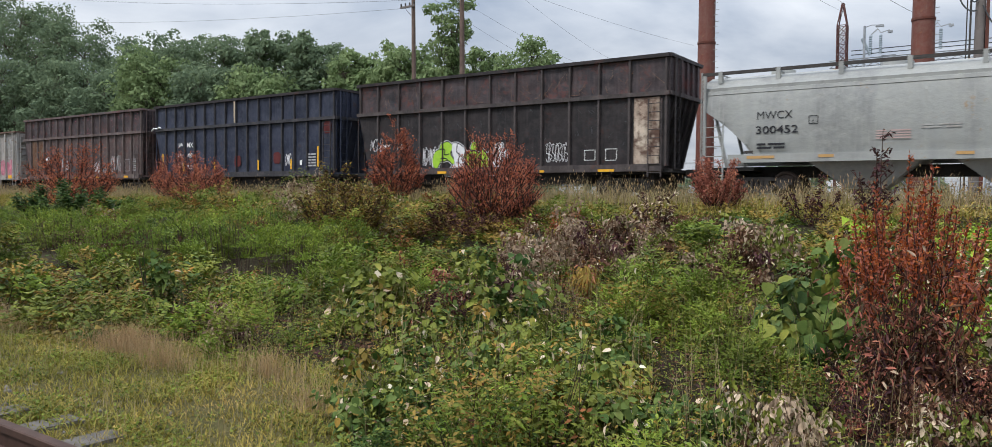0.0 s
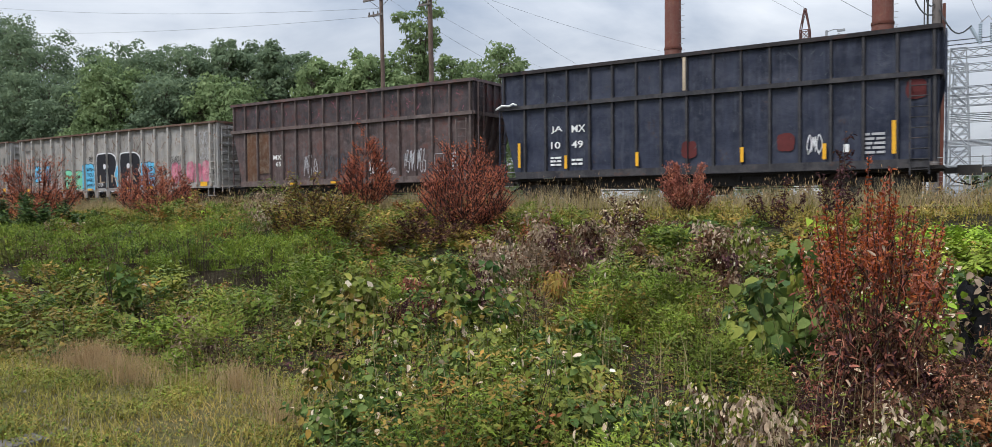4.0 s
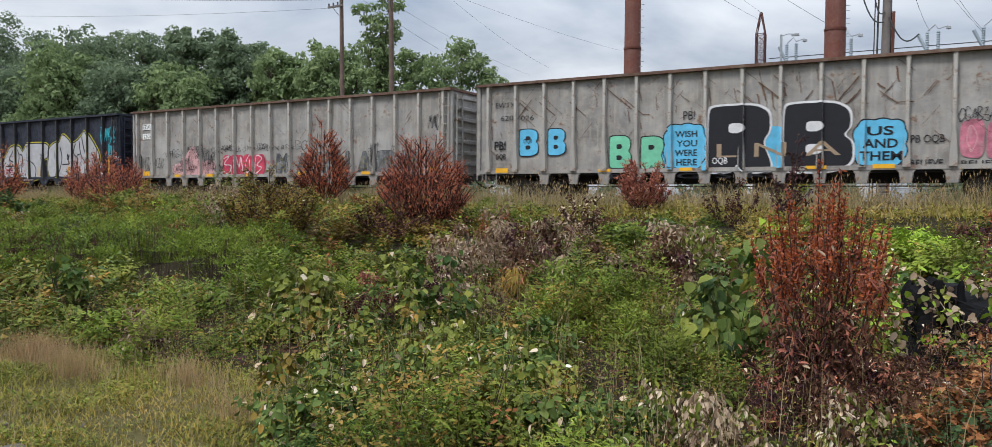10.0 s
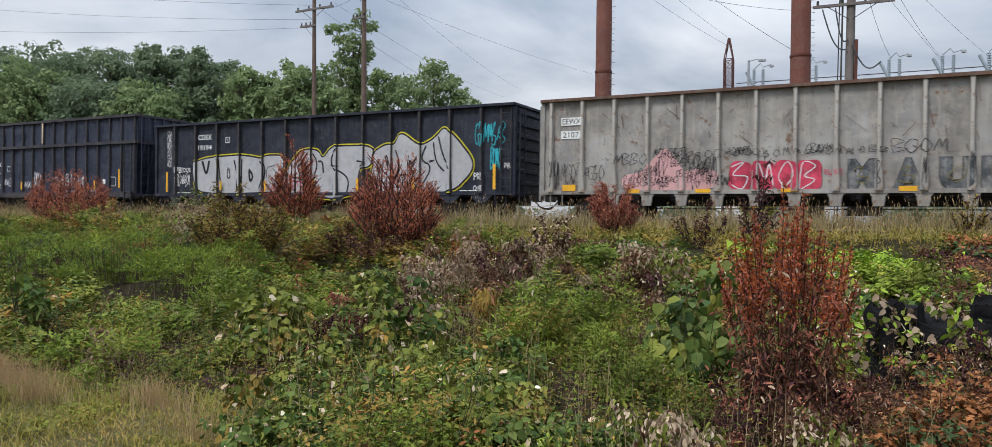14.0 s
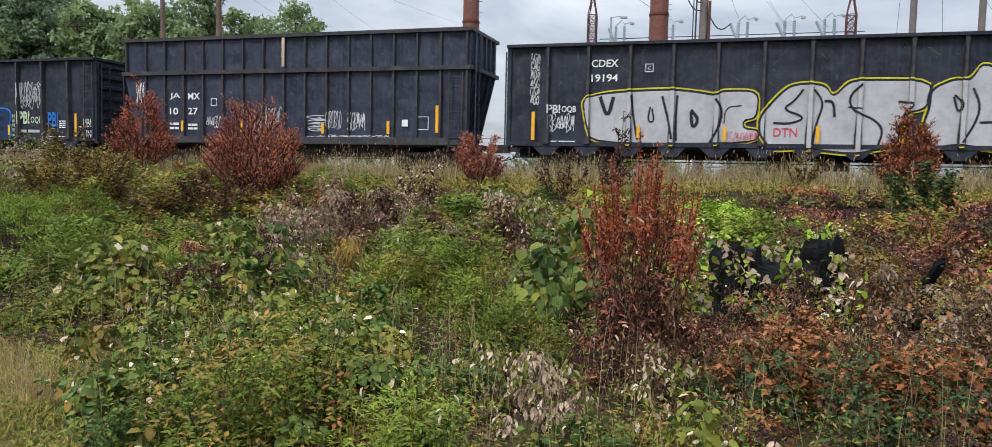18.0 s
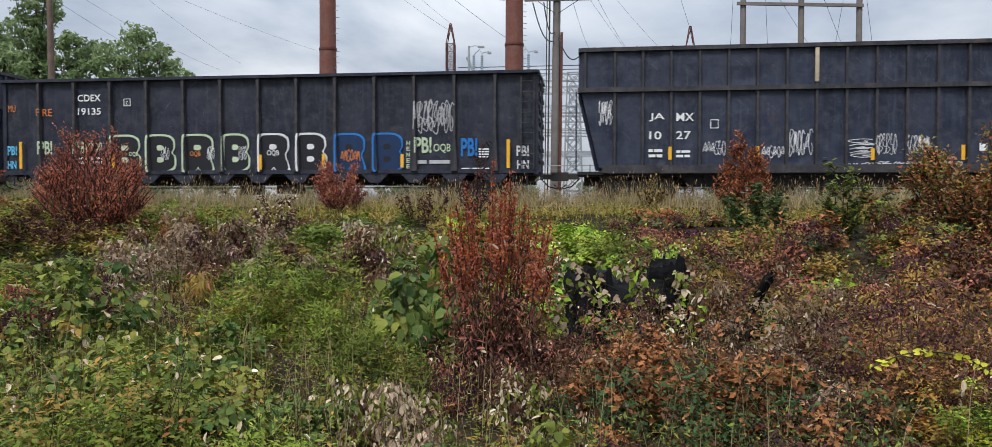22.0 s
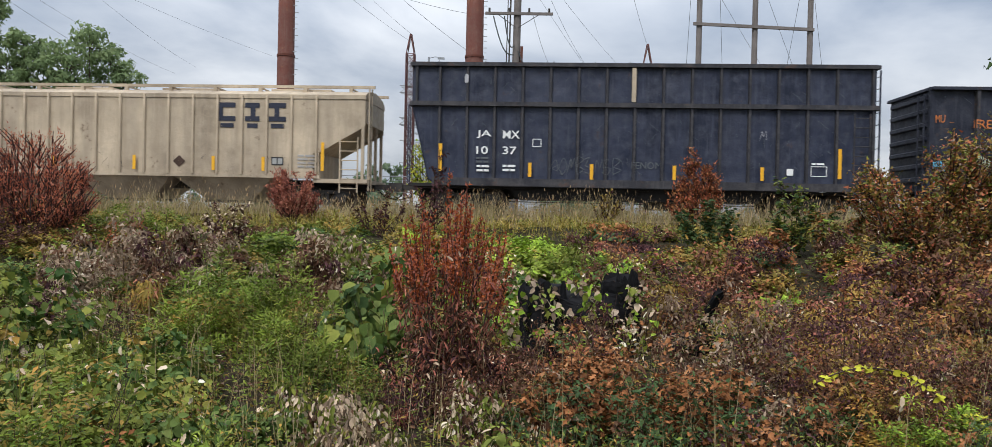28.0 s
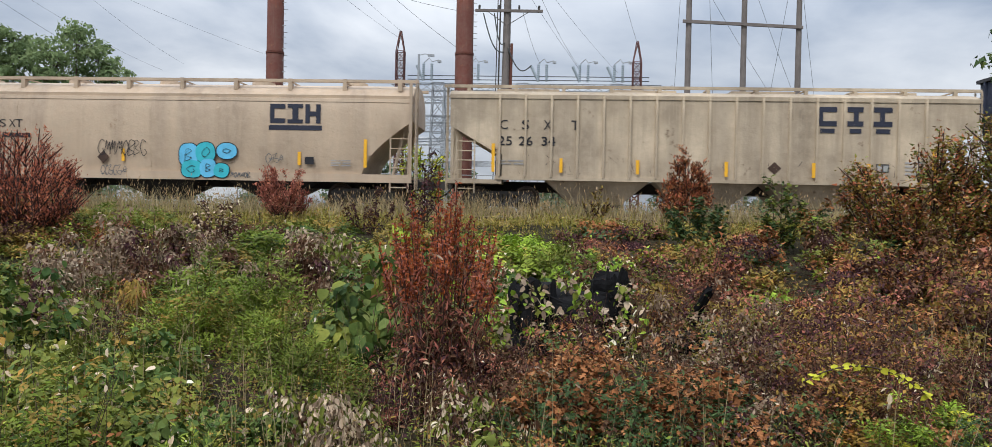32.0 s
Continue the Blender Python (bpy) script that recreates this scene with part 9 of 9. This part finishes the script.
bush("shrub", 5.6, 12.0, 1.2, 1.8, [(F_BROWN, 0.4), (F_PURPLE, 0.35), (F_OAK, 0.25)], "dark red-brown thicket of dry twigs", 5200, (0.07, 0.035), seed=28, stems=18, lift=(-40, 60), low=0.05)
bush("oak_scrub", 1.15, 5.15, 0.72, 1.0, [(F_OAK, 0.72), (F_OAKGREEN, 0.28)], "orange and green oak scrub close to the track", 1500, (0.075, 0.05), "oak", (-35, 45), 12, 0.1, 29, "oak scrub")
bush("oak_scrub", 0.35, 5.3, 0.74, 0.9, [(F_OAK, 0.85), (F_OAKGREEN, 0.15)], "bushy orange oak scrub close to the track", 1500, (0.070, 0.048), "oak", (-35, 45), 12, 0.1, 30, "oak scrub")


def yellow_branch():
    """An arching twig with rows of yellow leaves."""
    root = empty("arching_branch")
    pts = [np.array([1.69 + 0.78 * u, 4.66 + 0.10 * u, 0.62 + 0.46 * u - 0.54 * u * u]) for u in np.linspace(0, 1, 12)]
    g = Growth()
    g.stems(np.array(pts[:-1]), np.array(pts[1:]), 0.006, 0.005, M_TWIG)
    g.emit("twig", root)
    r = np.random.RandomState(5)
    g = Growth()
    p = np.array([pts[i // 4] + (pts[min(i // 4 + 1, 11)] - pts[i // 4]) * (i % 4) / 4 for i in range(46)])
    az = r.uniform(0, 6.28, 46)
    ax = np.stack([np.cos(az), np.sin(az), r.uniform(-0.8, 0.6, 46)], 1)
    g.leaves(p, ax, unit(r.normal(0, 0.5, (46, 3)) + np.array([[0, -0.7, 0.7]])), r.uniform(0.034, 0.052, 46), r.uniform(0.028, 0.040, 46), "broad", F_YELLOW)
    tagged(g.emit("foliage", root), kind="stuff")
    tagged(root, "arching twig with rows of bright yellow leaves", "branch")


yellow_branch()
bush("dry_stalks", 3.2, 6.9, 0.72, 0.95, [(F_TAN, 0.6), (F_DRY, 0.25), (F_BROWN, 0.15)], "pale dried weed with narrow curled leaves", 420, (0.085, 0.016), "curl", (-25, 25), 8, 0.35, 37, "dead weed")


def charred_wood():
    """Burnt stump and logs, cracked and black."""
    def lump(name, outline, h, label, at, turn=0.0, tilt=0.0, seed=0):
        bm = bmesh.new()
        rings, sides = 18, 36
        secs = []
        for k in range(rings + 1):
            u = k / rings
            sec = []
            for i in range(sides):
                a = 2 * math.pi * i / sides
                q = Vector((math.cos(a) * 1.6, math.sin(a) * 1.6, u * h * 2.2 + seed * 7.1))
                d = 1 + 0.30 * noise.noise(q) + 0.16 * noise.noise(q * 3.1) + 0.07 * abs(math.sin(a * 9 + 4 * noise.noise(q)))
                top = 0.24 * h * noise.noise(Vector((math.cos(a) * 2.1, math.sin(a) * 2.1, seed * 3.3))) * u ** 3
                sec.append((outline[0] * d * (1 - 0.18 * u) * math.cos(a), outline[1] * d * (1 - 0.18 * u) * math.sin(a), u * h + top))
            secs.append(sec)
        loft(bm, secs)
        ob = part(name, bm, M_CHAR)
        ob.matrix_world = Matrix.Translation(at) @ Euler((tilt, 0, turn)).to_matrix().to_4x4()
        tagged(ob, label, "burnt wood", "burnt wood in the brush")
    lump("charred_stump", (0.60, 0.42), 0.70, "broad black charred stump overgrown with vine", (0.45, 8.6, 0.0), 0.3, 0, 1)
    lump("charred_stump", (0.30, 0.28), 0.86, "jagged black charred stump beside a larger one", (0.86, 8.85, 0.0), 1.1, 0.1, 7)
    lump("charred_stump", (0.135, 0.12), 0.90, "upright black charred post stub", (0.98, 8.7, 0.0), 0.1, 0.04, 2)
    lump("charred_stump", (0.30, 0.26), 0.80, "low cracked charred stump in brush", (0.05, 8.5, 0.0), 0.4, 0, 3)
    lump("charred_log", (0.065, 0.05), 0.62, "thin charred log end sticking out of the brush", (1.70, 8.5, 0.28), 0.6, 0.6, 4)
    lump("charred_log", (0.13, 0.12), 1.3, "black charred log half hidden in dead leaves", (1.45, 8.3, 0.22), 1.5, 1.5, 5)


charred_wood()
bush("stump_vine", 0.35, 8.20, 0.98, 1.9, [(F_LIME, 0.34), (F_GREEN, 0.26), (F_TAN, 0.26), (F_DRY, 0.14)], "yellow-green vine climbing over a charred stump", 900, (0.075, 0.064), "broad", (-75, 10), 14, 0.35, 34, "vine", sprawl=0.25, bulge=0.95)


def tree(name, x, y, height, width, material, label, lobes, clumps, per, leaf, seed, trunk_r=0.28, base=None, low=0.35, category="tree", slim=False):
    """A tapered trunk with limbs; the crown is made of lobes, each lobe of leafy clumps with gaps between."""
    r = np.random.RandomState(seed)
    z0 = float(rise(y)) if base is None else base
    root = empty(name)
    root.location = (x, y, z0)
    g = Growth()
    n = 6
    pts = [np.array([0.25 * math.sin(k * 1.3 + seed), 0.25 * math.cos(k * 1.7 + seed), height * 0.8 * k / n]) * (1 if k else 0) for k in range(n + 1)]
    for k in range(n):
        g.stems(pts[k][None], pts[k + 1][None], trunk_r * (1 - k / n * 0.8), trunk_r * (1 - (k + 1) / n * 0.8), M_BARK)
    # lobes fill the crown from its skirt to its top
    v = (np.arange(lobes) + 0.5) / lobes
    prof = np.sqrt(np.clip(1 - (1.55 * v - 0.62) ** 2 / 1.05, 0.06, 1)) if not slim else 0.55 + 0.45 * np.sin(3.1 * v + seed)
    a = 2.4 * np.arange(lobes) + r.uniform(-0.5, 0.5, lobes)
    rad = width / 2 * prof * r.uniform(0.45, 0.78, lobes)
    size = width * r.uniform(0.15, 0.24, lobes)
    mid = np.stack([np.cos(a) * rad, np.sin(a) * rad, height * (low + (1 - low) * v) - 0.5 * size * v], 1)
    li = np.repeat(np.arange(lobes), clumps)
    m = len(li)
    d = unit(r.normal(0, 1, (m, 3)) + np.array([[0, 0, 0.35]]))
    c = mid[li] + d * (size[li] * r.uniform(0.55, 1.05, m))[:, None]
    c[:, 2] = np.maximum(c[:, 2], height * low * 0.6)
    cs = size[li] * r.uniform(0.24, 0.46, m)
    for i in range(lobes):
        k = int(np.clip(v[i] * n * 0.85, 0, n - 1))
        g.stems(pts[k][None], mid[i][None], trunk_r * 0.25, 0.03, M_BARK)
    g.stems(mid[li], c, 0.03, 0.012, M_BARK)
    g.emit("trunk", root)
    ci = np.repeat(np.arange(m), per)
    q = len(ci)
    e = unit(r.normal(0, 1, (q, 3)) + np.array([[0, 0, 0.3]]))
    p = c[ci] + e * (cs[ci] * r.uniform(0.55, 1.1, q))[:, None] * np.array([[1.15, 1.15, 0.75]])
    side = unit(np.cross(e, r.normal(0, 1, (q, 3))) + e * 0.25)
    s = r.uniform(0.6, 1.3, q)
    g = Growth()
    g.leaves(p, side, unit(e + r.normal(0, 0.3, (q, 3))), leaf * s, leaf * 0.8 * s, "shard", material)
    g.emit("crown", root)
    return tagged(root, label, category, "trees behind the railway")


dark, light = F_TREE, F_TREE_LIGHT
for i, (x, y, h, w) in enumerate(((-152, 66, 35, 20), (-139, 64, 33, 17), (-125, 63, 27.6, 16), (-106, 63, 22.0, 14), (-95, 62, 21.6, 14), (-85, 63, 20.3, 12), (-77, 63, 20.2, 11), (-69.5, 63, 18.9, 9.5), (-62.5, 63, 16.3, 9),
                                  (-55.5, 63, 16.2, 9.5), (-116, 58, 19.5, 13), (-101, 56, 16.0, 12), (-90, 55, 17.5, 12), (-80, 56, 15.0, 12), (-72, 57, 14.5, 11), (-130, 56, 20.5, 15))):
    pale = i in (8, 9, 12, 14)
    tree("broadleaf_tree", x, y, h, w, light if pale else dark, "lighter green broadleaf tree in the far row" if pale else "dense dark green broadleaf tree in the far row", 26, 21, 40, 0.42, 40 + i, low=0.04)
tree("poplar_tree", -43.0, 55, 17.9, 6.5, light, "slim light green tree with open crown", 22, 10, 44, 0.30, 60, 0.2, low=0.2, slim=True)
tree("poplar_tree", -39.8, 56, 13.4, 6.5, light, "light green rounded tree behind the poles", 16, 12, 50, 0.30, 61, 0.2, low=0.15)
tree("poplar_tree", -34.3, 55, 13.0, 8.0, light, "light green tree with feathery outline", 19, 12, 50, 0.30, 62, 0.2, low=0.15)
tree("bank_tree", 10.0, 14.8, 6.6, 3.0, F_OAKGREEN, "leafy green tree at the edge of the bank", 18, 10, 40, 0.13, 63, 0.09, low=0.35)
for i, x in enumerate(range(-170, 120, 17)):
    tree("distant_tree", x + 5 * math.sin(i * 2.1), 175 + 14 * math.cos(i), 8.5 + 2.5 * math.sin(i * 1.7), 17, dark, "distant dark tree on the low hill", 9, 6, 22, 1.1, 80 + i, 0.3, low=0.1)



def motions():
    """The whole train rolls along the track, slowing a little."""
    for car, x in CARS:
        walk(car, [(t, pose(x + run(t), TRACK_Y, RAIL_Z)) for t in range(0, 33, 2)])


motions()
